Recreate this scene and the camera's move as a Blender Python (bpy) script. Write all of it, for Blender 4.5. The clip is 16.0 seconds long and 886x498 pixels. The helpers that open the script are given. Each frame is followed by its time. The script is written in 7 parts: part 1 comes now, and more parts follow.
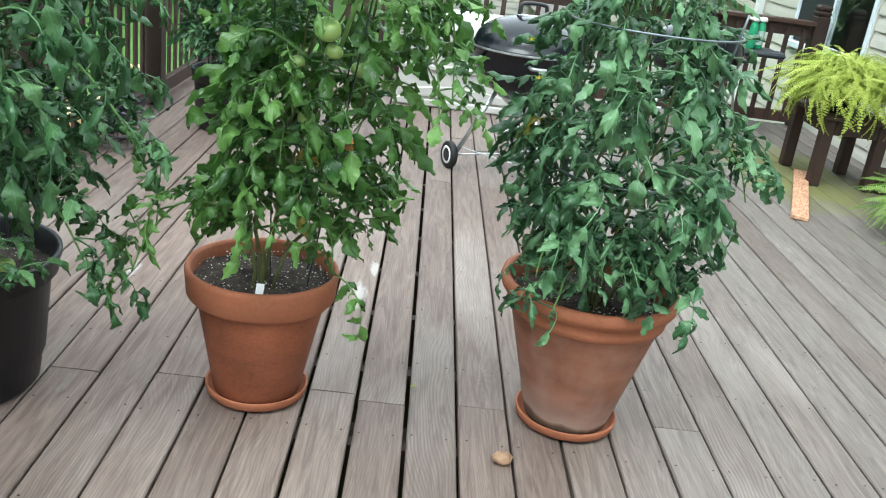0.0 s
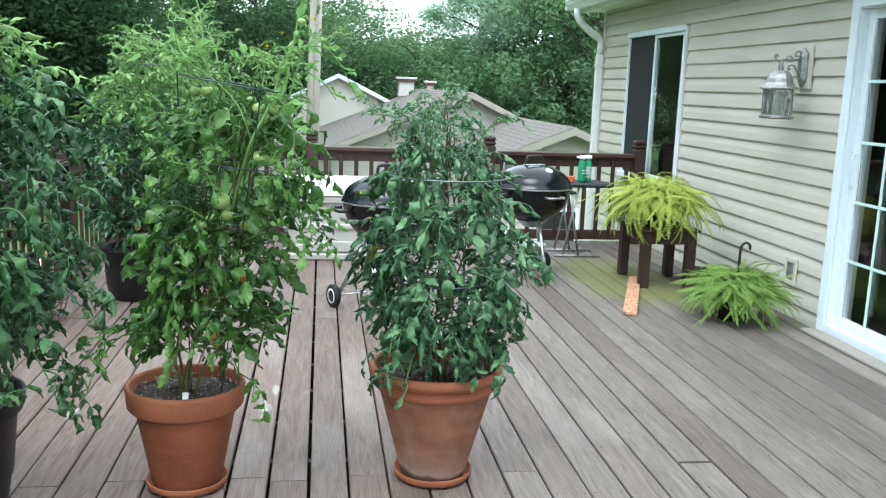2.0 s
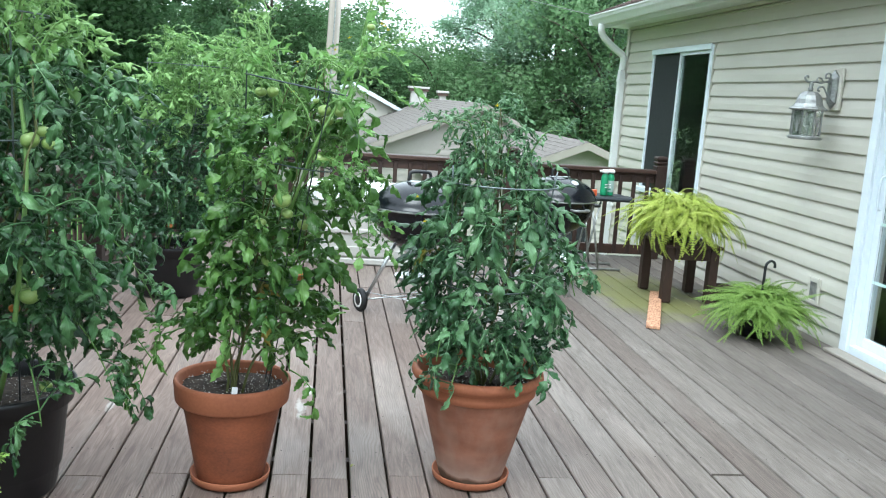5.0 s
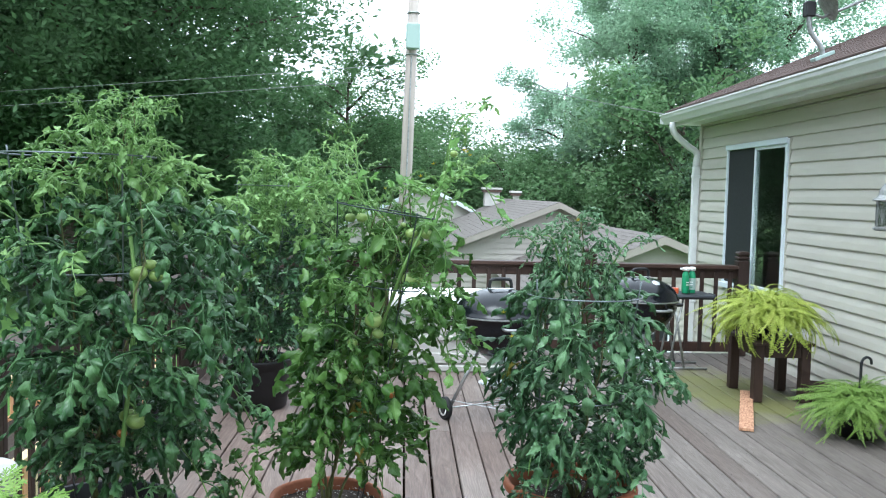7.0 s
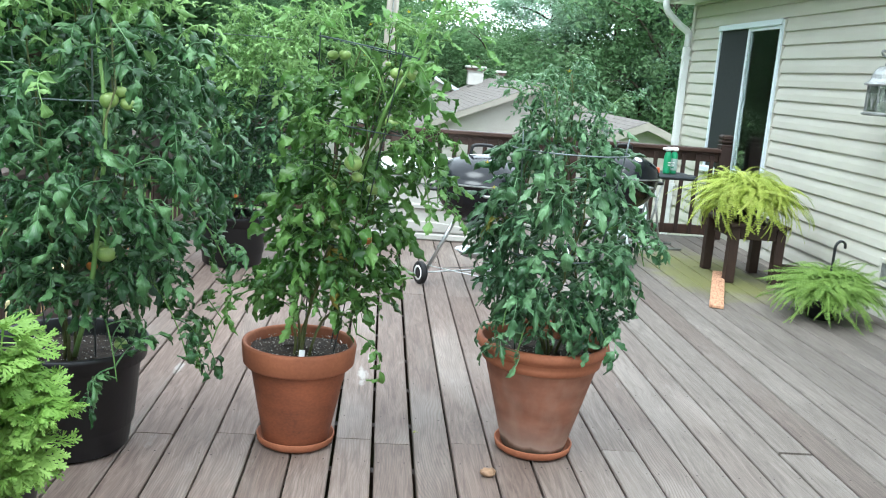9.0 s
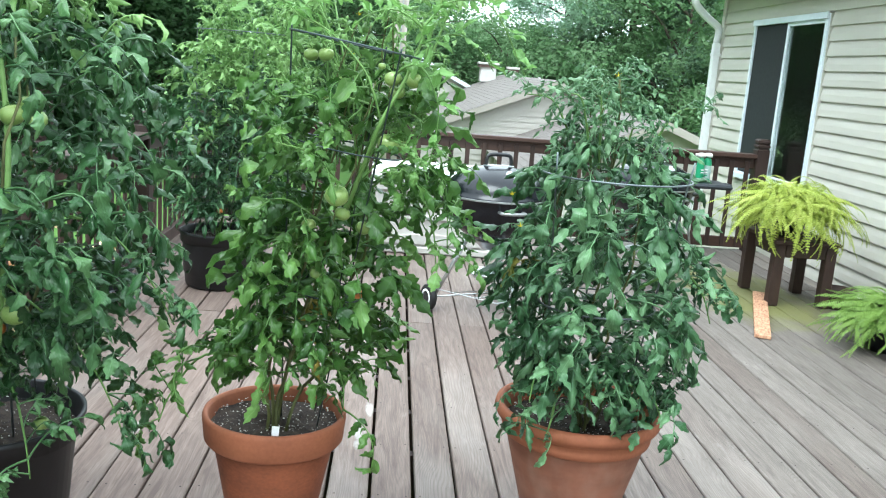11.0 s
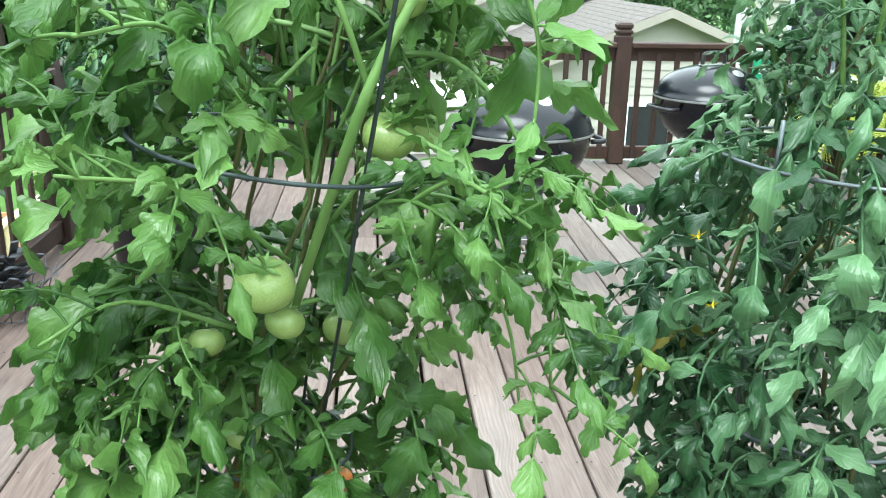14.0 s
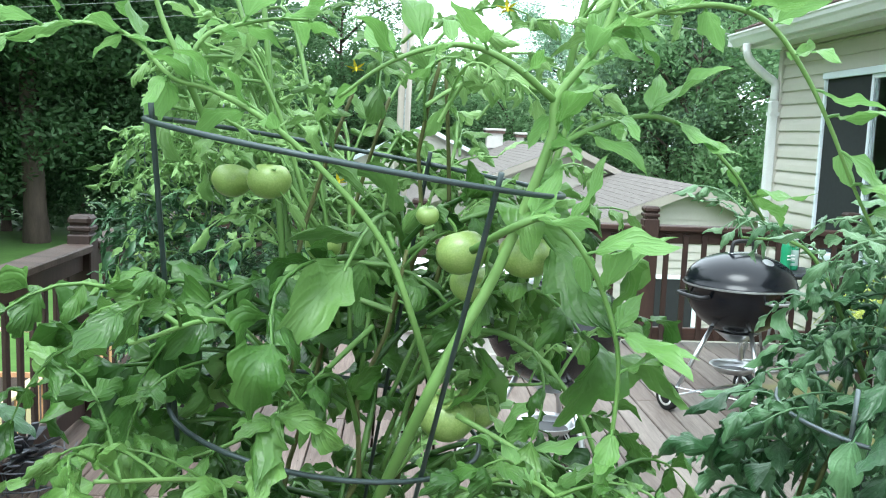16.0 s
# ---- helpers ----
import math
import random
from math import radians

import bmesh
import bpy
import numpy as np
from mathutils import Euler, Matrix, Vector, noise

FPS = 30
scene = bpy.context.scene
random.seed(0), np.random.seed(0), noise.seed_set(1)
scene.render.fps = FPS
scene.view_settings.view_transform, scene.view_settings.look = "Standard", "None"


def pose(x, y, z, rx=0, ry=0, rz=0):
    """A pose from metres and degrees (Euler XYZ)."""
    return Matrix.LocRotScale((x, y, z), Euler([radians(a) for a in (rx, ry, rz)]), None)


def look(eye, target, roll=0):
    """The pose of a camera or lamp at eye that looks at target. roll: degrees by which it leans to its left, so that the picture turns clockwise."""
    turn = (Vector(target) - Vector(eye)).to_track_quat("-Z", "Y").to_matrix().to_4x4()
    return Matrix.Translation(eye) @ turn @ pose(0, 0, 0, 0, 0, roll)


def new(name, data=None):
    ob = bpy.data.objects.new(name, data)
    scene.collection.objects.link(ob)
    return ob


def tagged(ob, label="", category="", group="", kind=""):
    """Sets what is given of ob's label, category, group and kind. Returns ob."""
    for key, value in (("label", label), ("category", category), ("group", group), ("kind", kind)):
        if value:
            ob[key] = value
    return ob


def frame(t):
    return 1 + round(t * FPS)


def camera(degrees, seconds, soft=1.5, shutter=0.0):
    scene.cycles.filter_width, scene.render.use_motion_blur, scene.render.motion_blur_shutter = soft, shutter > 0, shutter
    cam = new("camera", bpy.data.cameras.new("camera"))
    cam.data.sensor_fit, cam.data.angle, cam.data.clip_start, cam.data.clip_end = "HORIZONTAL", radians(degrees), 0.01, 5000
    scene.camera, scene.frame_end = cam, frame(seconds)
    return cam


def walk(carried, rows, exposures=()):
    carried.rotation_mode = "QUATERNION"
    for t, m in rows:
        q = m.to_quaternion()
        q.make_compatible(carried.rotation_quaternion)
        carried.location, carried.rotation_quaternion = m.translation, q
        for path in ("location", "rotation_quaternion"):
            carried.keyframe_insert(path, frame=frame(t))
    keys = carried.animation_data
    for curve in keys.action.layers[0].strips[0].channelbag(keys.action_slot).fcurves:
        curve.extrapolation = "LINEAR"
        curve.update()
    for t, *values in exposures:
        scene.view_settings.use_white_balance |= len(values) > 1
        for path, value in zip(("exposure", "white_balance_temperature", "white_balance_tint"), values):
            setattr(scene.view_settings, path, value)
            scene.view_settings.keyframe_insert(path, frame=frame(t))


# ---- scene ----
cam = camera(53.2, 16.0, 1.1)
PATH = [
    (0, (0.091, -0.440, 1.328), (0.157, 1.054, 0.759), 7.6),
    (0.5, (0.103, -0.766, 1.389), (0.216, 0.781, 0.995), 2.1),
    (1, (0.085, -0.980, 1.408), (0.233, 0.573, 1.053), 1.0),
    (1.5, (0.181, -1.159, 1.410), (0.273, 0.405, 1.084), 1.9),
    (2, (0.177, -1.298, 1.434), (0.397, 0.260, 1.145), 2.1),
    (2.5, (0.070, -1.364, 1.403), (0.354, 0.185, 1.119), 0.6),
    (3, (0.021, -1.377, 1.425), (0.330, 0.170, 1.155), 2.2),
    (3.5, (0.019, -1.364, 1.425), (0.284, 0.189, 1.146), 3.6),
    (5.8, (-0.006, -1.317, 1.413), (0.162, 0.254, 1.161), 2.4),
    (6, (-0.021, -1.315, 1.451), (0.127, 0.265, 1.251), 1.1),
    (6.5, (-0.028, -1.397, 1.512), (0.027, 0.200, 1.432), 0.2),
    (7, (-0.027, -1.382, 1.479), (0.044, 0.213, 1.378), 1.4),
    (7.5, (-0.023, -1.365, 1.446), (0.060, 0.225, 1.286), 2.2),
    (8, (-0.037, -1.386, 1.386), (0.064, 0.188, 1.119), 3.2),
    (8.2, (-0.032, -1.401, 1.359), (0.083, 0.167, 1.058), 3.5),
    (10.3, (-0.048, -0.934, 1.370), (0.059, 0.630, 1.048), 5.3),
    (10.5, (-0.051, -0.856, 1.365), (0.063, 0.703, 1.026), 4.7),
    (11, (0.007, -0.669, 1.383), (0.108, 0.896, 1.064), 4.4),
    (11.5, (0.038, -0.472, 1.376), (0.059, 1.100, 1.077), 2.9),
    (12, (0.009, -0.247, 1.382), (0.005, 1.327, 1.092), 1.3),
    (12.5, (0.025, 0.075, 1.373), (0.071, 1.639, 1.038), 2.0),
    (13, (-0.012, 0.346, 1.362), (-0.003, 1.901, 0.985), 1.6),
    (13.5, (-0.024, 0.535, 1.335), (0.022, 2.070, 0.887), -0.6),
    (14, (-0.020, 0.628, 1.350), (0.105, 2.147, 0.861), 1.2),
    (14.5, (-0.024, 0.677, 1.403), (0.089, 2.224, 1.009), 1.8),
    (15, (-0.038, 0.701, 1.447), (0.071, 2.277, 1.196), 0.7),
    (15.5, (-0.051, 0.691, 1.450), (0.025, 2.278, 1.259), 1.5),
    (16, (-0.052, 0.693, 1.439), (0.030, 2.277, 1.234), 2.2),
]
EXPOSURES = ((0, 1.97, 5750, -1), (1.5, 1.88, 5650, 0), (3.5, 1.73, 5550, 1), (6, 1.97, 5600, 0), (6.5, 1.72, 5500, 2), (7, 1.66, 5500, 4), (8, 1.92, 5600, 1), (10.5, 2.10, 5600, 0), (12.5, 2.33, 5750, -2), (14, 2.34, 5750, -2), (16, 2.09, 5650, 0))
walk(cam, [(t, look(eye, target, roll)) for t, eye, target, roll in PATH], EXPOSURES)
SKY, SUN = 1.0, 0.8
# world: bright overcast sky
world = bpy.data.worlds.new("overcast_sky")
scene.world = world
world.use_nodes = True
wn = world.node_tree.nodes
wl = world.node_tree.links
wn.clear()
w_out = wn.new("ShaderNodeOutputWorld")
w_bg = wn.new("ShaderNodeBackground")
w_sky = wn.new("ShaderNodeTexSky")
w_sky.sky_type = "NISHITA"
w_sky.sun_disc = False
w_sky.sun_elevation = radians(58)
w_sky.sun_rotation = radians(200)
w_sky.dust_density = 4.0
w_scale = wn.new("ShaderNodeMixRGB")
w_scale.blend_type = "MULTIPLY"
w_scale.inputs[0].default_value = 1.0
w_scale.inputs[2].default_value = (0.10, 0.10, 0.10, 1)
w_mix = wn.new("ShaderNodeMixRGB")
w_mix.inputs[0].default_value = 0.86
w_mix.inputs[2].default_value = (1.0, 1.0, 1.0, 1)
wl.new(w_sky.outputs[0], w_scale.inputs[1])
wl.new(w_scale.outputs[0], w_mix.inputs[1])
wl.new(w_mix.outputs[0], w_bg.inputs[0])
w_bg.inputs[1].default_value = SKY
wl.new(w_bg.outputs[0], w_out.inputs[0])

sun_data = bpy.data.lights.new("sun", "SUN")
sun_data.energy = SUN
sun_data.angle = radians(30)
sun_data.color = (1.0, 0.97, 0.92)
sun_ob = new("sun", sun_data)
sun_ob.matrix_world = look((-6, -10, 20), (0, 0, 0))


# ---- small building helpers ----
def link_nodes(nt, a, b):
    nt.links.new(a, b)


def mat(name, col, col2=None, rough=0.6, metal=0.0, scale=6.0, stretch=(1, 1, 1), bump=0.0, fine=60.0, spec=0.4,
        vary=0.0, world_space=False, coat=0.0):
    """Two-scale noise between two colours, with fine grain in the bump."""
    m = bpy.data.materials.new(name)
    m.use_nodes = True
    nt = m.node_tree
    n = nt.nodes
    p = n["Principled BSDF"]
    p.inputs["Roughness"].default_value = rough
    p.inputs["Metallic"].default_value = metal
    p.inputs["Specular IOR Level"].default_value = spec
    p.inputs["Coat Weight"].default_value = coat
    if world_space:
        pos = n.new("ShaderNodeNewGeometry").outputs["Position"]
    else:
        pos = n.new("ShaderNodeTexCoord").outputs["Object"]
    mp = n.new("ShaderNodeMapping")
    mp.inputs["Scale"].default_value = stretch
    nt.links.new(pos, mp.inputs["Vector"])
    info = n.new("ShaderNodeObjectInfo")
    add = n.new("ShaderNodeVectorMath")
    add.operation = "ADD"
    mul = n.new("ShaderNodeMath")
    mul.operation = "MULTIPLY"
    mul.inputs[1].default_value = 37.0
    nt.links.new(info.outputs["Random"], mul.inputs[0])
    nt.links.new(mp.outputs[0], add.inputs[0])
    nt.links.new(mul.outputs[0], add.inputs[1])
    n1 = n.new("ShaderNodeTexNoise")
    n1.inputs["Scale"].default_value = scale
    n1.inputs["Detail"].default_value = 5
    n2 = n.new("ShaderNodeTexNoise")
    n2.inputs["Scale"].default_value = fine
    n2.inputs["Detail"].default_value = 3
    nt.links.new(add.outputs[0], n1.inputs["Vector"])
    nt.links.new(add.outputs[0], n2.inputs["Vector"])
    mixf = n.new("ShaderNodeMath")
    mixf.operation = "MULTIPLY_ADD"
    nt.links.new(n2.outputs[0], mixf.inputs[0])
    mixf.inputs[1].default_value = 0.5
    nt.links.new(n1.outputs[0], mixf.inputs[2])
    ramp = n.new("ShaderNodeValToRGB")
    ramp.color_ramp.elements[0].position = 0.5
    ramp.color_ramp.elements[1].position = 1.0
    c2 = col2 if col2 else tuple(c * 0.8 for c in col)
    ramp.color_ramp.elements[0].color = (*c2, 1)
    ramp.color_ramp.elements[1].color = (*col, 1)
    nt.links.new(mixf.outputs[0], ramp.inputs[0])
    out = ramp.outputs[0]
    if vary:
        hsv = n.new("ShaderNodeHueSaturation")
        mr = n.new("ShaderNodeMapRange")
        mr.inputs["To Min"].default_value = 1 - vary
        mr.inputs["To Max"].default_value = 1 + vary
        nt.links.new(info.outputs["Random"], mr.inputs["Value"])
        nt.links.new(mr.outputs[0], hsv.inputs["Value"])
        nt.links.new(out, hsv.inputs["Color"])
        out = hsv.outputs[0]
    nt.links.new(out, p.inputs["Base Color"])
    if bump:
        b = n.new("ShaderNodeBump")
        b.inputs["Strength"].default_value = bump
        b.inputs["Distance"].default_value = 0.004
        nt.links.new(mixf.outputs[0], b.inputs["Height"])
        nt.links.new(b.outputs[0], p.inputs["Normal"])
    return m


def leaf_mat(name, c_dark, c_mid, c_light, trans=0.3, rough=0.5, island=False, spread=1.0, relief=0.0, veins=0.0):
    """Leaf: colour varies from leaf to leaf, some light passes through."""
    m = bpy.data.materials.new(name)
    m.use_nodes = True
    nt = m.node_tree
    n = nt.nodes
    p = n["Principled BSDF"]
    p.inputs["Roughness"].default_value = rough
    p.inputs["Specular IOR Level"].default_value = 0.40 if veins else 0.35
    geo = n.new("ShaderNodeNewGeometry")
    info = n.new("ShaderNodeObjectInfo")
    tex = n.new("ShaderNodeTexNoise")
    tex.inputs["Scale"].default_value = 9.0 if not island else 0.6
    nt.links.new(geo.outputs["Position"], tex.inputs["Vector"])
    a = n.new("ShaderNodeMath")
    a.operation = "MULTIPLY_ADD"
    nt.links.new(geo.outputs["Random Per Island"], a.inputs[0])
    a.inputs[1].default_value = 0.35
    nt.links.new(tex.outputs[0], a.inputs[2])
    b = n.new("ShaderNodeMath")
    b.operation = "MULTIPLY_ADD"
    nt.links.new(info.outputs["Random"], b.inputs[0])
    b.inputs[1].default_value = 0.30
    nt.links.new(a.outputs[0], b.inputs[2])
    ramp = n.new("ShaderNodeValToRGB")
    e = ramp.color_ramp.elements
    e[0].position, e[0].color = 0.45, (*c_dark, 1)
    e[1].position, e[1].color = 1.15 if spread > 1 else 1.0, (*c_light, 1)
    k = e.new(0.75)
    k.color = (*c_mid, 1)
    nt.links.new(b.outputs[0], ramp.inputs[0])
    colour = ramp.outputs[0]
    if veins:
        # midrib and slanting side veins along each leaflet's blade
        uvn = n.new("ShaderNodeUVMap")
        sx = n.new("ShaderNodeSeparateXYZ")
        nt.links.new(uvn.outputs[0], sx.inputs[0])

        def math_node(op, a, b):
            k = n.new("ShaderNodeMath")
            k.operation = op
            for sock, val in ((k.inputs[0], a), (k.inputs[1], b)):
                if isinstance(val, (int, float)):
                    sock.default_value = val
                else:
                    nt.links.new(val, sock)
            return k.outputs[0]

        across = math_node("ABSOLUTE", math_node("SUBTRACT", sx.outputs[1], 0.5), 0)
        phase = math_node("SUBTRACT", math_node("MULTIPLY", sx.outputs[0], 30.0), math_node("MULTIPLY", across, 34.0))
        side = math_node("POWER", math_node("ABSOLUTE", math_node("COSINE", math_node("MULTIPLY", phase, 0.5), 0), 0), 8.0)
        rib = math_node("LESS_THAN", across, 0.035)
        vein = math_node("MAXIMUM", math_node("MULTIPLY", side, 0.22), rib)
        lit = n.new("ShaderNodeMixRGB")
        lit.blend_type = "MIX"
        nt.links.new(math_node("MULTIPLY", vein, veins), lit.inputs[0])
        nt.links.new(colour, lit.inputs[1])
        pale = n.new("ShaderNodeHueSaturation")
        pale.inputs["Value"].default_value = 1.9
        pale.inputs["Saturation"].default_value = 0.85
        nt.links.new(colour, pale.inputs["Color"])
        nt.links.new(pale.outputs[0], lit.inputs[2])
        colour = lit.outputs[0]
        vb = n.new("ShaderNodeBump")
        vb.invert = True
        vb.inputs["Strength"].default_value = 0.55
        vb.inputs["Distance"].default_value = 0.003
        nt.links.new(vein, vb.inputs["Height"])
        nt.links.new(vb.outputs[0], p.inputs["Normal"])
    nt.links.new(colour, p.inputs["Base Color"])
    if relief:
        fine = n.new("ShaderNodeTexNoise")
        fine.inputs["Scale"].default_value = 120.0
        nt.links.new(geo.outputs["Position"], fine.inputs["Vector"])
        bp = n.new("ShaderNodeBump")
        bp.inputs["Strength"].default_value = relief
        bp.inputs["Distance"].default_value = 0.004
        nt.links.new(fine.outputs[0], bp.inputs["Height"])
        if veins:
            nt.links.new(vb.outputs[0], bp.inputs["Normal"])
        nt.links.new(bp.outputs[0], p.inputs["Normal"])
    t = n.new("ShaderNodeBsdfTranslucent")
    nt.links.new(colour, t.inputs["Color"])
    mx = n.new("ShaderNodeMixShader")
    mx.inputs[0].default_value = trans
    nt.links.new(p.outputs[0], mx.inputs[1])
    nt.links.new(t.outputs[0], mx.inputs[2])
    nt.links.new(mx.outputs[0], n["Material Output"].inputs["Surface"])
    return m


def glass_mat(name, tint=(0.9, 0.95, 0.93), rough=0.0):
    m = bpy.data.materials.new(name)
    m.use_nodes = True
    p = m.node_tree.nodes["Principled BSDF"]
    p.inputs["Base Color"].default_value = (*tint, 1)
    p.inputs["Roughness"].default_value = rough
    p.inputs["Transmission Weight"].default_value = 1.0
    p.inputs["IOR"].default_value = 1.45
    return m


def mesh_np(name, verts, faces, material=None, smooth=False, uv=None):
    """A mesh from arrays: faces is an (n, k) array of one face size."""
    me = bpy.data.meshes.new(name)
    v = np.asarray(verts, dtype=np.float32).reshape(-1, 3)
    f = np.asarray(faces, dtype=np.int32)
    k = f.shape[1]
    me.vertices.add(len(v))
    me.vertices.foreach_set("co", v.ravel())
    me.loops.add(f.size)
    me.loops.foreach_set("vertex_index", f.ravel())
    me.polygons.add(len(f))
    me.polygons.foreach_set("loop_start", np.arange(0, f.size, k, dtype=np.int32))
    me.polygons.foreach_set("loop_total", np.full(len(f), k, dtype=np.int32))
    if smooth:
        me.polygons.foreach_set("use_smooth", np.ones(len(f), dtype=bool))
    if uv is not None:
        layer = me.uv_layers.new(name="blade")
        layer.data.foreach_set("uv", np.asarray(uv, dtype=np.float32)[f.ravel()].ravel())
    me.update(calc_edges=True)
    me.validate()
    if material:
        me.materials.append(material)
    return me


def thing(name, label="", category="", group="", kind="", at=(0, 0, 0), turn=0.0):
    """An Empty at the thing's base that carries its parts."""
    ob = new(name)
    ob.empty_display_size = 0.1
    ob.matrix_world = pose(*at, 0, 0, turn)
    return tagged(ob, label, category, group, kind)


def part(name, shape, material, parent=None, label="", smooth=False, kind=""):
    """Links a bmesh or a mesh as one object under a thing or a part."""
    if isinstance(shape, bpy.types.Mesh):
        me = shape
    else:
        me = bpy.data.meshes.new(name)
        bmesh.ops.recalc_face_normals(shape, faces=shape.faces[:])
        shape.to_mesh(me)
        shape.free()
        if smooth:
            for f in me.polygons:
                f.use_smooth = True
    if material and not me.materials:
        me.materials.append(material)
    ob = new(name, me)
    if parent:
        ob.parent = parent
    return tagged(ob, label, "", "", kind)


def add_box(bm, x0, x1, y0, y1, z0, z1, bevel=0.0, m=None):
    """A box, its edges bevelled, into bm."""
    r = bmesh.ops.create_cube(bm, size=1.0)
    mt = Matrix.Translation(((x0 + x1) / 2, (y0 + y1) / 2, (z0 + z1) / 2)) @ Matrix.Diagonal((x1 - x0, y1 - y0, z1 - z0, 1))
    vs = r["verts"]
    bmesh.ops.transform(bm, matrix=mt, verts=vs)
    if bevel:
        es = list({e for v in vs for e in v.link_edges})
        g = bmesh.ops.bevel(bm, geom=es, offset=bevel, segments=1, affect="EDGES")
        vs = list({v for f in g["faces"] for v in f.verts} | {v for v in vs if v.is_valid})
    if m is not None:
        bmesh.ops.transform(bm, matrix=m, verts=vs)
    return vs


def box(x0, x1, y0, y1, z0, z1, bevel=0.0, m=None):
    bm = bmesh.new()
    add_box(bm, x0, x1, y0, y1, z0, z1, bevel, m)
    return bm


def add_lathe(bm, profile, n=32, at=(0, 0, 0), m=None):
    """A surface of revolution round z from (radius, height) pairs."""
    rings = []
    for r, z in profile:
        if r < 1e-6:
            rings.append([bm.verts.new((at[0], at[1], at[2] + z))])
        else:
            rings.append([bm.verts.new((at[0] + r * math.cos(2 * math.pi * i / n), at[1] + r * math.sin(2 * math.pi * i / n), at[2] + z)) for i in range(n)])
    for a, b in zip(rings, rings[1:]):
        for i in range(n):
            j = (i + 1) % n
            q = [a[i % len(a)], a[j % len(a)], b[j % len(b)], b[i % len(b)]]
            u = []
            for v in q:
                if v not in u:
                    u.append(v)
            if len(u) > 2:
                bm.faces.new(u)
    if m is not None:
        bmesh.ops.transform(bm, matrix=m, verts=[v for r in rings for v in r])


def lathe(profile, n=32, at=(0, 0, 0), m=None):
    bm = bmesh.new()
    add_lathe(bm, profile, n, at, m)
    return bm


def tube_arrays(pts, rad, n=6, closed=False):
    """Vertices and quads of a tube along points, radius a number or a list."""
    pts = [Vector(p) for p in pts]
    k = len(pts)
    rs = rad if isinstance(rad, (list, tuple)) else [rad] * k
    vs, fs = [], []
    up = None
    for i, p in enumerate(pts):
        if closed:
            d = (pts[(i + 1) % k] - pts[i - 1]).normalized()
        else:
            d = (pts[min(i + 1, k - 1)] - pts[max(i - 1, 0)]).normalized()
        if up is None:
            up = Vector((0, 0, 1)) if abs(d.z) < 0.9 else Vector((1, 0, 0))
        s = d.cross(up).normalized()
        up = s.cross(d).normalized()
        for j in range(n):
            a = 2 * math.pi * j / n
            vs.append(p + (s * math.cos(a) + up * math.sin(a)) * rs[i])
    rows = k if closed else k - 1
    for i in range(rows):
        for j in range(n):
            a, b = i * n + j, i * n + (j + 1) % n
            c, d2 = ((i + 1) % k) * n + (j + 1) % n, ((i + 1) % k) * n + j
            fs.append((a, b, c, d2))
    return vs, fs


def add_tube(bm, pts, rad, n=6, closed=False, cap=True):
    vs, fs = tube_arrays(pts, rad, n, closed)
    bv = [bm.verts.new(v) for v in vs]
    for f in fs:
        bm.faces.new([bv[i] for i in f])
    if cap and not closed and n > 2:
        bm.faces.new(bv[:n][::-1])
        bm.faces.new(bv[-n:])


def tube(pts, rad, n=6, closed=False):
    bm = bmesh.new()
    add_tube(bm, pts, rad, n, closed)
    return bm


def ring_points(cx, cy, cz, r, n=28, tilt=(0, 0)):
    return [(cx + r * math.cos(2 * math.pi * i / n), cy + r * math.sin(2 * math.pi * i / n),
             cz + tilt[0] * r * math.cos(2 * math.pi * i / n) + tilt[1] * r * math.sin(2 * math.pi * i / n)) for i in range(n)]


def smooth_path(pts, n=6):
    """Catmull-Rom through points."""
    p = [Vector(q) for q in pts]
    p = [p[0] * 2 - p[1]] + p + [p[-1] * 2 - p[-2]]
    out = []
    for i in range(1, len(p) - 2):
        for j in range(n):
            t = j / n
            a, b, c, d = p[i - 1], p[i], p[i + 1], p[i + 2]
            out.append(0.5 * ((2 * b) + (c - a) * t + (2 * a - 5 * b + 4 * c - d) * t * t + (3 * b - a - 3 * c + d) * t ** 3))
    out.append(p[-2])
    return out


def extrude_y(profile, y0, y1):
    """A closed (x, z) profile drawn out along y."""
    bm = bmesh.new()
    a = [bm.verts.new((x, y0, z)) for x, z in profile]
    b = [bm.verts.new((x, y1, z)) for x, z in profile]
    k = len(profile)
    for i in range(k):
        bm.faces.new((a[i], a[(i + 1) % k], b[(i + 1) % k], b[i]))
    bm.faces.new(a[::-1])
    bm.faces.new(b)
    return bm




# ---- materials ----
DECK_RED_A, DECK_RED_B = (0.112, 0.078, 0.064), (0.216, 0.162, 0.136)
DECK_GREY_A, DECK_GREY_B = (0.098, 0.082, 0.071), (0.176, 0.153, 0.134)
KNOTS = ((0.331, 1.893, 0.085), (-0.142, 2.576, 0.050), (1.418, 2.500, 0.060), (-0.72, 2.610, 0.06), (1.55, 2.250, 0.07), (2.36, 3.100, 0.07), (0.20, 3.300, 0.06))
DECK_PALE = (0.31, 0.275, 0.245)


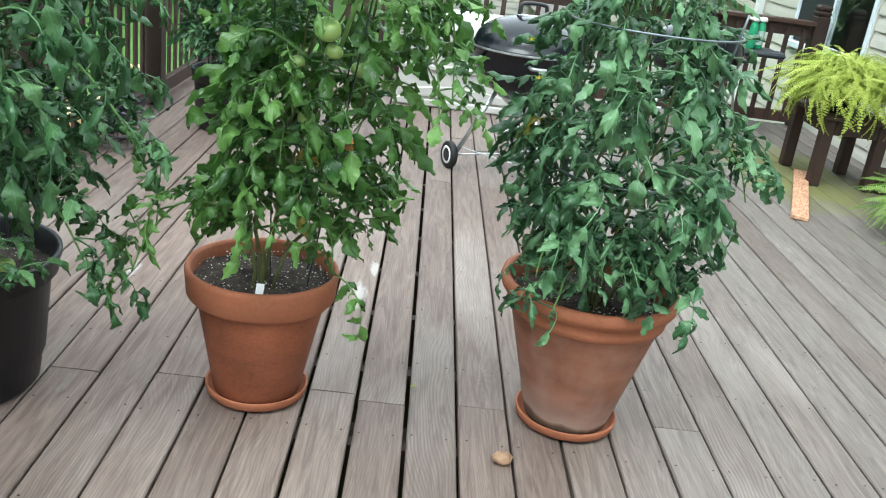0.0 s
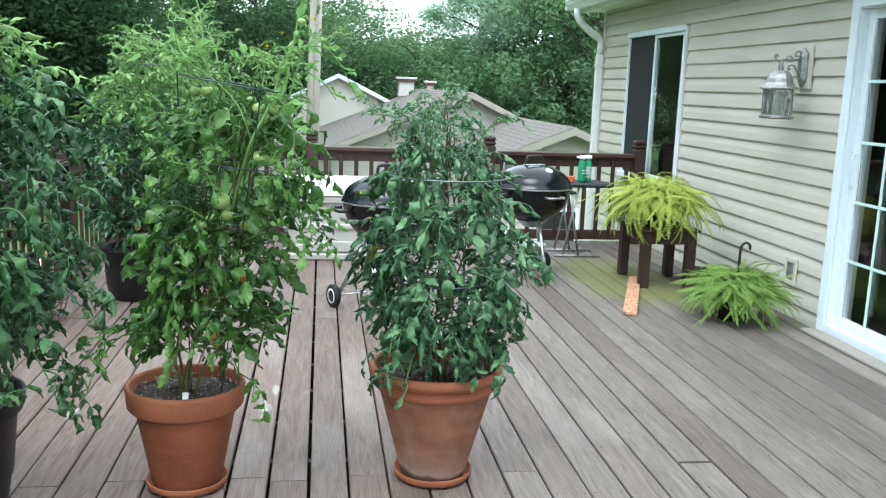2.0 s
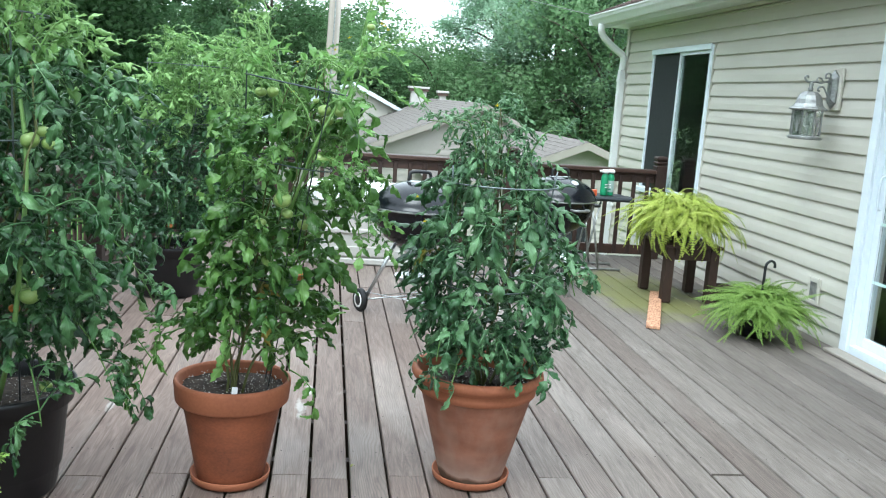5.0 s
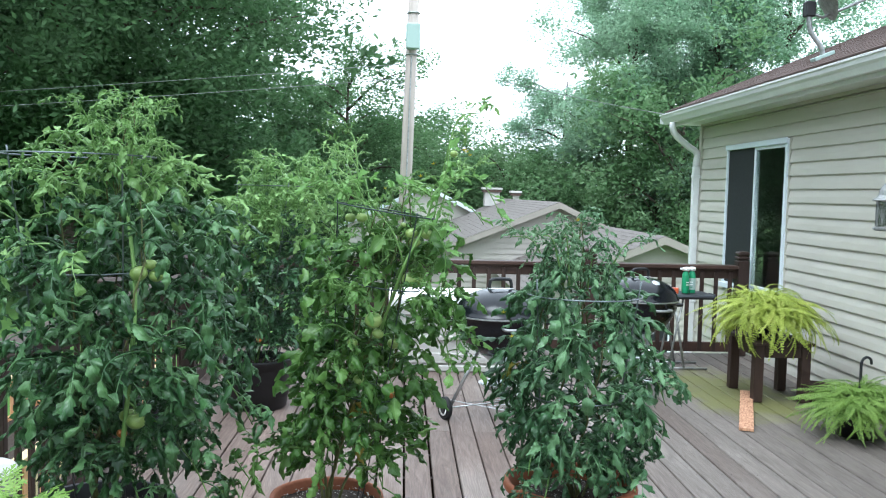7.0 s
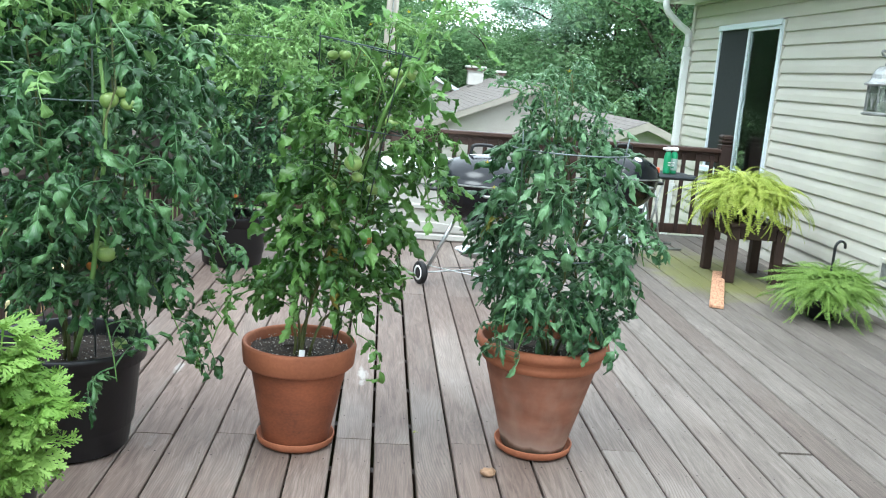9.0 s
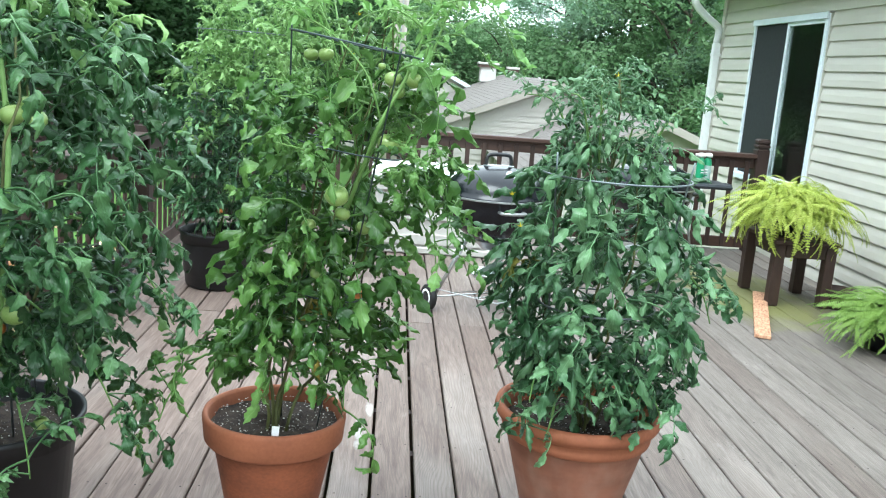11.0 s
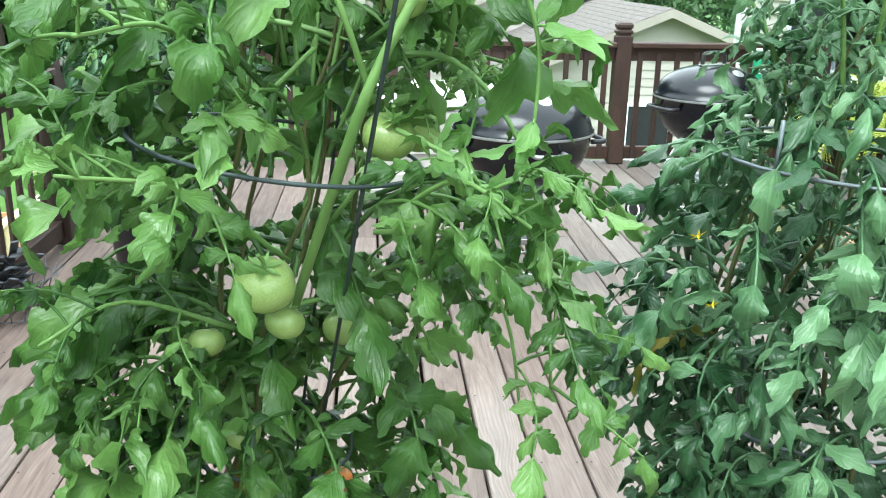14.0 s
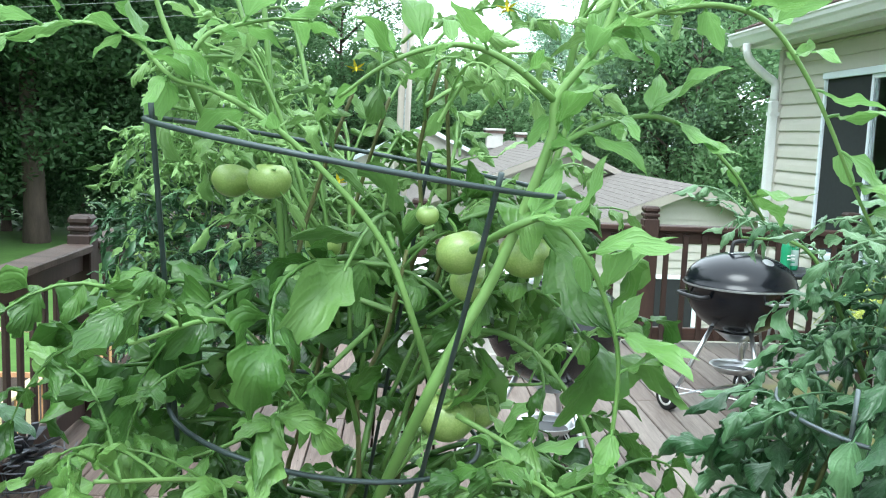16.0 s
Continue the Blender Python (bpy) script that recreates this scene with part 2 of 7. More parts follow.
def deck_material():
    """Weathered deck boards: worn reddish stain on one side of the deck, bare grey near the house, moss in the damp corner."""
    m = bpy.data.materials.new("weathered_deck_wood")
    m.use_nodes = True
    nt = m.node_tree
    n = nt.nodes
    L = nt.links.new
    p = n["Principled BSDF"]
    p.inputs["Specular IOR Level"].default_value = 0.3
    geo = n.new("ShaderNodeNewGeometry")
    info = n.new("ShaderNodeObjectInfo")
    off = n.new("ShaderNodeMath")
    off.operation = "MULTIPLY"
    off.inputs[1].default_value = 53.0
    L(info.outputs["Random"], off.inputs[0])
    vec = n.new("ShaderNodeVectorMath")
    vec.operation = "ADD"
    L(geo.outputs["Position"], vec.inputs[0])
    L(off.outputs[0], vec.inputs[1])

    def noise_tex(scale, stretch, detail=4.0, dist=0.0, source=None, rough=0.6):
        mp = n.new("ShaderNodeMapping")
        mp.inputs["Scale"].default_value = stretch
        L(source if source else vec.outputs[0], mp.inputs["Vector"])
        t = n.new("ShaderNodeTexNoise")
        t.inputs["Scale"].default_value = scale
        t.inputs["Detail"].default_value = detail
        t.inputs["Distortion"].default_value = dist
        t.inputs["Roughness"].default_value = rough
        L(mp.outputs[0], t.inputs["Vector"])
        return t.outputs[0]

    def ramp(src, a, b, ca=(0, 0, 0), cb=(1, 1, 1)):
        r = n.new("ShaderNodeValToRGB")
        r.color_ramp.elements[0].position, r.color_ramp.elements[0].color = a, (*ca, 1)
        r.color_ramp.elements[1].position, r.color_ramp.elements[1].color = b, (*cb, 1)
        L(src, r.inputs[0])
        return r.outputs[0]

    def mix(f, a, b, mode="MIX"):
        x = n.new("ShaderNodeMixRGB")
        x.blend_type = mode
        for sock, val in zip(x.inputs, (f, a, b)):
            if isinstance(val, (int, float)):
                sock.default_value = val
            elif isinstance(val, tuple):
                sock.default_value = (*val, 1)
            else:
                L(val, sock)
        return x.outputs[0]

    grain = noise_tex(9.0, (4.0, 0.30, 1.0), 8, 1.8, rough=0.62)
    fibre = noise_tex(110.0, (2.2, 0.07, 1.0), 5, 0.8, rough=0.7)
    blot = noise_tex(2.2, (1.0, 0.35, 1.0), 5)
    red = mix(ramp(grain, 0.35, 0.68), DECK_RED_A, DECK_RED_B)
    grey = mix(ramp(grain, 0.35, 0.68), DECK_GREY_A, DECK_GREY_B)
    sep = n.new("ShaderNodeSeparateXYZ")
    L(geo.outputs["Position"], sep.inputs[0])
    big = noise_tex(1.4, (1, 0.3, 1), 4)
    side = n.new("ShaderNodeMath")
    side.operation = "MULTIPLY_ADD"
    L(big, side.inputs[0])
    side.inputs[1].default_value = 1.2
    L(sep.outputs[0], side.inputs[2])
    mr = n.new("ShaderNodeMapRange")
    mr.inputs["From Min"].default_value, mr.inputs["From Max"].default_value = 1.4, 3.6
    # every length of board has weathered in its own way
    own = n.new("ShaderNodeMath")
    own.operation = "MULTIPLY_ADD"
    own.inputs[1].default_value = 1.6
    L(info.outputs["Random"], own.inputs[0])
    L(side.outputs[0], own.inputs[2])
    L(own.outputs[0], mr.inputs["Value"])
    base = mix(mr.outputs[0], red, grey)
    # bleached patches where the stain has worn off
    base = mix(ramp(blot, 0.52, 0.75, (0, 0, 0), (0.55, 0.55, 0.55)), base, DECK_PALE)
    base = mix(ramp(fibre, 0.34, 0.50, (0.24, 0.24, 0.24), (0, 0, 0)), base, (0.064, 0.049, 0.041))
    # cathedral figure: growth rings that wander along the board, plain on some boards and bold on others
    wander = n.new("ShaderNodeMath")
    wander.operation = "MULTIPLY"
    wander.inputs[1].default_value = 0.20
    L(noise_tex(2.6, (1.5, 0.55, 1.0), 2, 0.2, rough=0.45), wander.inputs[0])
    # knots: the rings close round a few points
    for kx, ky, size in KNOTS:
        flat = n.new("ShaderNodeVectorMath")
        flat.operation = "MULTIPLY"
        flat.inputs[1].default_value = (1.0, 0.42, 0.0)
        L(geo.outputs["Position"], flat.inputs[0])
        far = n.new("ShaderNodeVectorMath")
        far.operation = "DISTANCE"
        far.inputs[1].default_value = (kx, ky * 0.42, 0.0)
        L(flat.outputs[0], far.inputs[0])
        swell = n.new("ShaderNodeMapRange")
        swell.interpolation_type = "SMOOTHSTEP"
        for key, val in (("From Min", 0.0), ("From Max", size), ("To Min", size * 0.9), ("To Max", 0.0)):
            swell.inputs[key].default_value = val
        L(far.outputs["Value"], swell.inputs["Value"])
        both = n.new("ShaderNodeMath")
        both.operation = "ADD"
        L(wander.outputs[0], both.inputs[0])
        L(swell.outputs[0], both.inputs[1])
        wander = both
    ring_at = n.new("ShaderNodeVectorMath")
    ring_at.operation = "ADD"
    L(vec.outputs[0], ring_at.inputs[0])
    L(wander.outputs[0], ring_at.inputs[1])
    ring = n.new("ShaderNodeTexWave")
    ring.wave_type, ring.bands_direction = "BANDS", "X"
    ring.inputs["Scale"].default_value = 34.0
    ring.inputs["Distortion"].default_value = 2.0
    ring.inputs["Detail"].default_value = 3.0
    ring.inputs["Detail Scale"].default_value = 1.6
    ring_flat = n.new("ShaderNodeMapping")
    ring_flat.inputs["Scale"].default_value = (1.0, 0.02, 1.0)
    L(ring_at.outputs[0], ring_flat.inputs["Vector"])
    L(ring_flat.outputs[0], ring.inputs["Vector"])
    bold = n.new("ShaderNodeMath")
    bold.operation = "MULTIPLY"
    L(ramp(ring.outputs["Fac"], 0.02, 0.62, (0.72, 0.72, 0.72), (0, 0, 0)), bold.inputs[0])
    L(ramp(noise_tex(1.1, (1.0, 0.5, 1.0), 3), 0.36, 0.66, (0.10, 0.10, 0.10), (0.72, 0.72, 0.72)), bold.inputs[1])
    base = mix(bold.outputs[0], base, (0.092, 0.074, 0.064))
    scuff = noise_tex(4.5, (1.6, 0.5, 1.0), 7, 0.3, rough=0.72)
    base = mix(ramp(scuff, 0.62, 0.80, (0, 0, 0), (0.35, 0.35, 0.35)), base, (0.44, 0.42, 0.39))
    tone = n.new("ShaderNodeMapRange")
    tone.inputs["To Min"].default_value, tone.inputs["To Max"].default_value = 0.78, 1.20
    L(info.outputs["Random"], tone.inputs["Value"])
    hs = n.new("ShaderNodeHueSaturation")
    L(tone.outputs[0], hs.inputs["Value"])
    L(base, hs.inputs["Color"])
    base = hs.outputs[0]
    # splashes of old white paint
    for px, py, sx, sy in ((-0.062, 2.517, 20.0, 3.0), (-0.865, 2.469, 26.0, 5.0), (-0.02, 2.725, 30.0, 6.0)):
        pd = n.new("ShaderNodeVectorMath")
        pd.operation = "DISTANCE"
        pm = n.new("ShaderNodeVectorMath")
        pm.operation = "MULTIPLY"
        pm.inputs[1].default_value = (sx, sy, 0.0)
        L(geo.outputs["Position"], pm.inputs[0])
        L(pm.outputs[0], pd.inputs[0])
        pd.inputs[1].default_value = (px * sx, py * sy, 0.0)
        pa = n.new("ShaderNodeMath")
        pa.operation = "MULTIPLY_ADD"
        L(noise_tex(14.0, (1.4, 0.5, 1.0), 6, 0.5, geo.outputs["Position"]), pa.inputs[0])
        pa.inputs[1].default_value = 1.8
        L(pd.outputs["Value"], pa.inputs[2])
        ph = n.new("ShaderNodeMath")
        ph.operation = "MULTIPLY"
        ph.inputs[1].default_value = 0.5
        L(pa.outputs[0], ph.inputs[0])
        base = mix(ramp(ph.outputs[0], 0.53, 0.66, (0.5, 0.5, 0.5), (0, 0, 0)), base, (0.46, 0.45, 0.42))
    # moss round the fern stand
    dx = n.new("ShaderNodeVectorMath")
    dx.operation = "DISTANCE"
    sc = n.new("ShaderNodeVectorMath")
    sc.operation = "MULTIPLY"
    sc.inputs[1].default_value = (1.15, 0.52, 0.0)
    L(geo.outputs["Position"], sc.inputs[0])
    L(sc.outputs[0], dx.inputs[0])
    dx.inputs[1].default_value = (2.50 * 1.15, 5.221 * 0.52, 0.0)
    moss_n = noise_tex(3.0, (1, 1, 1), 6, 0.5, geo.outputs["Position"])
    mm = n.new("ShaderNodeMath")
    mm.operation = "MULTIPLY_ADD"
    L(moss_n, mm.inputs[0])
    mm.inputs[1].default_value = 0.9
    L(dx.outputs["Value"], mm.inputs[2])
    mossf = ramp(mm.outputs[0], 0.75, 1.35, (0.72, 0.72, 0.72), (0, 0, 0))
    base = mix(mossf, base, (0.150, 0.155, 0.036))
    L(base, p.inputs["Base Color"])
    p.inputs["Roughness"].default_value = 0.62
    hsum = mix(0.5, grain, fibre)
    b = n.new("ShaderNodeBump")
    b.inputs["Strength"].default_value = 0.55
    b.inputs["Distance"].default_value = 0.003
    L(hsum, b.inputs["Height"])
    L(b.outputs[0], p.inputs["Normal"])
    return m


def limed_clay():
    """Fired clay with chalky lime bloom, strongest in a ragged tide band above the foot, and a dark damp foot."""
    m = bpy.data.materials.new("limed_terracotta_clay")
    m.use_nodes = True
    nt = m.node_tree
    n = nt.nodes
    L = nt.links.new
    p = n["Principled BSDF"]
    p.inputs["Roughness"].default_value = 0.82
    tc = n.new("ShaderNodeTexCoord")

    def tex(scale, stretch, detail):
        mp = n.new("ShaderNodeMapping")
        mp.inputs["Scale"].default_value = stretch
        L(tc.outputs["Object"], mp.inputs["Vector"])
        t = n.new("ShaderNodeTexNoise")
        t.inputs["Scale"].default_value = scale
        t.inputs["Detail"].default_value = detail
        L(mp.outputs[0], t.inputs["Vector"])
        return t.outputs[0]

    def ramp(src, stops):
        r = n.new("ShaderNodeValToRGB")
        e = r.color_ramp.elements
        e[0].position, e[0].color = stops[0][0], (*stops[0][1], 1)
        e[1].position, e[1].color = stops[-1][0], (*stops[-1][1], 1)
        for q, c in stops[1:-1]:
            e.new(q).color = (*c, 1)
        L(src, r.inputs[0])
        return r.outputs[0]

    def mix(f, a, b):
        x = n.new("ShaderNodeMixRGB")
        L(f, x.inputs[0])
        L(a, x.inputs[1])
        x.inputs[2].default_value = (*b, 1)
        return x.outputs[0]

    base = ramp(tex(7, (1, 1, 2.2), 6), [(0.35, (0.170, 0.062, 0.034)), (0.70, (0.262, 0.108, 0.064))])
    bloom = ramp(tex(9, (1.6, 1.6, 0.7), 7), [(0.46, (0, 0, 0)), (0.78, (0.26, 0.26, 0.26))])
    base = mix(bloom, base, (0.36, 0.27, 0.215))
    sep = n.new("ShaderNodeSeparateXYZ")
    L(tc.outputs["Object"], sep.inputs[0])
    add = n.new("ShaderNodeMath")
    add.operation = "MULTIPLY_ADD"
    L(tex(6, (1, 1, 0.3), 6), add.inputs[0])
    add.inputs[1].default_value = 0.10
    L(sep.outputs[2], add.inputs[2])
    tide = ramp(add.outputs[0], [(0.070, (0, 0, 0)), (0.086, (0.50, 0.50, 0.50)), (0.115, (0.24, 0.24, 0.24)), (0.20, (0, 0, 0))])
    base = mix(tide, base, (0.42, 0.34, 0.285))
    damp = ramp(add.outputs[0], [(0.070, (0.88, 0.88, 0.88)), (0.084, (0, 0, 0))])
    base = mix(damp, base, (0.075, 0.055, 0.035))
    L(base, p.inputs["Base Color"])
    b = n.new("ShaderNodeBump")
    b.inputs["Strength"].default_value = 0.2
    b.inputs["Distance"].default_value = 0.003
    L(tex(80, (1, 1, 1), 3), b.inputs["Height"])
    L(b.outputs[0], p.inputs["Normal"])
    return m


M_DECK = deck_material()
M_RAIL = mat("stained_dark_brown_wood", (0.046, 0.024, 0.017), (0.022, 0.011, 0.008), rough=0.6, scale=8, stretch=(1, 1, 0.3), bump=0.3, fine=70, vary=0.15)
M_RAILCAP = mat("worn_brown_handrail_wood", (0.078, 0.052, 0.041), (0.028, 0.016, 0.011), rough=0.6, scale=5, stretch=(3, 0.3, 1), bump=0.4, fine=60)
M_RAILX = mat("brown_rail_wood", (0.058, 0.029, 0.020), (0.030, 0.015, 0.010), rough=0.55, scale=5, stretch=(0.3, 3, 3), bump=0.3, fine=60)
M_SIDING = mat("tan_vinyl_siding", (0.535, 0.515, 0.450), (0.495, 0.475, 0.412), rough=0.5, scale=1.5, bump=0.04, fine=140, vary=0.03)
# White trim whose colour carries the blue reflection of the sky.
M_TRIM = mat("sky_tinted_white_vinyl_trim", (0.72, 0.78, 0.82), (0.66, 0.72, 0.77), rough=0.4, scale=3, bump=0.02, fine=50)
M_GUTTER = mat("white_painted_aluminium", (0.74, 0.75, 0.74), (0.64, 0.65, 0.64), rough=0.4, scale=3, bump=0.02, fine=50)
M_MUNTIN = mat("pale_mint_grille_bars", (0.62, 0.78, 0.74), (0.56, 0.72, 0.68), rough=0.4, scale=6)
M_GLASS = glass_mat("window_glass")
M_SCREEN = mat("grey_insect_screen", (0.020, 0.023, 0.026), (0.014, 0.016, 0.018), rough=0.7, fine=400, scale=30)
# Near black: the shade inside unlit rooms is put into this colour.
M_DARKROOM = mat("near_black_room_shade", (0.018, 0.019, 0.021), (0.011, 0.012, 0.013), rough=0.9)
M_CURTAIN = mat("pale_green_curtain_cloth", (0.22, 0.28, 0.25), (0.14, 0.19, 0.17), rough=0.9, scale=3, stretch=(6, 6, 0.2), fine=20)
M_SHINGLE = mat("brown_asphalt_shingle", (0.115, 0.075, 0.062), (0.06, 0.04, 0.034), rough=0.9, scale=14, stretch=(1, 3, 1), bump=0.5, fine=120)
M_SHINGLE_GREY = mat("grey_brown_asphalt_shingle", (0.164, 0.146, 0.132), (0.107, 0.094, 0.085), rough=0.9, scale=4, stretch=(3, 1, 3), bump=0.4, fine=30, vary=0.12)
M_SIDING_FAR = mat("taupe_house_siding", (0.38, 0.355, 0.315), (0.34, 0.315, 0.28), rough=0.6, scale=2, fine=20)
M_FASCIA_FAR = mat("taupe_fascia_board", (0.30, 0.27, 0.235), (0.26, 0.235, 0.20), rough=0.6, scale=2)
M_TERRA = mat("terracotta_clay", (0.262, 0.080, 0.034), (0.120, 0.036, 0.017), rough=0.62, scale=5, stretch=(1, 1, 1.6), bump=0.12, fine=90)
M_TERRA_AGED = limed_clay()
M_OFFCUT = mat("rough_sawn_red_brown_lumber", (0.62, 0.36, 0.22), (0.20, 0.085, 0.045), rough=0.8, scale=16, stretch=(5, 1.2, 1), bump=0.4, fine=45)
M_TERRA_RIM = mat("bright_terracotta_rim", (0.315, 0.110, 0.052), (0.225, 0.074, 0.034), rough=0.75, scale=6, bump=0.12, fine=90)
M_BLACKPOT = mat("black_nursery_plastic", (0.014, 0.014, 0.016), (0.008, 0.008, 0.009), rough=0.42, scale=4, bump=0.08, fine=40)
M_SOIL = mat("dark_potting_soil", (0.060, 0.042, 0.030), (0.014, 0.010, 0.008), rough=0.95, scale=40, bump=1.0, fine=160)
M_PERLITE = mat("white_perlite", (0.62, 0.60, 0.56), (0.42, 0.40, 0.36), rough=0.9, scale=30)
M_STEM = leaf_mat("green_tomato_stem", (0.081, 0.160, 0.035), (0.126, 0.230, 0.060), (0.180, 0.300, 0.090), trans=0.05, rough=0.5)
M_STEM_OLD = mat("brown_green_woody_stem", (0.125, 0.135, 0.045), (0.062, 0.068, 0.024), rough=0.7, scale=12, bump=0.2)
M_LEAF_L = leaf_mat("fresh_tomato_leaf", (0.020, 0.058, 0.011), (0.063, 0.144, 0.026), (0.146, 0.269, 0.066), trans=0.32, rough=0.30, relief=0.35, veins=0.2)
M_LEAF_YOUNG = leaf_mat("soft_light_green_tomato_leaf", (0.074, 0.148, 0.035), (0.157, 0.278, 0.079), (0.274, 0.434, 0.149), trans=0.35, rough=0.34, relief=0.3, veins=0.2)
M_LEAF_OLD = leaf_mat("yellowing_tomato_leaf", (0.120, 0.140, 0.022), (0.210, 0.215, 0.035), (0.330, 0.260, 0.050), trans=0.35, rough=0.4, relief=0.35, veins=0.2)
M_LEAF_TIP = leaf_mat("young_tomato_leaf", (0.112, 0.230, 0.050), (0.159, 0.309, 0.076), (0.216, 0.388, 0.122), trans=0.42, rough=0.34, relief=0.3, veins=0.15)
M_LEAF_R = leaf_mat("blue_green_tomato_leaf", (0.013, 0.040, 0.014), (0.041, 0.103, 0.038), (0.130, 0.246, 0.109), trans=0.18, rough=0.30, relief=0.35, veins=0.32)
M_LEAF_YOUNG_R = leaf_mat("soft_blue_green_tomato_leaf", (0.050, 0.118, 0.048), (0.087, 0.178, 0.076), (0.161, 0.270, 0.134), trans=0.28, rough=0.32, relief=0.3, veins=0.25)
M_LEAF_D = leaf_mat("deep_green_tomato_leaf", (0.010, 0.032, 0.010), (0.031, 0.084, 0.026), (0.096, 0.192, 0.070), trans=0.16, rough=0.28, relief=0.35, veins=0.32)
M_TOMATO = mat("unripe_green_tomato_skin", (0.29, 0.38, 0.12), (0.19, 0.285, 0.07), rough=0.28, scale=14, fine=50, spec=0.5, vary=0.1)
M_TOMATO_RED = mat("ripening_tomato_skin", (0.50, 0.13, 0.030), (0.36, 0.16, 0.035), rough=0.28, scale=14, spec=0.5)
M_VIOLET = mat("violet_petal", (0.16, 0.15, 0.42), (0.10, 0.09, 0.30), rough=0.6)
M_FLOWER = mat("yellow_petal", (0.75, 0.62, 0.03), (0.65, 0.50, 0.02), rough=0.6)
M_WIRE = mat("dark_coated_cage_wire", (0.055, 0.075, 0.075), (0.035, 0.05, 0.05), rough=0.4, metal=0.3, scale=20)
M_WIRE_GREY = mat("galvanised_cage_wire", (0.20, 0.23, 0.24), (0.13, 0.15, 0.16), rough=0.4, metal=0.6, scale=20)
M_ENAMEL = mat("black_porcelain_enamel", (0.005, 0.006, 0.009), (0.003, 0.004, 0.006), rough=0.20, spec=0.35, scale=3, fine=20)
M_CHROME = mat("satin_aluminium", (0.62, 0.63, 0.64), (0.5, 0.51, 0.52), rough=0.3, metal=0.9, scale=8)
M_BLACKPLASTIC = mat("black_plastic", (0.018, 0.018, 0.02), (0.012, 0.012, 0.013), rough=0.45, scale=10)
M_RUBBER = mat("black_rubber", (0.012, 0.012, 0.013), (0.008, 0.008, 0.008), rough=0.7, scale=20)
M_WHITEPL = mat("white_plastic", (0.80, 0.80, 0.79), (0.72, 0.72, 0.71), rough=0.45, scale=5)
M_RESIN = mat("grey_beige_moulded_resin", (0.46, 0.445, 0.41), (0.38, 0.365, 0.335), rough=0.55, scale=4, bump=0.05, fine=60)
M_RESIN_LID = mat("off_white_resin_lid", (0.74, 0.74, 0.72), (0.66, 0.66, 0.64), rough=0.5, scale=4)
M_FERN_Y = leaf_mat("yellow_green_fern_frond", (0.238, 0.303, 0.039), (0.393, 0.472, 0.076), (0.548, 0.605, 0.152), trans=0.35, rough=0.55)
M_FERN_G = leaf_mat("mid_green_fern_frond", (0.087, 0.161, 0.023), (0.150, 0.252, 0.042), (0.240, 0.363, 0.079), trans=0.3, rough=0.55)
M_NAIL = mat("rusty_nail_head", (0.05, 0.035, 0.028), (0.03, 0.02, 0.016), rough=0.7, metal=0.4)
M_LACY = leaf_mat("lime_green_lacy_leaf", (0.132, 0.244, 0.036), (0.185, 0.317, 0.056), (0.251, 0.383, 0.092), trans=0.35, rough=0.55)
M_STAND = mat("dark_brown_stand_wood", (0.050, 0.028, 0.020), (0.028, 0.015, 0.011), rough=0.6, scale=8, stretch=(1, 1, 0.25), bump=0.3)
M_CEDAR = mat("fresh_cut_lumber", (0.58, 0.33, 0.175), (0.45, 0.225, 0.10), rough=0.7, scale=9, stretch=(4, 0.4, 1), bump=0.25, fine=60)
M_PALE_LUMBER = mat("pale_yellow_lumber", (0.62, 0.50, 0.30), (0.52, 0.40, 0.22), rough=0.7, scale=7, stretch=(3, 3, 0.4), bump=0.2)
M_PEWTER = mat("brushed_pewter_metal", (0.42, 0.43, 0.42), (0.20, 0.20, 0.20), rough=0.50, metal=0.7, scale=14, bump=0.1)
M_LANTERN_GLASS = glass_mat("seeded_lantern_glass", (0.85, 0.87, 0.86), 0.15)
M_POLE = mat("weathered_grey_pole_wood", (0.42, 0.37, 0.33), (0.30, 0.26, 0.23), rough=0.85, scale=3, stretch=(4, 4, 0.2), bump=0.3)
M_TEALBOX = mat("pale_teal_painted_metal", (0.36, 0.46, 0.43), (0.31, 0.40, 0.37), rough=0.5, scale=2)
M_CABLE = mat("dull_grey_cable", (0.22, 0.23, 0.22), (0.16, 0.17, 0.16), rough=0.6)
M_GRASS = mat("mown_lawn_grass", (0.085, 0.175, 0.030), (0.052, 0.115, 0.018), rough=0.9, scale=0.8, fine=9, bump=0.4, world_space=True)
M_BARK = mat("grey_brown_bark", (0.10, 0.075, 0.058), (0.05, 0.038, 0.03), rough=0.9, scale=3, stretch=(2, 2, 0.4), bump=0.6, fine=20)
# Tree leaf colours are raised and cooled to hold distance haze, most in C.
M_TREE_A = leaf_mat("dark_woodland_leaf", (0.054, 0.118, 0.049), (0.093, 0.182, 0.073), (0.142, 0.243, 0.110), trans=0.55, rough=0.6, island=True)
M_TREE_B = leaf_mat("bright_woodland_leaf", (0.099, 0.193, 0.079), (0.151, 0.266, 0.112), (0.212, 0.330, 0.163), trans=0.55, rough=0.6, island=True)
M_TREE_C = leaf_mat("silvery_hazed_green_leaf", (0.205, 0.345, 0.215), (0.300, 0.460, 0.300), (0.415, 0.580, 0.395), trans=0.55, rough=0.55, island=True)
M_STONE = mat("tan_stone", (0.32, 0.20, 0.12), (0.15, 0.085, 0.05), rough=0.8, scale=25, bump=0.3)
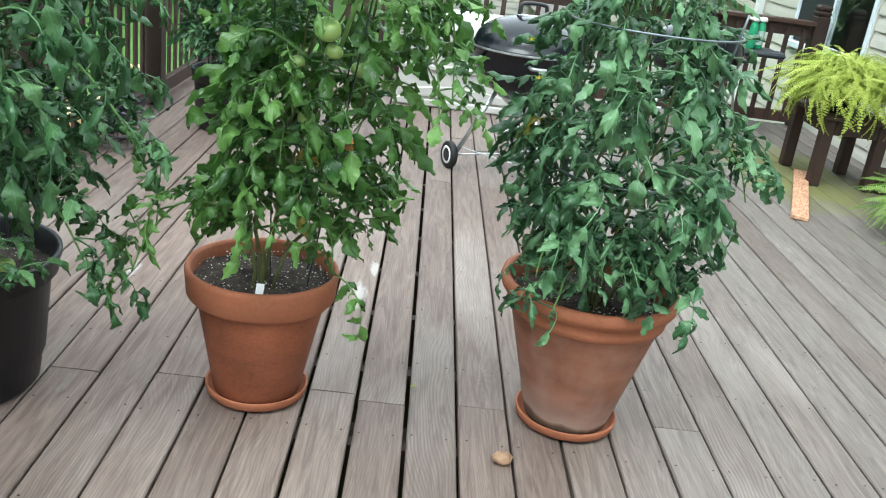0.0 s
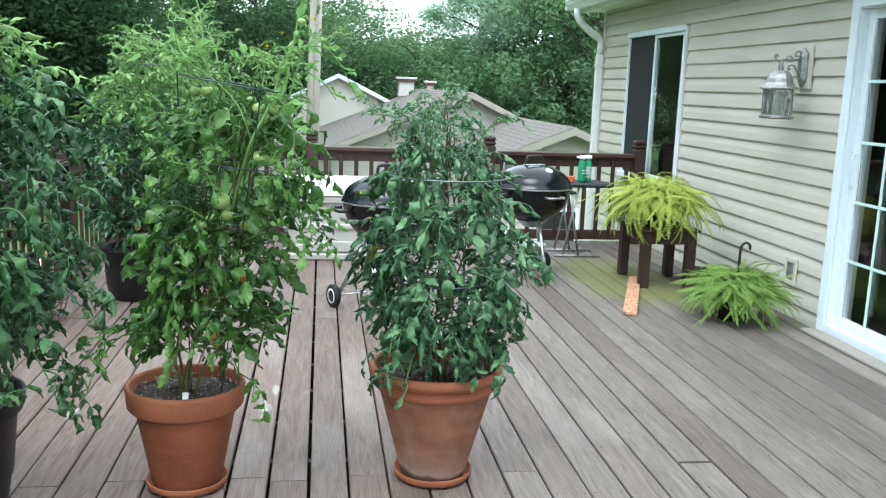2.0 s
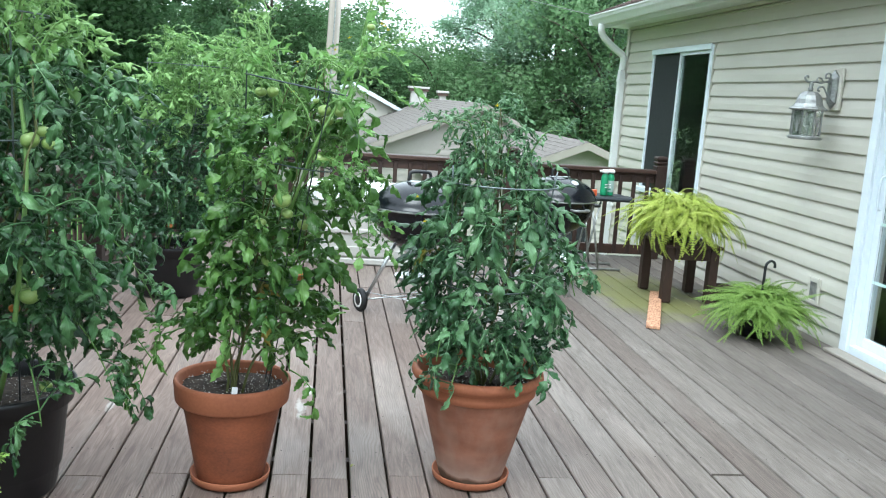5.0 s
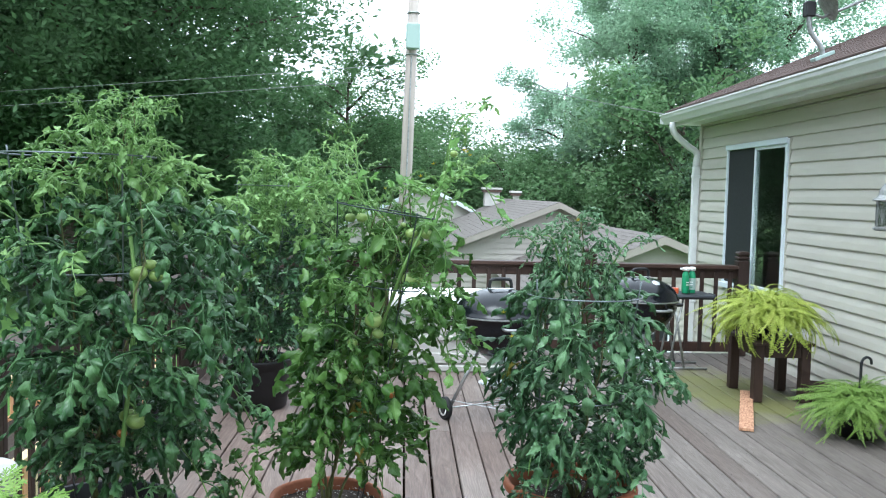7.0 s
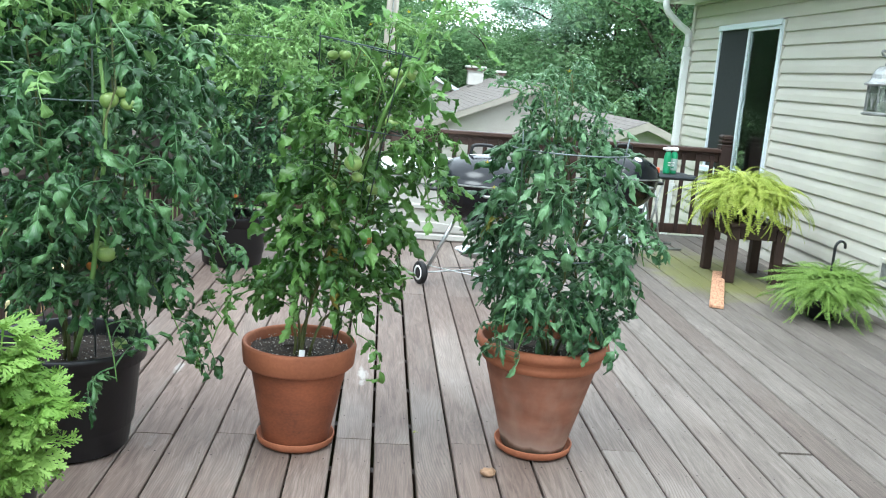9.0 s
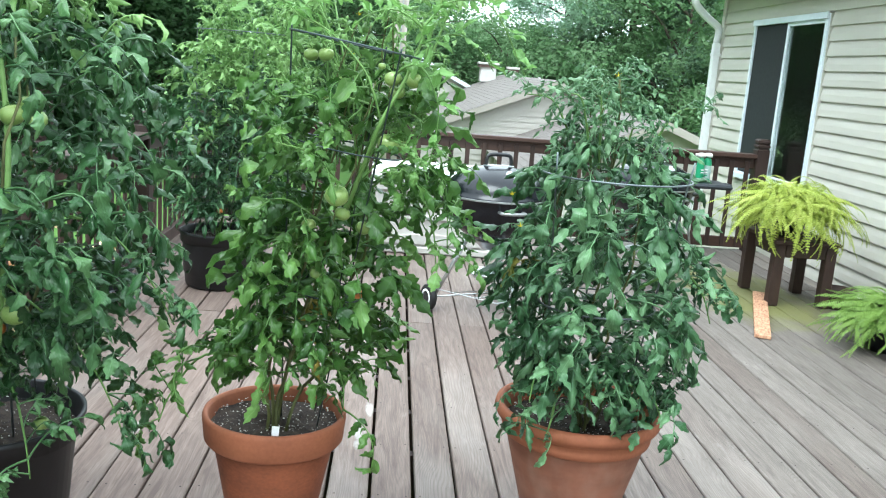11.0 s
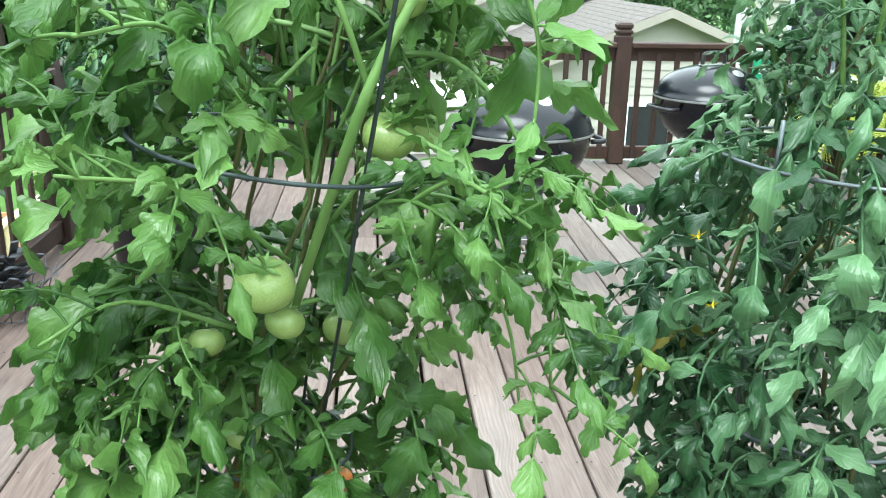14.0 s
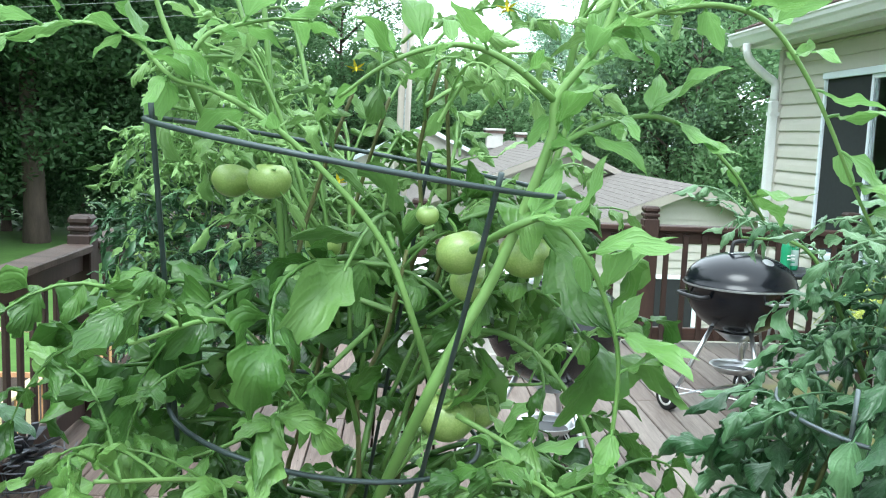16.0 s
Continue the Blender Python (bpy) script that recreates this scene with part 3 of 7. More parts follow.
M_BOTTLE = mat("green_spray_bottle_plastic", (0.04, 0.30, 0.14), (0.03, 0.22, 0.10), rough=0.3, scale=10)
M_ORANGE = mat("orange_red_plastic", (0.55, 0.10, 0.03), (0.45, 0.08, 0.025), rough=0.4)
M_TABLETOP = mat("slate_grey_table_plastic", (0.026, 0.030, 0.036), (0.018, 0.021, 0.026), rough=0.45, scale=8)
M_CHAR = mat("black_woven_wire", (0.120, 0.125, 0.140), (0.038, 0.042, 0.050), rough=0.5, scale=30)
M_BRICK = mat("pale_chimney_render", (0.55, 0.53, 0.50), (0.45, 0.43, 0.40), rough=0.8, scale=3)


# ---- ground, one sheet to the horizon ----
def ground_height(x, y):
    """Lawn below the deck, falling away towards the neighbours."""
    far = min(max((y - 7.541) / 8, 0), 1)
    side = min(max((x + 3.0) / 4.0, 0), 1)
    fall = far * far * (3 - 2 * far)
    return -1.95 - fall * (1.35 * side + 0.15)


def build_ground():
    xs = [-1500, -600, -200, -90, -60] + list(range(-45, 46, 3)) + [60, 90, 200, 600, 1500]
    ys = [-1500, -500, -150, -60, -30] + list(range(-18, 70, 3)) + [90, 130, 200, 500, 1500]
    vs = [(x, y, ground_height(x, y)) for y in ys for x in xs]
    w = len(xs)
    fs = [(j * w + i, j * w + i + 1, (j + 1) * w + i + 1, (j + 1) * w + i) for j in range(len(ys) - 1) for i in range(w - 1)]
    ob = part("ground", mesh_np("ground", vs, fs, M_GRASS, True), M_GRASS)
    tagged(ob, "mown green lawn falling away below the deck", "lawn", "", "structure")


build_ground()

# ---- deck: frame and boards ----
WX = 3.325         # face of the siding
DX0, DX1, DY0, DY1 = -1.74, 3.30, -4.4, 6.96
PITCH = 0.145
deck = thing("floor", "weathered wooden deck, reddish stain worn to grey", "deck", "", "structure")


def build_deck_frame():
    bm = bmesh.new()
    add_box(bm, DX0 + 0.02, DX1, DY1 - 0.07, DY1 - 0.03, -0.26, -0.03)
    add_box(bm, DX0 + 0.02, DX0 + 0.06, DY0, DY1 - 0.08, -0.26, -0.03)
    y = DY0 + 0.3
    while y < DY1 - 0.2:
        add_box(bm, DX0 + 0.07, DX1, y, y + 0.04, -0.22, -0.032)
        y += 0.406
    part("joist_frame", bm, M_RAIL, deck)
    for x in (-1.5, 0.7, 2.9):
        for y in (-4.0, -0.5, 3.0, 6.581):
            part("support_post", box(x - 0.07, x + 0.07, y - 0.07, y + 0.07, -3.6, -0.27), M_RAIL, deck)


build_deck_frame()
# Added dark sheet over the lawn; it gives the board gaps their shade.
bare = part("soil_under_deck", box(DX0 + 0.1, WX, DY0 + 0.1, DY1 - 0.1, -2.2, -1.935), M_SOIL, None)
tagged(bare, "dark sheet added beneath the deck so the board gaps look shaded", "soil", "", "structure")

RW = 0.11  # post width


def railing(name, label, p0, p1, posts, cap_mat):
    """A railing from p0 to p1: posts at the given distances, two rails, square balusters."""
    d = (Vector((*p1, 0)) - Vector((*p0, 0)))
    length = d.length
    ang = math.degrees(math.atan2(d.y, d.x))
    r = thing(name, label, "railing", "deck railings", "", (*p0, 0), ang)
    for s in posts:
        bm = bmesh.new()
        h = RW / 2
        add_box(bm, s - h, s + h, -h, h, 0.003, 0.905, 0.006)
        add_box(bm, s - h + 0.012, s + h - 0.012, -h + 0.012, h - 0.012, 0.90, 0.925)
        add_box(bm, s - h, s + h, -h, h, 0.92, 0.945, 0.006)
        add_box(bm, s - h + 0.012, s + h - 0.012, -h + 0.012, h - 0.012, 0.94, 0.955)
        add_box(bm, s - h, s + h, -h, h, 0.95, 0.995, 0.014)
        part("post", bm, M_RAIL, r)
    ends = sorted(posts)
    for a, b in zip(ends, ends[1:]):
        a2, b2 = a + RW / 2, b - RW / 2
        part("top_rail", box(a2, b2, -0.07, 0.07, 0.825, 0.862, 0.006), cap_mat, r)
        part("rail_face", box(a2, b2, -0.022, 0.022, 0.735, 0.824, 0.004), M_RAILX if cap_mat is M_RAILX else M_RAIL, r)
        part("bottom_rail", box(a2, b2, -0.022, 0.022, 0.035, 0.125, 0.004), M_RAILX if cap_mat is M_RAILX else M_RAIL, r)
        n = max(1, round((b2 - a2) / 0.135))
        for i in range(n):
            c = a2 + (b2 - a2) * (i + 0.5) / n
            part("baluster", box(c - 0.019, c + 0.019, -0.043, -0.024, 0.04, 0.80, 0.003), M_RAIL, r)
    return r


railing("deck_railing", "dark brown wooden railing along the far deck edge", (-1.555, 6.86), (3.185, 6.86),
        [0.0, 1.65, 3.283, 4.74], M_RAILX)
railing("deck_railing", "dark brown wooden railing with a worn handrail", (-1.555, 6.733), (-1.555, -4.3),
        [1.768, 3.44, 5.12, 6.8, 8.48, 9.98], M_RAILCAP)
extra = thing("deck_railing", "short dark brown railing section to the corner", "railing", "deck railings", "", (-1.555, 6.733, 0), -90)
part("top_rail", box(0.01, 1.698, -0.07, 0.07, 0.825, 0.862, 0.006), M_RAILCAP, extra)
part("rail_face", box(0.01, 1.698, -0.022, 0.022, 0.735, 0.824, 0.004), M_RAIL, extra)
part("bottom_rail", box(0.01, 1.698, -0.022, 0.022, 0.035, 0.125, 0.004), M_RAIL, extra)
for i in range(12):
    c = 0.09 + i * 0.14
    part("baluster", box(c - 0.019, c + 0.019, -0.043, -0.024, 0.04, 0.80, 0.003), M_RAIL, extra)

# ---- house ----
WY0, WY1 = -4.6, 8.62
WIN = (6.25, 7.72, 0.60, 2.03)
DOOR = (1.98, 3.72, 0.004, 2.03)
SOFFIT = 2.33

wall = thing("wall_east", "tan vinyl clapboard house wall beside the deck", "house wall", "", "structure")


def build_wall():
    bm = bmesh.new()
    a, b = WX + 0.035, WX + 0.18
    (wy0, wy1, wz0, wz1), (dy0, dy1, dz0, dz1) = WIN, DOOR
    for y0, y1, z0, z1 in ((WY0, dy0, -3.2, SOFFIT), (dy0, dy1, -3.2, dz0), (dy0, dy1, dz1, SOFFIT), (dy1, wy0, -3.2, SOFFIT),
                           (wy0, wy1, -3.2, wz0), (wy0, wy1, wz1, SOFFIT), (wy1, WY1, -3.2, SOFFIT)):
        add_box(bm, a, b, y0, y1, z0, z1)
    add_box(bm, b + 0.002, 9.0, WY1 - 0.15, WY1, -3.2, SOFFIT)
    part("sheathing", bm, M_SIDING, wall)


build_wall()


def frame_box(parent, name, material, x0, x1, y0, y1, z0, z1, w, label=""):
    """Four bars round an opening, as one part each."""
    bm = bmesh.new()
    add_box(bm, x0, x1, y0, y0 + w, z0, z1, 0.003)
    add_box(bm, x0, x1, y1 - w, y1, z0, z1, 0.003)
    add_box(bm, x0, x1, y0 + w, y1 - w, z1 - w, z1, 0.003)
    add_box(bm, x0, x1, y0 + w, y1 - w, z0, z0 + w, 0.003)
    return part(name, bm, material, parent, label)


def pane(parent, x, y0, y1, z0, z1, material):
    ob = part("pane", box(x - 0.003, x + 0.003, y0, y1, z0, z1), material, parent)
    ob.visible_shadow = False
    return ob


def build_window():
    y0, y1, z0, z1 = WIN
    w = thing("window_1", "white vinyl sliding window, one half screened", "window", "", "structure")
    frame_box(w, "window_frame", M_TRIM, WX - 0.02, WX + 0.05, y0, y1, z0, z1, 0.034)
    part("head_trim", box(WX - 0.035, WX - 0.021, y0, y1, z1 - 0.042, z1 + 0.01, 0.003), M_TRIM, w)
    part("window_sill", box(WX - 0.05, WX - 0.021, y0 - 0.01, y1 + 0.01, z0 - 0.02, z0 + 0.03, 0.004), M_TRIM, w)
    ym = (y0 + y1) / 2
    s1 = frame_box(w, "sash", M_TRIM, WX - 0.012, WX + 0.010, y0 + 0.041, ym + 0.022, z0 + 0.041, z1 - 0.041, 0.032)
    pane(s1, WX, y0 + 0.074, ym - 0.011, z0 + 0.074, z1 - 0.074, M_GLASS)
    s2 = frame_box(w, "sash", M_TRIM, WX + 0.013, WX + 0.035, ym - 0.02, y1 - 0.041, z0 + 0.041, z1 - 0.041, 0.032)
    pane(s2, WX + 0.025, ym + 0.013, y1 - 0.074, z0 + 0.074, z1 - 0.074, M_GLASS)
    part("insect_screen", box(WX - 0.004, WX - 0.002, ym + 0.0235, y1 - 0.042, z0 + 0.042, z1 - 0.042), M_SCREEN, w)


build_window()


def build_door():
    y0, y1, z0, z1 = DOOR
    d = thing("door_1", "closed white sliding patio door with mint grille bars", "patio door", "", "structure")
    frame_box(d, "door_frame", M_TRIM, WX - 0.025, WX + 0.115, y0, y1, z0, z1, 0.06)
    part("casing", box(WX - 0.045, WX - 0.026, y1 - 0.055, y1 + 0.02, z0, z1 + 0.03, 0.003), M_TRIM, d)
    part("casing", box(WX - 0.045, WX - 0.026, y0 - 0.02, y0 + 0.055, z0, z1 + 0.03, 0.003), M_TRIM, d)
    part("head_trim", box(WX - 0.045, WX - 0.026, y0 + 0.056, y1 - 0.056, z1 - 0.055, z1 + 0.03, 0.003), M_TRIM, d)
    part("threshold", box(WX - 0.150, WX - 0.047, y0 - 0.02, y1 + 0.02, 0.003, 0.022, 0.004), M_FASCIA_FAR, d, "grey weathered sill board")
    ym = (y0 + y1) / 2
    for k, (a, b, x) in enumerate(((ym - 0.03, y1 - 0.061, WX + 0.02), (y0 + 0.061, ym + 0.03, WX + 0.07))):
        leaf = frame_box(d, "door_panel", M_TRIM, x, x + 0.04, a, b, z0 + 0.062, z1 - 0.062, 0.058)
        ga, gb, gz0, gz1 = a + 0.059, b - 0.059, z0 + 0.121, z1 - 0.121
        pane(leaf, x + 0.02, ga, gb, gz0, gz1, M_GLASS)
        for i in range(1, 3):
            yy = ga + (gb - ga) * i / 3
            part("grille_bar", box(x + 0.006, x + 0.016, yy - 0.009, yy + 0.009, gz0, gz1, 0.002), M_MUNTIN, leaf)
        for i in range(1, 5):
            zz = gz0 + (gz1 - gz0) * i / 5
            part("grille_bar", box(x + 0.003, x + 0.0055, ga, gb, zz - 0.009, zz + 0.009), M_MUNTIN, leaf)
        if k == 0:
            part("door_handle", tube(smooth_path([(x - 0.001, b - 0.035, 0.92), (x - 0.022, b - 0.035, 0.95), (x - 0.022, b - 0.035, 1.10), (x - 0.001, b - 0.035, 1.13)], 4), 0.006, 6), M_TRIM, leaf, smooth=True)


build_door()


def build_interior():
    """An added room behind the glass; its dimness is put into near-black surfaces."""
    r = thing("interior_room", "added room behind the glass, coloured near black for its shade", "room", "", "structure")
    bm = bmesh.new()
    x0, x1 = WX + 0.20, 8.8
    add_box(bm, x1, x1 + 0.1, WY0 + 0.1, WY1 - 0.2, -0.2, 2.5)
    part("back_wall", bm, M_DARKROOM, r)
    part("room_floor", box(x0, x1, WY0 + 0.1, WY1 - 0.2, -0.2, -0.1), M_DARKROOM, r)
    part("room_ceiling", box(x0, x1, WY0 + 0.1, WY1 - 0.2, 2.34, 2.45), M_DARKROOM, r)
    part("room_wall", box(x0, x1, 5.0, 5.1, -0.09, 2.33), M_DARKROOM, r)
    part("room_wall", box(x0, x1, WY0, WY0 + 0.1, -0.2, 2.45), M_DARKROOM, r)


build_interior()


def build_curtain():
    bm = bmesh.new()
    vs = []
    for i in range(25):
        x = WX + 0.26 + 0.02 * math.sin(i * 1.7)
        col = []
        for j in range(13):
            z = 2.02 - 1.9 * j / 12
            wide = 0.06 + 0.30 * max(0.0, (z - 1.28) / 0.74) ** 1.4
            col.append(bm.verts.new((x, 3.677 - 0.8 * wide * i / 24, z)))
        vs.append(col)
    for i in range(24):
        for j in range(12):
            bm.faces.new((vs[i][j], vs[i + 1][j], vs[i + 1][j + 1], vs[i][j + 1]))
    bmesh.ops.solidify(bm, geom=bm.faces[:], thickness=0.004)
    tagged(part("curtain", bm, M_CURTAIN, None, smooth=True), "pale green tied-back curtain hanging inside the patio door", "curtain")


build_curtain()


def build_eave():
    e = thing("roof_east", "brown shingle roof with white soffit and gutter", "roof", "", "structure", (0.085, 0, 0))
    part("soffit", box(2.97, (WX - 0.085) + 0.2, WY0, WY1 + 0.22, SOFFIT, SOFFIT + 0.02), M_GUTTER, e)
    part("fascia", box(2.945, 2.968, WY0, WY1 + 0.24, SOFFIT - 0.03, SOFFIT + 0.15, 0.003), M_GUTTER, e)
    part("frieze_board", box((WX - 0.085) - 0.004, (WX - 0.085) + 0.036, WY0, WY1, SOFFIT - 0.03, SOFFIT - 0.002), M_SIDING, e)
    prof = [(x + 0.09, z) for x, z in [(2.853, 2.335), (2.80, 2.335), (2.775, 2.375), (2.755, 2.395), (2.748, 2.425), (2.738, 2.43), (2.738, 2.445), (2.752, 2.445), (2.762, 2.43), (2.79, 2.38), (2.81, 2.345), (2.853, 2.345)]]
    part("gutter", extrude_y(prof, WY0, WY1 + 0.26), M_GUTTER, e)
    part("gutter_cap", box(2.84, 2.943, WY1 + 0.255, WY1 + 0.262, 2.34, 2.44), M_GUTTER, e)
    # roof courses, each lapping the one below
    s = 0.42
    c = math.cos(math.atan(s))
    bm = bmesh.new()
    step = 0.135
    nrow = 32
    for i in range(nrow):
        x0 = 2.89 + i * step * c
        x1 = x0 + step * c + 0.02
        z0 = 2.475 + (x0 - 2.89) * s
        z1 = z0 + (x1 - x0) * s
        q = [(x0, z0 + 0.010), (x1, z1 + 0.004), (x1, z1 - 0.004), (x0, z0)]
        a = [bm.verts.new((x, WY0, z)) for x, z in q]
        b = [bm.verts.new((x, WY1 + 0.26, z)) for x, z in q]
        for k in range(4):
            bm.faces.new((a[k], a[(k + 1) % 4], b[(k + 1) % 4], b[k]))
        bm.faces.new(a[::-1])
        bm.faces.new(b)
    part("shingle_course", bm, M_SHINGLE, e, kind="stuff")
    x1 = 2.89 + nrow * step * c
    bm = bmesh.new()
    q = [(2.89, 2.47), (x1, 2.47 + (x1 - 2.89) * s), (x1, 2.43 + (x1 - 2.89) * s), (2.89, 2.43)]
    a = [bm.verts.new((x, WY0, z)) for x, z in q]
    b = [bm.verts.new((x, WY1 + 0.25, z)) for x, z in q]
    for k in range(4):
        bm.faces.new((a[k], a[(k + 1) % 4], b[(k + 1) % 4], b[k]))
    bm.faces.new(a[::-1])
    bm.faces.new(b)
    part("roof_deck", bm, M_SHINGLE, e)
    x2 = x1 + (x1 - 2.89)
    bm = bmesh.new()
    zr = 2.47 + (x1 - 2.89) * s
    a = [bm.verts.new(v) for v in ((x1, WY0, zr), (x2, WY0, 2.47), (x2, WY1 + 0.25, 2.47), (x1, WY1 + 0.25, zr))]
    bm.faces.new(a)
    bmesh.ops.solidify(bm, geom=bm.faces[:], thickness=0.04)
    part("roof_back", bm, M_SHINGLE, e)
    # gable end above the far wall
    bm = bmesh.new()
    a = [bm.verts.new(v) for v in (((WX - 0.085) + 0.1, WY1 - 0.05, SOFFIT + 0.03), (8.9, WY1 - 0.05, SOFFIT + 0.03), (x1, WY1 - 0.05, zr - 0.1))]
    bm.faces.new(a)
    bmesh.ops.solidify(bm, geom=bm.faces[:], thickness=0.05)
    part("gable_wall", bm, M_SIDING, e)


build_eave()


def build_downspout():
    d = thing("downspout", "white aluminium downspout with two elbows", "downspout", "", "", (0.085, 0.0, 0))
    path = smooth_path([(2.89, 8.54, 2.334), (2.89, 8.54, 2.27), (2.94, 8.56, 2.19), (3.08, 8.58, 2.08), (3.19, 8.59, 2.0), (3.19, 8.59, 1.85)], 5)
    part("elbow", tube(path, 0.038, 8), M_GUTTER, d, smooth=True)
    bm = bmesh.new()
    add_box(bm, 3.155, 3.225, 8.55, 8.63, -2.6, 1.85, 0.008)
    part("pipe", bm, M_GUTTER, d)
    for z in (1.72, 0.3, -1.4):
        part("strap", box(3.15, 3.238, 8.545, 8.636, z, z + 0.03, 0.002), M_GUTTER, d)


build_downspout()


# ---- foliage makers ----
def leaflet_arrays(rnd, length, width, curl=0.2, droop=0.3, fold=0.35, nx=9, twist=0.0, teeth=0.1):
    """One lobed, pointed leaflet along +x from the origin, as vertices, quads and leaf coordinates. fold > 0 closes it upwards
    along its midrib, curl > 0 rolls its margins under, droop hangs its tip, teeth cuts the margin into forward-pointing lobes."""
    vs, fs, uv = [], [], []
    ph, ph2 = rnd.uniform(0, 6), rnd.uniform(0, 6)
    lobes = rnd.choice((2.6, 3.3, 4.1))
    shift = (rnd.uniform(0, 1), rnd.uniform(0, 1))
    hook = rnd.uniform(-0.3, 0.3)
    x = z0 = 0.0
    ang = 0.0
    for i in range(nx + 1):
        u = i / nx
        w = width * 0.5 * (max(0.0, math.sin(math.pi * min(1.0, 0.06 + 0.94 * u ** 0.80))) ** 0.85 * (1.16 - 0.42 * u) + 0.015)
        if i:
            ang = droop * (1.9 * u ** 1.2) + 0.30 * math.sin(u * 6 + ph2)
            x += length / nx * math.cos(ang)
            z0 -= length / nx * math.sin(ang)
        tw = twist * u
        for v in (-1.0, -0.55, 0.0, 0.55, 1.0):
            q = abs(v)
            side = 0.0 if v > 0 else 1.3
            fr = (u * lobes + shift[0 if v > 0 else 1]) % 1.0
            cut = teeth * (0.75 - 2.1 * fr ** 2.2) * (1.15 - 0.5 * u) * (1.0 if q > 0.9 else 0.30) if q > 0.1 else 0.0
            bow = curl * 1.3 * q ** 1.6
            y = v * w * (1 + cut) * (1 - 0.28 * abs(bow))
            z = fold * abs(y) - bow * w * 0.9 + 0.30 * w * q * math.sin(u * 9 + ph * 2 + side) + 0.10 * w * math.sin(u * 19 + ph + 5.0 * v)
            y2 = y + hook * length * u * u * 0.5
            yy, zz = y2 * math.cos(tw) - z * math.sin(tw), z * math.cos(tw) + y * math.sin(tw)
            fwd = length * q * q * (0.05 + 0.5 * cut * (1 if 0 < i < nx else 0) * width / length)
            uv.append((u, 0.5 + 0.5 * v))
            vs.append((x + fwd * math.cos(ang) + zz * math.sin(ang), yy, z0 - fwd * math.sin(ang) + zz * math.cos(ang)))
    for i in range(nx):
        for j in range(4):
            a = i * 5 + j
            fs.append((a, a + 1, a + 6, a + 5))
    return np.array(vs), np.array(fs), np.array(uv)


def compound_leaf(seed, wide=0.45, curl=0.2, droop=0.5, fold=0.3, nx=8, pairs=3, arch=0.5, size=1.0, teeth=0.1, hang=(-20, 30)):
    """A pinnate tomato leaf of length 1 along +x, rising then drooping."""
    rnd = random.Random(seed)
    V, F, U, n = [], [], [], 0
    sway = rnd.uniform(-0.12, 0.12)
    dr = droop * rnd.uniform(0.5, 1.4)

    def rachis(u):
        return Vector((u * (1 - 0.18 * dr * u * u), sway * u * u, arch * 0.30 * math.sin(u * 2.0) - dr * 0.48 * u ** 2.2))

    pts = [rachis(i / 7) for i in range(8)]
    tv, tf = tube_arrays(pts, [0.017 - 0.010 * i / 7 for i in range(8)], 4)
    V.append(np.array([tuple(v) for v in tv]))
    F.append(np.array(tf))
    U.append(np.full((len(tv), 2), 0.5))
    n += len(tv)
    spots = []
    for k in range(pairs):
        u = 0.30 + 0.52 * k / max(1, pairs - 1) + rnd.uniform(-0.03, 0.03)
        ls = (0.24, 0.30, 0.30, 0.26)[k] * rnd.uniform(0.8, 1.2) * size
        for sgn in (1, -1):
            if rnd.random() < 0.92:
                spots.append((u + rnd.uniform(-0.04, 0.04), sgn * rnd.uniform(42, 80), ls * rnd.uniform(0.85, 1.1)))
    for k in range(rnd.randint(1, 3)):
        spots.append((rnd.uniform(0.38, 0.85), rnd.choice((1, -1)) * rnd.uniform(60, 90), rnd.uniform(0.08, 0.13)))
    spots.append((0.98, rnd.uniform(-15, 15), 0.38 * rnd.uniform(0.85, 1.15) * size))
    for u, ang, ls in spots:
        lv, lf, lu = leaflet_arrays(rnd, ls, ls * wide * rnd.uniform(0.85, 1.2), curl=curl * rnd.choice((1.5, 1.1, 0.6, 0.3, -0.5)),
                                droop=droop * rnd.uniform(0.2, 1.3), fold=fold * rnd.uniform(-0.2, 1.5), nx=nx if ls > 0.14 else 4, twist=rnd.uniform(-0.8, 0.8), teeth=teeth)
        p = rachis(u)
        q = rachis(min(1.0, u + 0.05))
        pitch = math.degrees(math.atan2(q.z - p.z, max(1e-3, q.x - p.x)))
        m = np.array(pose(p.x, p.y, p.z, rnd.uniform(-45, 45), -pitch * 0.5 + rnd.uniform(*hang), ang))
        lv = lv @ m[:3, :3].T + m[:3, 3]
        V.append(lv)
        F.append(lf + n)
        U.append(lu)
        n += len(lv)
    return np.concatenate(V), np.concatenate(F), np.concatenate(U)


def leaf_set(name, count, material, **kw):
    """Several different leaves, as arrays and as shared meshes."""
    out = []
    for i in range(count):
        v, f, u = compound_leaf(100 + i * 7, **kw)
        out.append((v, f, mesh_np(name, v, f, material, True, u), u))
    return out


LEAVES_L = leaf_set("leaf", 20, M_LEAF_L, wide=0.54, curl=0.60, droop=0.75, fold=0.26, nx=15, size=1.08, arch=0.7, teeth=0.24, hang=(-40, 45))
LEAVES_R = leaf_set("leaf", 22, M_LEAF_R, wide=0.44, curl=0.70, droop=0.85, fold=0.30, nx=14, size=1.08, arch=0.9, pairs=3, teeth=0.24, hang=(-35, 55))
LEAVES_D = leaf_set("leaf", 22, M_LEAF_D, wide=0.47, curl=1.0, droop=0.80, fold=0.24, nx=13, size=1.05, arch=0.9, pairs=3, teeth=0.26, hang=(-35, 55))
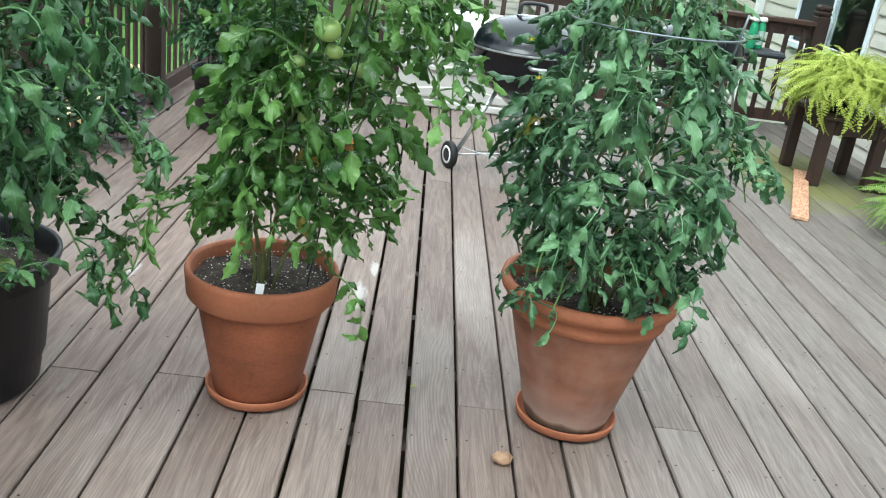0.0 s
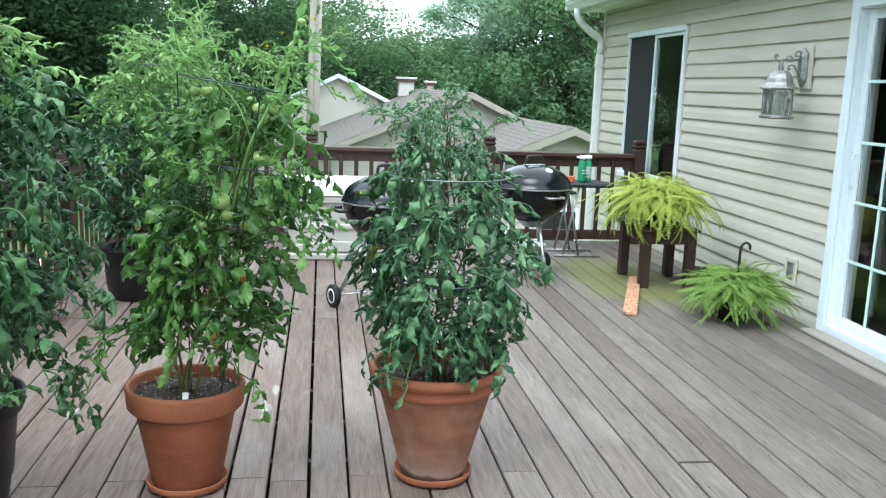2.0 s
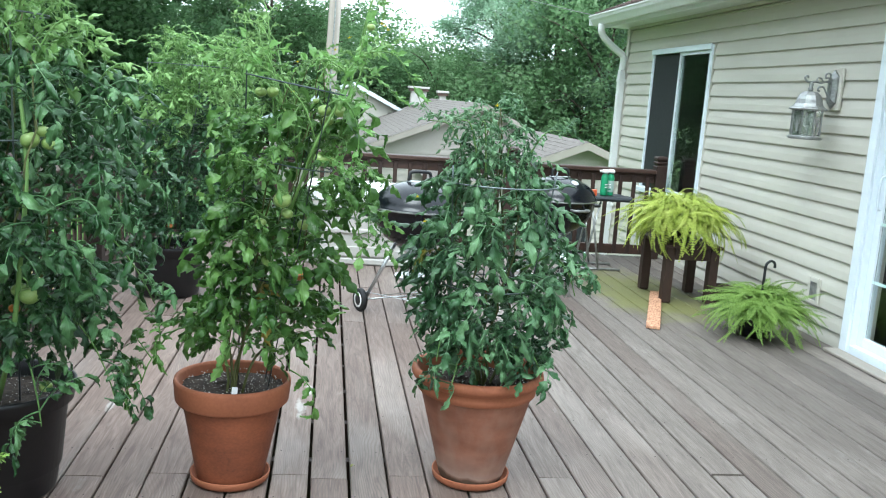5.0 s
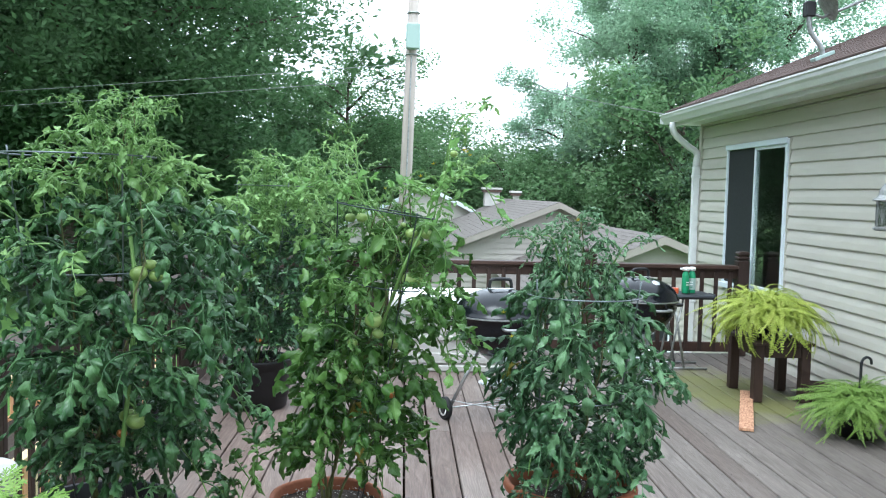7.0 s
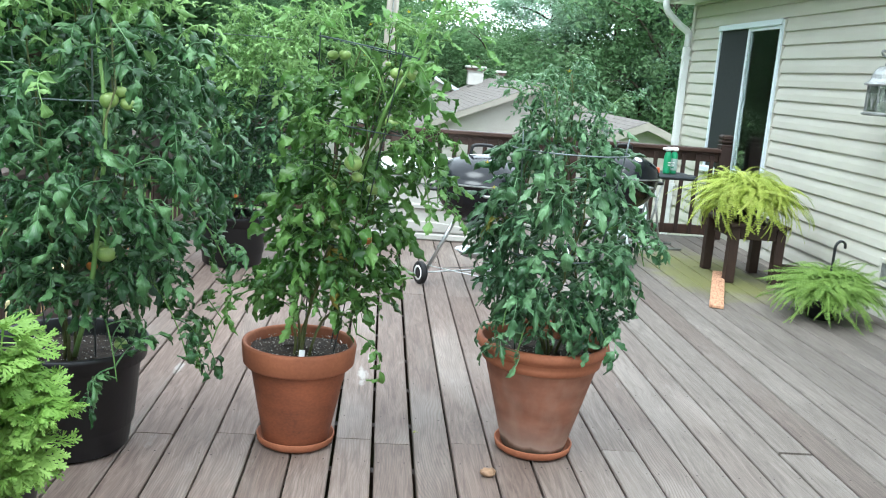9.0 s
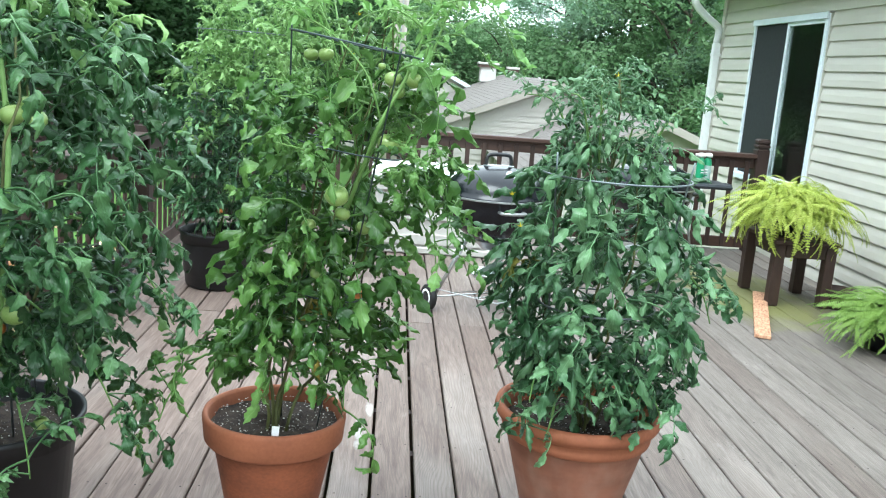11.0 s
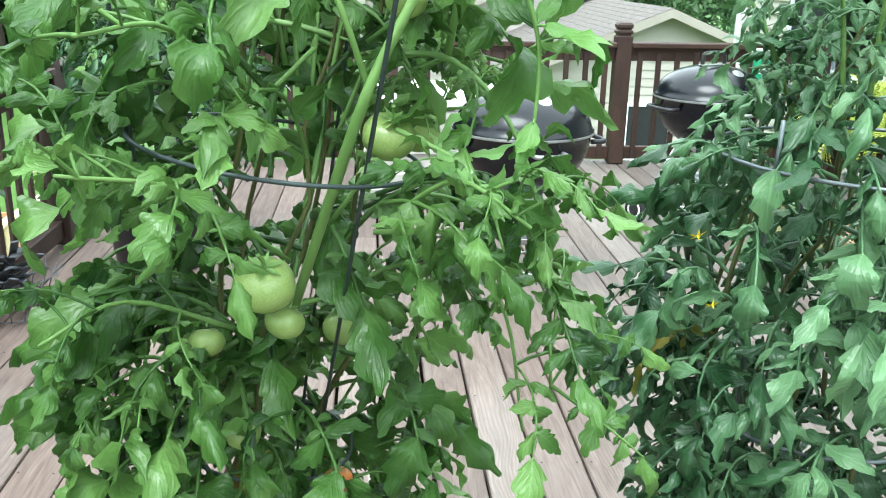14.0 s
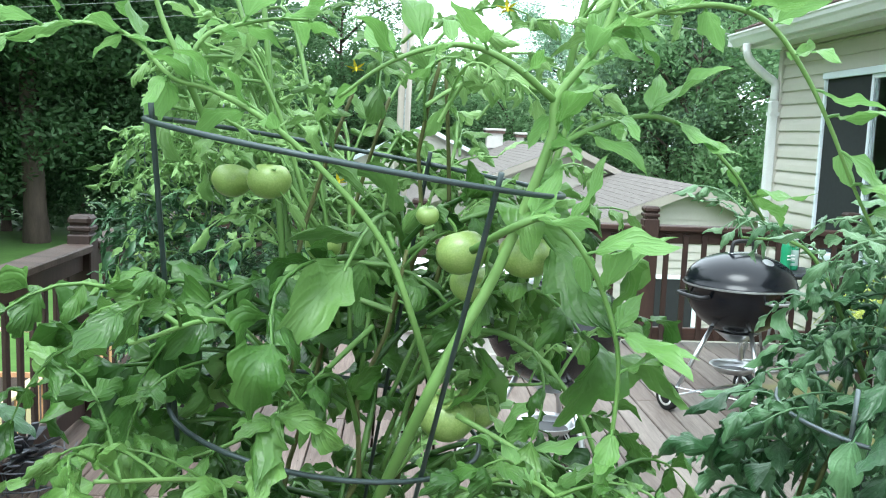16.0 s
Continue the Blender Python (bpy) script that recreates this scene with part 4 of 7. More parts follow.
LEAVES_B = leaf_set("leaf", 8, M_LEAF_R, wide=0.38, curl=0.7, droop=0.60, fold=0.25, nx=5, size=0.95, arch=1.0, pairs=4, hang=(-35, 50), teeth=0.16)


LEAVES_OLD = leaf_set("leaf", 6, M_LEAF_OLD, wide=0.50, curl=0.8, droop=0.9, fold=0.25, nx=10, size=1.0, arch=0.5, teeth=0.25, hang=(-30, 55))
LEAVES_Y = leaf_set("leaf", 14, M_LEAF_YOUNG, wide=0.42, curl=0.75, droop=0.75, fold=0.34, nx=12, size=0.88, arch=0.9, pairs=4, teeth=0.24, hang=(-45, 45))
LEAVES_YR = leaf_set("leaf", 12, M_LEAF_YOUNG_R, wide=0.43, curl=0.65, droop=0.80, fold=0.30, nx=12, size=0.95, arch=0.9, pairs=3, teeth=0.24, hang=(-40, 50))


def single_leaflets(count, material):
    """Leaflets of length 1 on a short stalk, for the open boughs."""
    out = []
    for i in range(count):
        rnd = random.Random(900 + i)
        lv, lf, lu = leaflet_arrays(rnd, 1.0, rnd.uniform(0.30, 0.42), curl=rnd.uniform(-0.1, 0.35), droop=rnd.uniform(-0.1, 0.55), fold=rnd.uniform(0.1, 0.6), nx=14, twist=rnd.uniform(-0.6, 0.6), teeth=0.12)
        lv = lv + np.array([0.12, 0, 0])
        tv, tf = tube_arrays([(0, 0, 0), (0.08, 0, 0.01), (0.16, 0, 0.005)], 0.022, 4)
        v = np.concatenate([lv, np.array([tuple(q) for q in tv])])
        f = np.concatenate([lf, np.array(tf) + len(lv)])
        u = np.concatenate([lu, np.full((len(tv), 2), 0.5)])
        out.append((v, f, mesh_np("leaf", v, f, material, True, u), u))
    return out


LEAVES_TIP = single_leaflets(12, M_LEAF_TIP)


def lerp_table(table, z):
    """Linear look-up in rows of (z, a, b, ...)."""
    if z <= table[0][0]:
        return table[0][1:]
    for r0, r1 in zip(table, table[1:]):
        if z <= r1[0]:
            t = (z - r0[0]) / (r1[0] - r0[0])
            return tuple(a + (b - a) * t for a, b in zip(r0[1:], r1[1:]))
    return table[-1][1:]


def leaf_matrix(base, azim, pitch, size, roll=0.0):
    return Matrix.Translation(base) @ Matrix.Rotation(azim, 4, "Z") @ Matrix.Rotation(-pitch, 4, "Y") @ Matrix.Rotation(roll, 4, "X") @ Matrix.Diagonal((size, size, size, 1))


def tomato_mesh(seed, material):
    rnd = random.Random(seed)
    bm = bmesh.new()
    bmesh.ops.create_uvsphere(bm, u_segments=20, v_segments=12, radius=1.0)
    for v in bm.verts:
        a = math.atan2(v.co.y, v.co.x)
        r = 1 + 0.03 * math.cos(5 * a + seed) * (1 - abs(v.co.z))
        dip = 0.16 * max(0, v.co.z - 0.75) / 0.25
        v.co = Vector((v.co.x * r, v.co.y * r, v.co.z * 0.86 - dip * max(0.0, v.co.z)))
    me = bpy.data.meshes.new("tomato")
    bm.to_mesh(me)
    bm.free()
    for f in me.polygons:
        f.use_smooth = True
    me.materials.append(material)
    return me


TOMATO_GREEN = [tomato_mesh(i, M_TOMATO) for i in range(3)]
TOMATO_RED = tomato_mesh(7, M_TOMATO_RED)


def calyx_mesh():
    bm = bmesh.new()
    c = bm.verts.new((0, 0, 0.74))
    for i in range(6):
        a = 2 * math.pi * i / 6
        p = bm.verts.new((0.75 * math.cos(a), 0.75 * math.sin(a), 0.82))
        q = bm.verts.new((0.3 * math.cos(a + 0.35), 0.3 * math.sin(a + 0.35), 0.78))
        r = bm.verts.new((0.3 * math.cos(a - 0.35), 0.3 * math.sin(a - 0.35), 0.78))
        bm.faces.new((c, r, p, q))
    add_tube(bm, [(0, 0, 0.72), (0.05, 0, 1.05), (0.2, 0.05, 1.35)], 0.07, 5)
    me = bpy.data.meshes.new("calyx")
    bm.to_mesh(me)
    bm.free()
    me.materials.append(M_STEM)
    return me


CALYX = calyx_mesh()


def add_tomato(plant, x, y, z, d, red=False, seed=0):
    rnd = random.Random(seed + int(1000 * abs(x)))
    ob = part("tomato", TOMATO_RED if red else TOMATO_GREEN[seed % 3], None, plant, "ripening orange-red tomato" if red else "unripe pale green tomato")
    ob.matrix_local = pose(x, y, z, rnd.uniform(-25, 25), rnd.uniform(-25, 25), rnd.uniform(0, 360)) @ Matrix.Diagonal((d / 2, d / 2, d / 2, 1))
    c = part("calyx", CALYX, None, ob)
    return ob


def flower_mesh():
    bm = bmesh.new()
    c = bm.verts.new((0, 0, 0.15))
    for i in range(5):
        a = 2 * math.pi * i / 5
        p = bm.verts.new((math.cos(a), math.sin(a), -0.15))
        q = bm.verts.new((0.4 * math.cos(a + 0.4), 0.4 * math.sin(a + 0.4), 0.05))
        r = bm.verts.new((0.4 * math.cos(a - 0.4), 0.4 * math.sin(a - 0.4), 0.05))
        bm.faces.new((c, r, p, q))
    add_tube(bm, [(0, 0, 0), (0, 0, 0.5)], [0.16, 0.03], 5)
    me = bpy.data.meshes.new("flower")
    bm.to_mesh(me)
    bm.free()
    me.materials.append(M_FLOWER)
    return me


FLOWER = flower_mesh()


def tomato_plant(label, table, soil, leaves, stems, seed, n_parts=280, extra=200, size=(0.15, 0.25), step=0.055, top_wisps=6,
                 wisp=0.28, stem_mat=None, low=0.12, avoid=(), fresh=0.16, tops=None):
    """A bushy plant in its cage. table rows: (height, centre x, centre y, half width). Leaves spring from nodes along leaning stems
    and reach out to the bush's half width."""
    rnd = random.Random(seed)
    plant = thing("tomato_plant", label, "tomato plant", "caged tomato plants")
    z_top = table[-1][0]
    nodes = []
    for s in range(stems):
        a0 = 2 * math.pi * s / stems + rnd.uniform(-0.4, 0.4)
        frac = rnd.uniform(0.15, 0.55)
        zt = z_top - rnd.uniform(0.0, 0.22) * (s > 1)
        pts = []
        k = 15
        for i in range(k + 1):
            t = i / k
            z = soil + (zt - soil) * t
            cx, cy, r = lerp_table(table, z)
            a = a0 + 0.9 * math.sin(2.3 * t + s)
            rr = r * frac * min(1, t * 2.6 + 0.40)
            pts.append(Vector((cx + rr * math.cos(a) + rnd.uniform(-0.012, 0.012), cy + rr * math.sin(a) + rnd.uniform(-0.012, 0.012), z - 0.02)))
        path = smooth_path(pts, 2)
        rads2 = [0.0056 - 0.0038 * i / (len(path) - 1) for i in range(len(path))]
        part("stem", tube(path, rads2, 6), stem_mat or M_STEM, plant, smooth=True)
        length = sum((b - a).length for a, b in zip(path, path[1:]))
        d = low
        az = rnd.uniform(0, 6.28)
        while d < length:
            u = d / length * (len(path) - 1)
            i = min(int(u), len(path) - 2)
            p = path[i].lerp(path[i + 1], u - i)
            nodes.append((p, az, d / length))
            az += 2.4 + rnd.uniform(-0.5, 0.5)
            d += step * rnd.uniform(0.7, 1.3)
    # shoots that rise above the cage
    for w in range(top_wisps):
        cx, cy, r = lerp_table(table, z_top - 0.12)
        a = rnd.uniform(0, 6.28)
        p0 = Vector((cx + 0.6 * r * math.cos(a), cy + 0.6 * r * math.sin(a), z_top - 0.25))
        h = wisp * rnd.uniform(0.6, 1.2)
        out = rnd.uniform(0.05, 0.2) * min(1.0, wisp / 0.34)
        pts = [p0, p0 + Vector((out * 0.5 * math.cos(a), out * 0.5 * math.sin(a), h * 0.6)), p0 + Vector((out * math.cos(a), out * math.sin(a), h)),
               p0 + Vector((out * 1.8 * math.cos(a), out * 1.8 * math.sin(a), h * 1.05))]
        path = smooth_path(pts, 4)
        part("shoot", tube(path, [0.004 - 0.0025 * i / (len(path) - 1) for i in range(len(path))], 5), M_STEM, plant, smooth=True)
        for i in range(1, len(path)):
            nodes.append((path[i], rnd.uniform(0, 6.28), 1.3))
    items = []

    def in_room(m):
        """Does the leaf's foot, middle or tip lie where the fruit shows free?"""
        return any((m @ Vector(e) - Vector(q[:3])).length < q[3] for q in avoid for e in ((0, 0, 0), (0.5, 0, 0.08), (0.95, 0, -0.1)))

    for p, az, t in nodes:
        cx, cy, r = lerp_table(table, p.z)
        out = Vector((p.x - cx, p.y - cy, 0))
        oa = math.atan2(out.y, out.x) if out.length > 0.02 else az
        a = oa + 1.25 * math.sin(az) if out.length > 0.3 * r else az
        reach = max(0.05, r * 1.02 - (Vector((p.x, p.y, 0)) - Vector((cx, cy, 0))).dot(Vector((math.cos(a), math.sin(a), 0))))
        s = min(size[1], max(size[0], reach * rnd.uniform(0.70, 1.0)))
        if t > 1.2:
            s = size[0] * rnd.uniform(0.45, 0.8)
        elif t > 0.85:
            s *= rnd.uniform(0.6, 0.9)
        young = t > 0.92 or p.z > z_top - fresh * rnd.uniform(0.6, 1.4)
        pool = (tops or LEAVES_Y) if young else (LEAVES_OLD if p.z < soil + 0.55 and rnd.random() < 0.07 else leaves)
        m = leaf_matrix(p, a, radians(rnd.uniform(-12, 52)), s, rnd.uniform(-0.6, 0.6))
        if not in_room(m):
            items.append((young, m, pool[rnd.randrange(len(pool))]))
    while len(items) < n_parts + extra and extra > 0:
        z = soil + low + (z_top - soil - low) * rnd.random() ** 1.4
        cx, cy, r = lerp_table(table, z)
        a = rnd.uniform(0, 6.28)
        rr = r * rnd.uniform(0.15, 0.66)
        p = Vector((cx + rr * math.cos(a), cy + rr * math.sin(a), z))
        young = z > z_top - fresh * rnd.uniform(0.6, 1.4)
        pool = (tops or LEAVES_Y) if young else leaves
        m = leaf_matrix(p, a + rnd.uniform(-0.9, 0.9), radians(rnd.uniform(-25, 35)), min(size[1], max(size[0] * 0.7, (r - rr) * 1.05)), rnd.uniform(-0.5, 0.5))
        if not in_room(m):
            items.append((young, m, pool[rnd.randrange(len(pool))]))
    rnd.shuffle(items)
    items.sort(key=lambda it: not it[0])
    n_parts = max(n_parts, sum(it[0] for it in items))
    for _, m, leaf in items[:n_parts]:
        part("leaf", leaf[2], None, plant).matrix_local = m
    rest = items[n_parts:]
    if rest:
        V, F, U, n = [], [], [], 0
        for _, m, (v, f, _, u) in rest:
            U.append(u)
            mm = np.array(m)
            V.append(v @ mm[:3, :3].T + mm[:3, 3])
            F.append(f + n)
            n += len(v)
        part("foliage", mesh_np("foliage", np.concatenate(V), np.concatenate(F), leaves[0][2].materials[0], True, np.concatenate(U)), None, plant, kind="stuff")
    return plant


def branch(plant, pts, leaves, seed, r0=0.006, r1=0.0025, step=0.06, size=(0.09, 0.16), start=0.15, side=None, n=5):
    """A bough set by its bends, with leaves along it."""
    rnd = random.Random(seed)
    path = smooth_path(pts, n)
    k = len(path) - 1
    part("stem", tube(path, [r0 + (r1 - r0) * i / k for i in range(k + 1)], 7), M_STEM, plant, smooth=True)
    length = sum((b - a).length for a, b in zip(path, path[1:]))
    d = start * length
    flip = 1
    while d < length:
        u = d / length * k
        i = min(int(u), k - 1)
        p = path[i].lerp(path[i + 1], u - i)
        t = (path[i + 1] - path[i]).normalized()
        heading = math.atan2(t.y, t.x)
        for fl in (flip, -flip):
            if rnd.random() < 0.72:
                part("leaf", leaves[rnd.randrange(len(leaves))][2], None, plant).matrix_local = leaf_matrix(
                    p, heading + fl * rnd.uniform(0.5, 1.4), radians(rnd.uniform(-35, 60)), rnd.uniform(*size), rnd.uniform(-0.7, 0.7))
        flip = -flip
        d += step * rnd.uniform(0.75, 1.25)
    return path


def cage(label, base, base_r, top, top_r, rings, material, legs=4, wire=0.0028, over=0.05, spin=0.4, tilt=0.0):
    """A cone of wire: rings at fractions of its height, legs from the soil to above the top ring."""
    c = thing("tomato_cage", label, "tomato cage", "tomato cages")
    b, t = Vector(base), Vector(top)
    for f in rings:
        p = b.lerp(t, f)
        r = base_r + (top_r - base_r) * f
        hoop = [(q[0], q[1], q[2] + tilt * (q[0] - p.x)) for q in ring_points(p.x, p.y, p.z, r, 36)]
        part("ring", tube(hoop, wire, 6, True), material, c, smooth=True)
    for i in range(legs):
        a = 2 * math.pi * i / legs + spin
        d = Vector((math.cos(a), math.sin(a), 0))
        p0 = b + d * (base_r - wire * 1.9)
        p1 = t + d * (top_r - wire * 1.9)
        p1.z += tilt * d.x * top_r
        part("leg", tube([p0, p1, p1 + (p1 - p0).normalized() * over], wire, 6), material, c, smooth=True)
    return c


def lathe_pot(name, label, category, at, body, material, rim=None, rim_mat=None, soil=None, soil_r=0.0, turn=0.0):
    p = thing(name, label, category, "planted pots", "", at, turn)
    part("body", lathe(body, 48), material, p, smooth=True)
    if rim:
        part("rim", lathe(rim, 48), rim_mat or material, p, smooth=True)
    if soil is not None:
        rnd = random.Random(int(abs(at[0]) * 100))
        bm = bmesh.new()
        rr = [0.0, 0.25, 0.5, 0.75, 0.92, 1.0]
        prev = None
        n = 36
        for q in rr:
            if q == 0:
                ring = [bm.verts.new((0, 0, soil + 0.012))]
            else:
                ring = [bm.verts.new((soil_r * q * math.cos(2 * math.pi * i / n), soil_r * q * math.sin(2 * math.pi * i / n), soil + rnd.uniform(-0.006, 0.010) - 0.01 * q)) for i in range(n)]
            if prev:
                for i in range(n):
                    j = (i + 1) % n
                    if len(prev) == 1:
                        bm.faces.new((prev[0], ring[i], ring[j]))
                    else:
                        bm.faces.new((prev[i], ring[i], ring[j], prev[j]))
            prev = ring
        part("soil", bm, M_SOIL, p, "dark potting soil flecked with perlite", smooth=True)
        V, F = [], []
        for i in range(420):
            a, q = rnd.uniform(0, 6.28), soil_r * math.sqrt(rnd.random()) * 0.97
            x, y, z, s = q * math.cos(a), q * math.sin(a), soil + 0.006, 0.0008 + 0.0026 * rnd.random() ** 2
            k = len(V)
            V += [(x - s, y, z), (x, y - s, z), (x + s, y, z), (x, y + s, z), (x, y, z + s)]
            F += [(k, k + 1, k + 4), (k + 1, k + 2, k + 4), (k + 2, k + 3, k + 4), (k + 3, k, k + 4)]
        part("perlite", mesh_np("perlite", V, F, M_PERLITE), None, p, kind="stuff")
    return p


def saucer(label, at, r, material):
    s = part("saucer", lathe([(0, 0.003), (r * 0.88, 0.003), (r * 0.97, 0.012), (r, 0.034), (r * 0.985, 0.037), (r * 0.95, 0.034), (r * 0.90, 0.016), (0, 0.014)], 48), material, None, smooth=True)
    s.location = at
    return tagged(s, label, "saucer", "pot saucers")


# ---- potted tomatoes ----
PL = (-0.285, 1.762)
PR = (0.603, 1.792)
PB = (-1.055, 1.655)
PK = (-1.000, 4.621)

saucer("terracotta saucer under the smooth clay pot", (*PL, 0), 0.142, M_TERRA_RIM)
lathe_pot("terracotta_pot", "smooth orange terracotta pot with a deep collar", "flower pot", (*PL, 0.016),
          [(0.000, 0.000), (0.117, 0.000), (0.121, 0.013), (0.175, 0.291), (0.176, 0.303)], M_TERRA,
          [(0.175, 0.285), (0.192, 0.285), (0.199, 0.293), (0.205, 0.357), (0.202, 0.368), (0.194, 0.370), (0.187, 0.360), (0.180, 0.303)], M_TERRA_RIM, 0.336, 0.184)
saucer("terracotta saucer under the limed clay pot", (*PR, 0), 0.147, M_TERRA_RIM)
lathe_pot("terracotta_pot", "pale limed terracotta pot with a rolled rim", "flower pot", (*PR, 0.016),
          [(0.000, 0.000), (0.117, 0.000), (0.122, 0.012), (0.206, 0.325), (0.210, 0.341)], M_TERRA_AGED,
          [(0.209, 0.333), (0.220, 0.339), (0.223, 0.356), (0.218, 0.370), (0.226, 0.379), (0.241, 0.388), (0.247, 0.402), (0.243, 0.418), (0.231, 0.424), (0.221, 0.416), (0.212, 0.354)], M_TERRA_RIM, 0.366, 0.212)
blackpot = lathe_pot("nursery_pot", "large black plastic nursery pot", "flower pot", (*PB, 0.003),
                     [(0.000, 0.000), (0.183, 0.000), (0.193, 0.010), (0.204, 0.087), (0.210, 0.091), (0.233, 0.320), (0.238, 0.325)], M_BLACKPOT,
                     [(0.235, 0.318), (0.251, 0.320), (0.253, 0.354), (0.259, 0.361), (0.260, 0.376), (0.253, 0.380), (0.246, 0.374), (0.235, 0.320)], M_BLACKPOT, 0.325, 0.234)
lathe_pot("nursery_pot", "black plastic nursery pot near the railing", "flower pot", (*PK, 0.003),
          [(0, 0.0), (0.185, 0.0), (0.195, 0.010), (0.203, 0.08), (0.208, 0.085), (0.217, 0.27), (0.219, 0.275)], M_BLACKPOT,
          [(0.218, 0.268), (0.228, 0.270), (0.231, 0.315), (0.236, 0.320), (0.236, 0.334), (0.229, 0.337), (0.222, 0.330), (0.218, 0.275)], M_BLACKPOT, 0.290, 0.217)

tag = part("plant_tag", box(-0.010, 0.010, -0.001, 0.001, 0.0, 0.055, 0.0005), M_WHITEPL, None)
tag.matrix_world = pose(-0.265, 1.592, 0.345, -18, 6, 12)
tagged(tag, "small white plastic plant tag stuck in soil", "plant tag")

TL = [(0.36, -0.27, 1.701, 0.14), (0.47, -0.27, 1.693, 0.17), (0.56, -0.23, 1.677, 0.25), (0.70, -0.185, 1.645, 0.26), (0.85, -0.145, 1.605, 0.26), (1.00, -0.11, 1.557, 0.265), (1.15, -0.09, 1.517, 0.265),
      (1.30, -0.08, 1.477, 0.24), (1.42, -0.06, 1.461, 0.18), (1.52, -0.05, 1.445, 0.10)]
TR = [(0.40, 0.62, 1.753, 0.12), (0.48, 0.63, 1.749, 0.17), (0.60, 0.62, 1.741, 0.27), (0.75, 0.62, 1.725, 0.34), (0.92, 0.62, 1.709, 0.34), (1.05, 0.60, 1.685, 0.29), (1.17, 0.59, 1.677, 0.22),
      (1.29, 0.58, 1.661, 0.13), (1.41, 0.57, 1.645, 0.05)]
TB = [(0.36, -1.03, 1.589, 0.08), (0.50, -1.02, 1.565, 0.13), (0.65, -0.97, 1.541, 0.30), (0.80, -0.93, 1.525, 0.45), (0.90, -0.92, 1.509, 0.49), (1.15, -0.92, 1.485, 0.51), (1.35, -0.95, 1.477, 0.47), (1.50, -0.99, 1.469, 0.36),
      (1.56, -0.97, 1.461, 0.27), (1.64, -0.93, 1.461, 0.13), (1.76, -0.90, 1.461, 0.05)]
TK = [(0.32, -1.00, 4.621, 0.12), (0.42, -0.98, 4.605, 0.30), (0.60, -0.93, 4.600, 0.42), (0.80, -0.90, 4.589, 0.47), (1.10, -0.86, 4.581, 0.49), (1.35, -0.84, 4.581, 0.47), (1.55, -0.82, 4.581, 0.36), (1.70, -0.78, 4.581, 0.2)]

cage("dark coated round wire tomato cage", (-0.205, 1.80, 0.33), 0.07, (-0.083, 1.37, 1.42), 0.155, (0.42, 0.783, 1.0), M_WIRE, 3, 0.0022, 0.012, 5.375, -0.15)
cage("grey round wire tomato cage", (PR[0], PR[1], 0.40), 0.13, (0.60, 1.645, 1.14), 0.20, (0.5, 1.0), M_WIRE_GREY, 3, 0.0026, 0.06, 3.6)
cage("tall grey wire tomato cage", (PB[0], PB[1], 0.35), 0.15, (-1.06, 1.477, 1.57), 0.235, (0.22, 0.70, 1.0), M_WIRE_GREY, 4, 0.0028, 0.02, 0.9)
cage("grey wire tomato cage", (PK[0], PK[1], 0.30), 0.15, (-0.9, 4.589, 1.50), 0.26, (0.4, 0.7, 1.0), M_WIRE_GREY, 4, 0.0028, 0.03, 0.5)

EYE_ROOM = ((-0.05, 0.70, 1.44, 0.42), (0.02, 1.29, 1.36, 0.065), (-0.17, 1.38, 1.40, 0.065), (0.0, 1.34, 1.21, 0.065), (-0.11, 1.30, 1.08, 0.07), (-0.05, 1.43, 1.00, 0.05), (-0.11, 1.25, 1.09, 0.06))
plant_l = tomato_plant("tall light green tomato plant heavy with unripe fruit", TL, 0.340, LEAVES_L, 5, 11, stem_mat=M_STEM_OLD, low=0.22, n_parts=245, extra=62, size=(0.14, 0.235), step=0.055, top_wisps=5, wisp=0.38, avoid=EYE_ROOM)
plant_r = tomato_plant("dense dark blue-green tomato plant in the limed pot", TR, 0.378, LEAVES_R, 6, 23, stem_mat=M_STEM_OLD, n_parts=285, extra=150, size=(0.13, 0.205), step=0.046, tops=LEAVES_YR, top_wisps=5, wisp=0.16)
plant_b = tomato_plant("broad deep green tomato plant in a black pot", TB, 0.34, LEAVES_D, 6, 37, stem_mat=M_STEM_OLD, n_parts=285, extra=360, fresh=0.36, size=(0.12, 0.190), step=0.046, low=0.22, top_wisps=3, wisp=0.20,
                       avoid=((-0.79, 1.285, 1.22, 0.10), (-0.80, 1.261, 1.22, 0.10), (-0.83, 1.285, 0.76, 0.09), (-0.80, 1.237, 0.78, 0.09)))
plant_k = tomato_plant("tall tomato plant in a black pot by the railing", TK, 0.30, LEAVES_B, 6, 51, n_parts=280, extra=330, fresh=0.60, size=(0.16, 0.25), step=0.05, top_wisps=6, wisp=0.22)

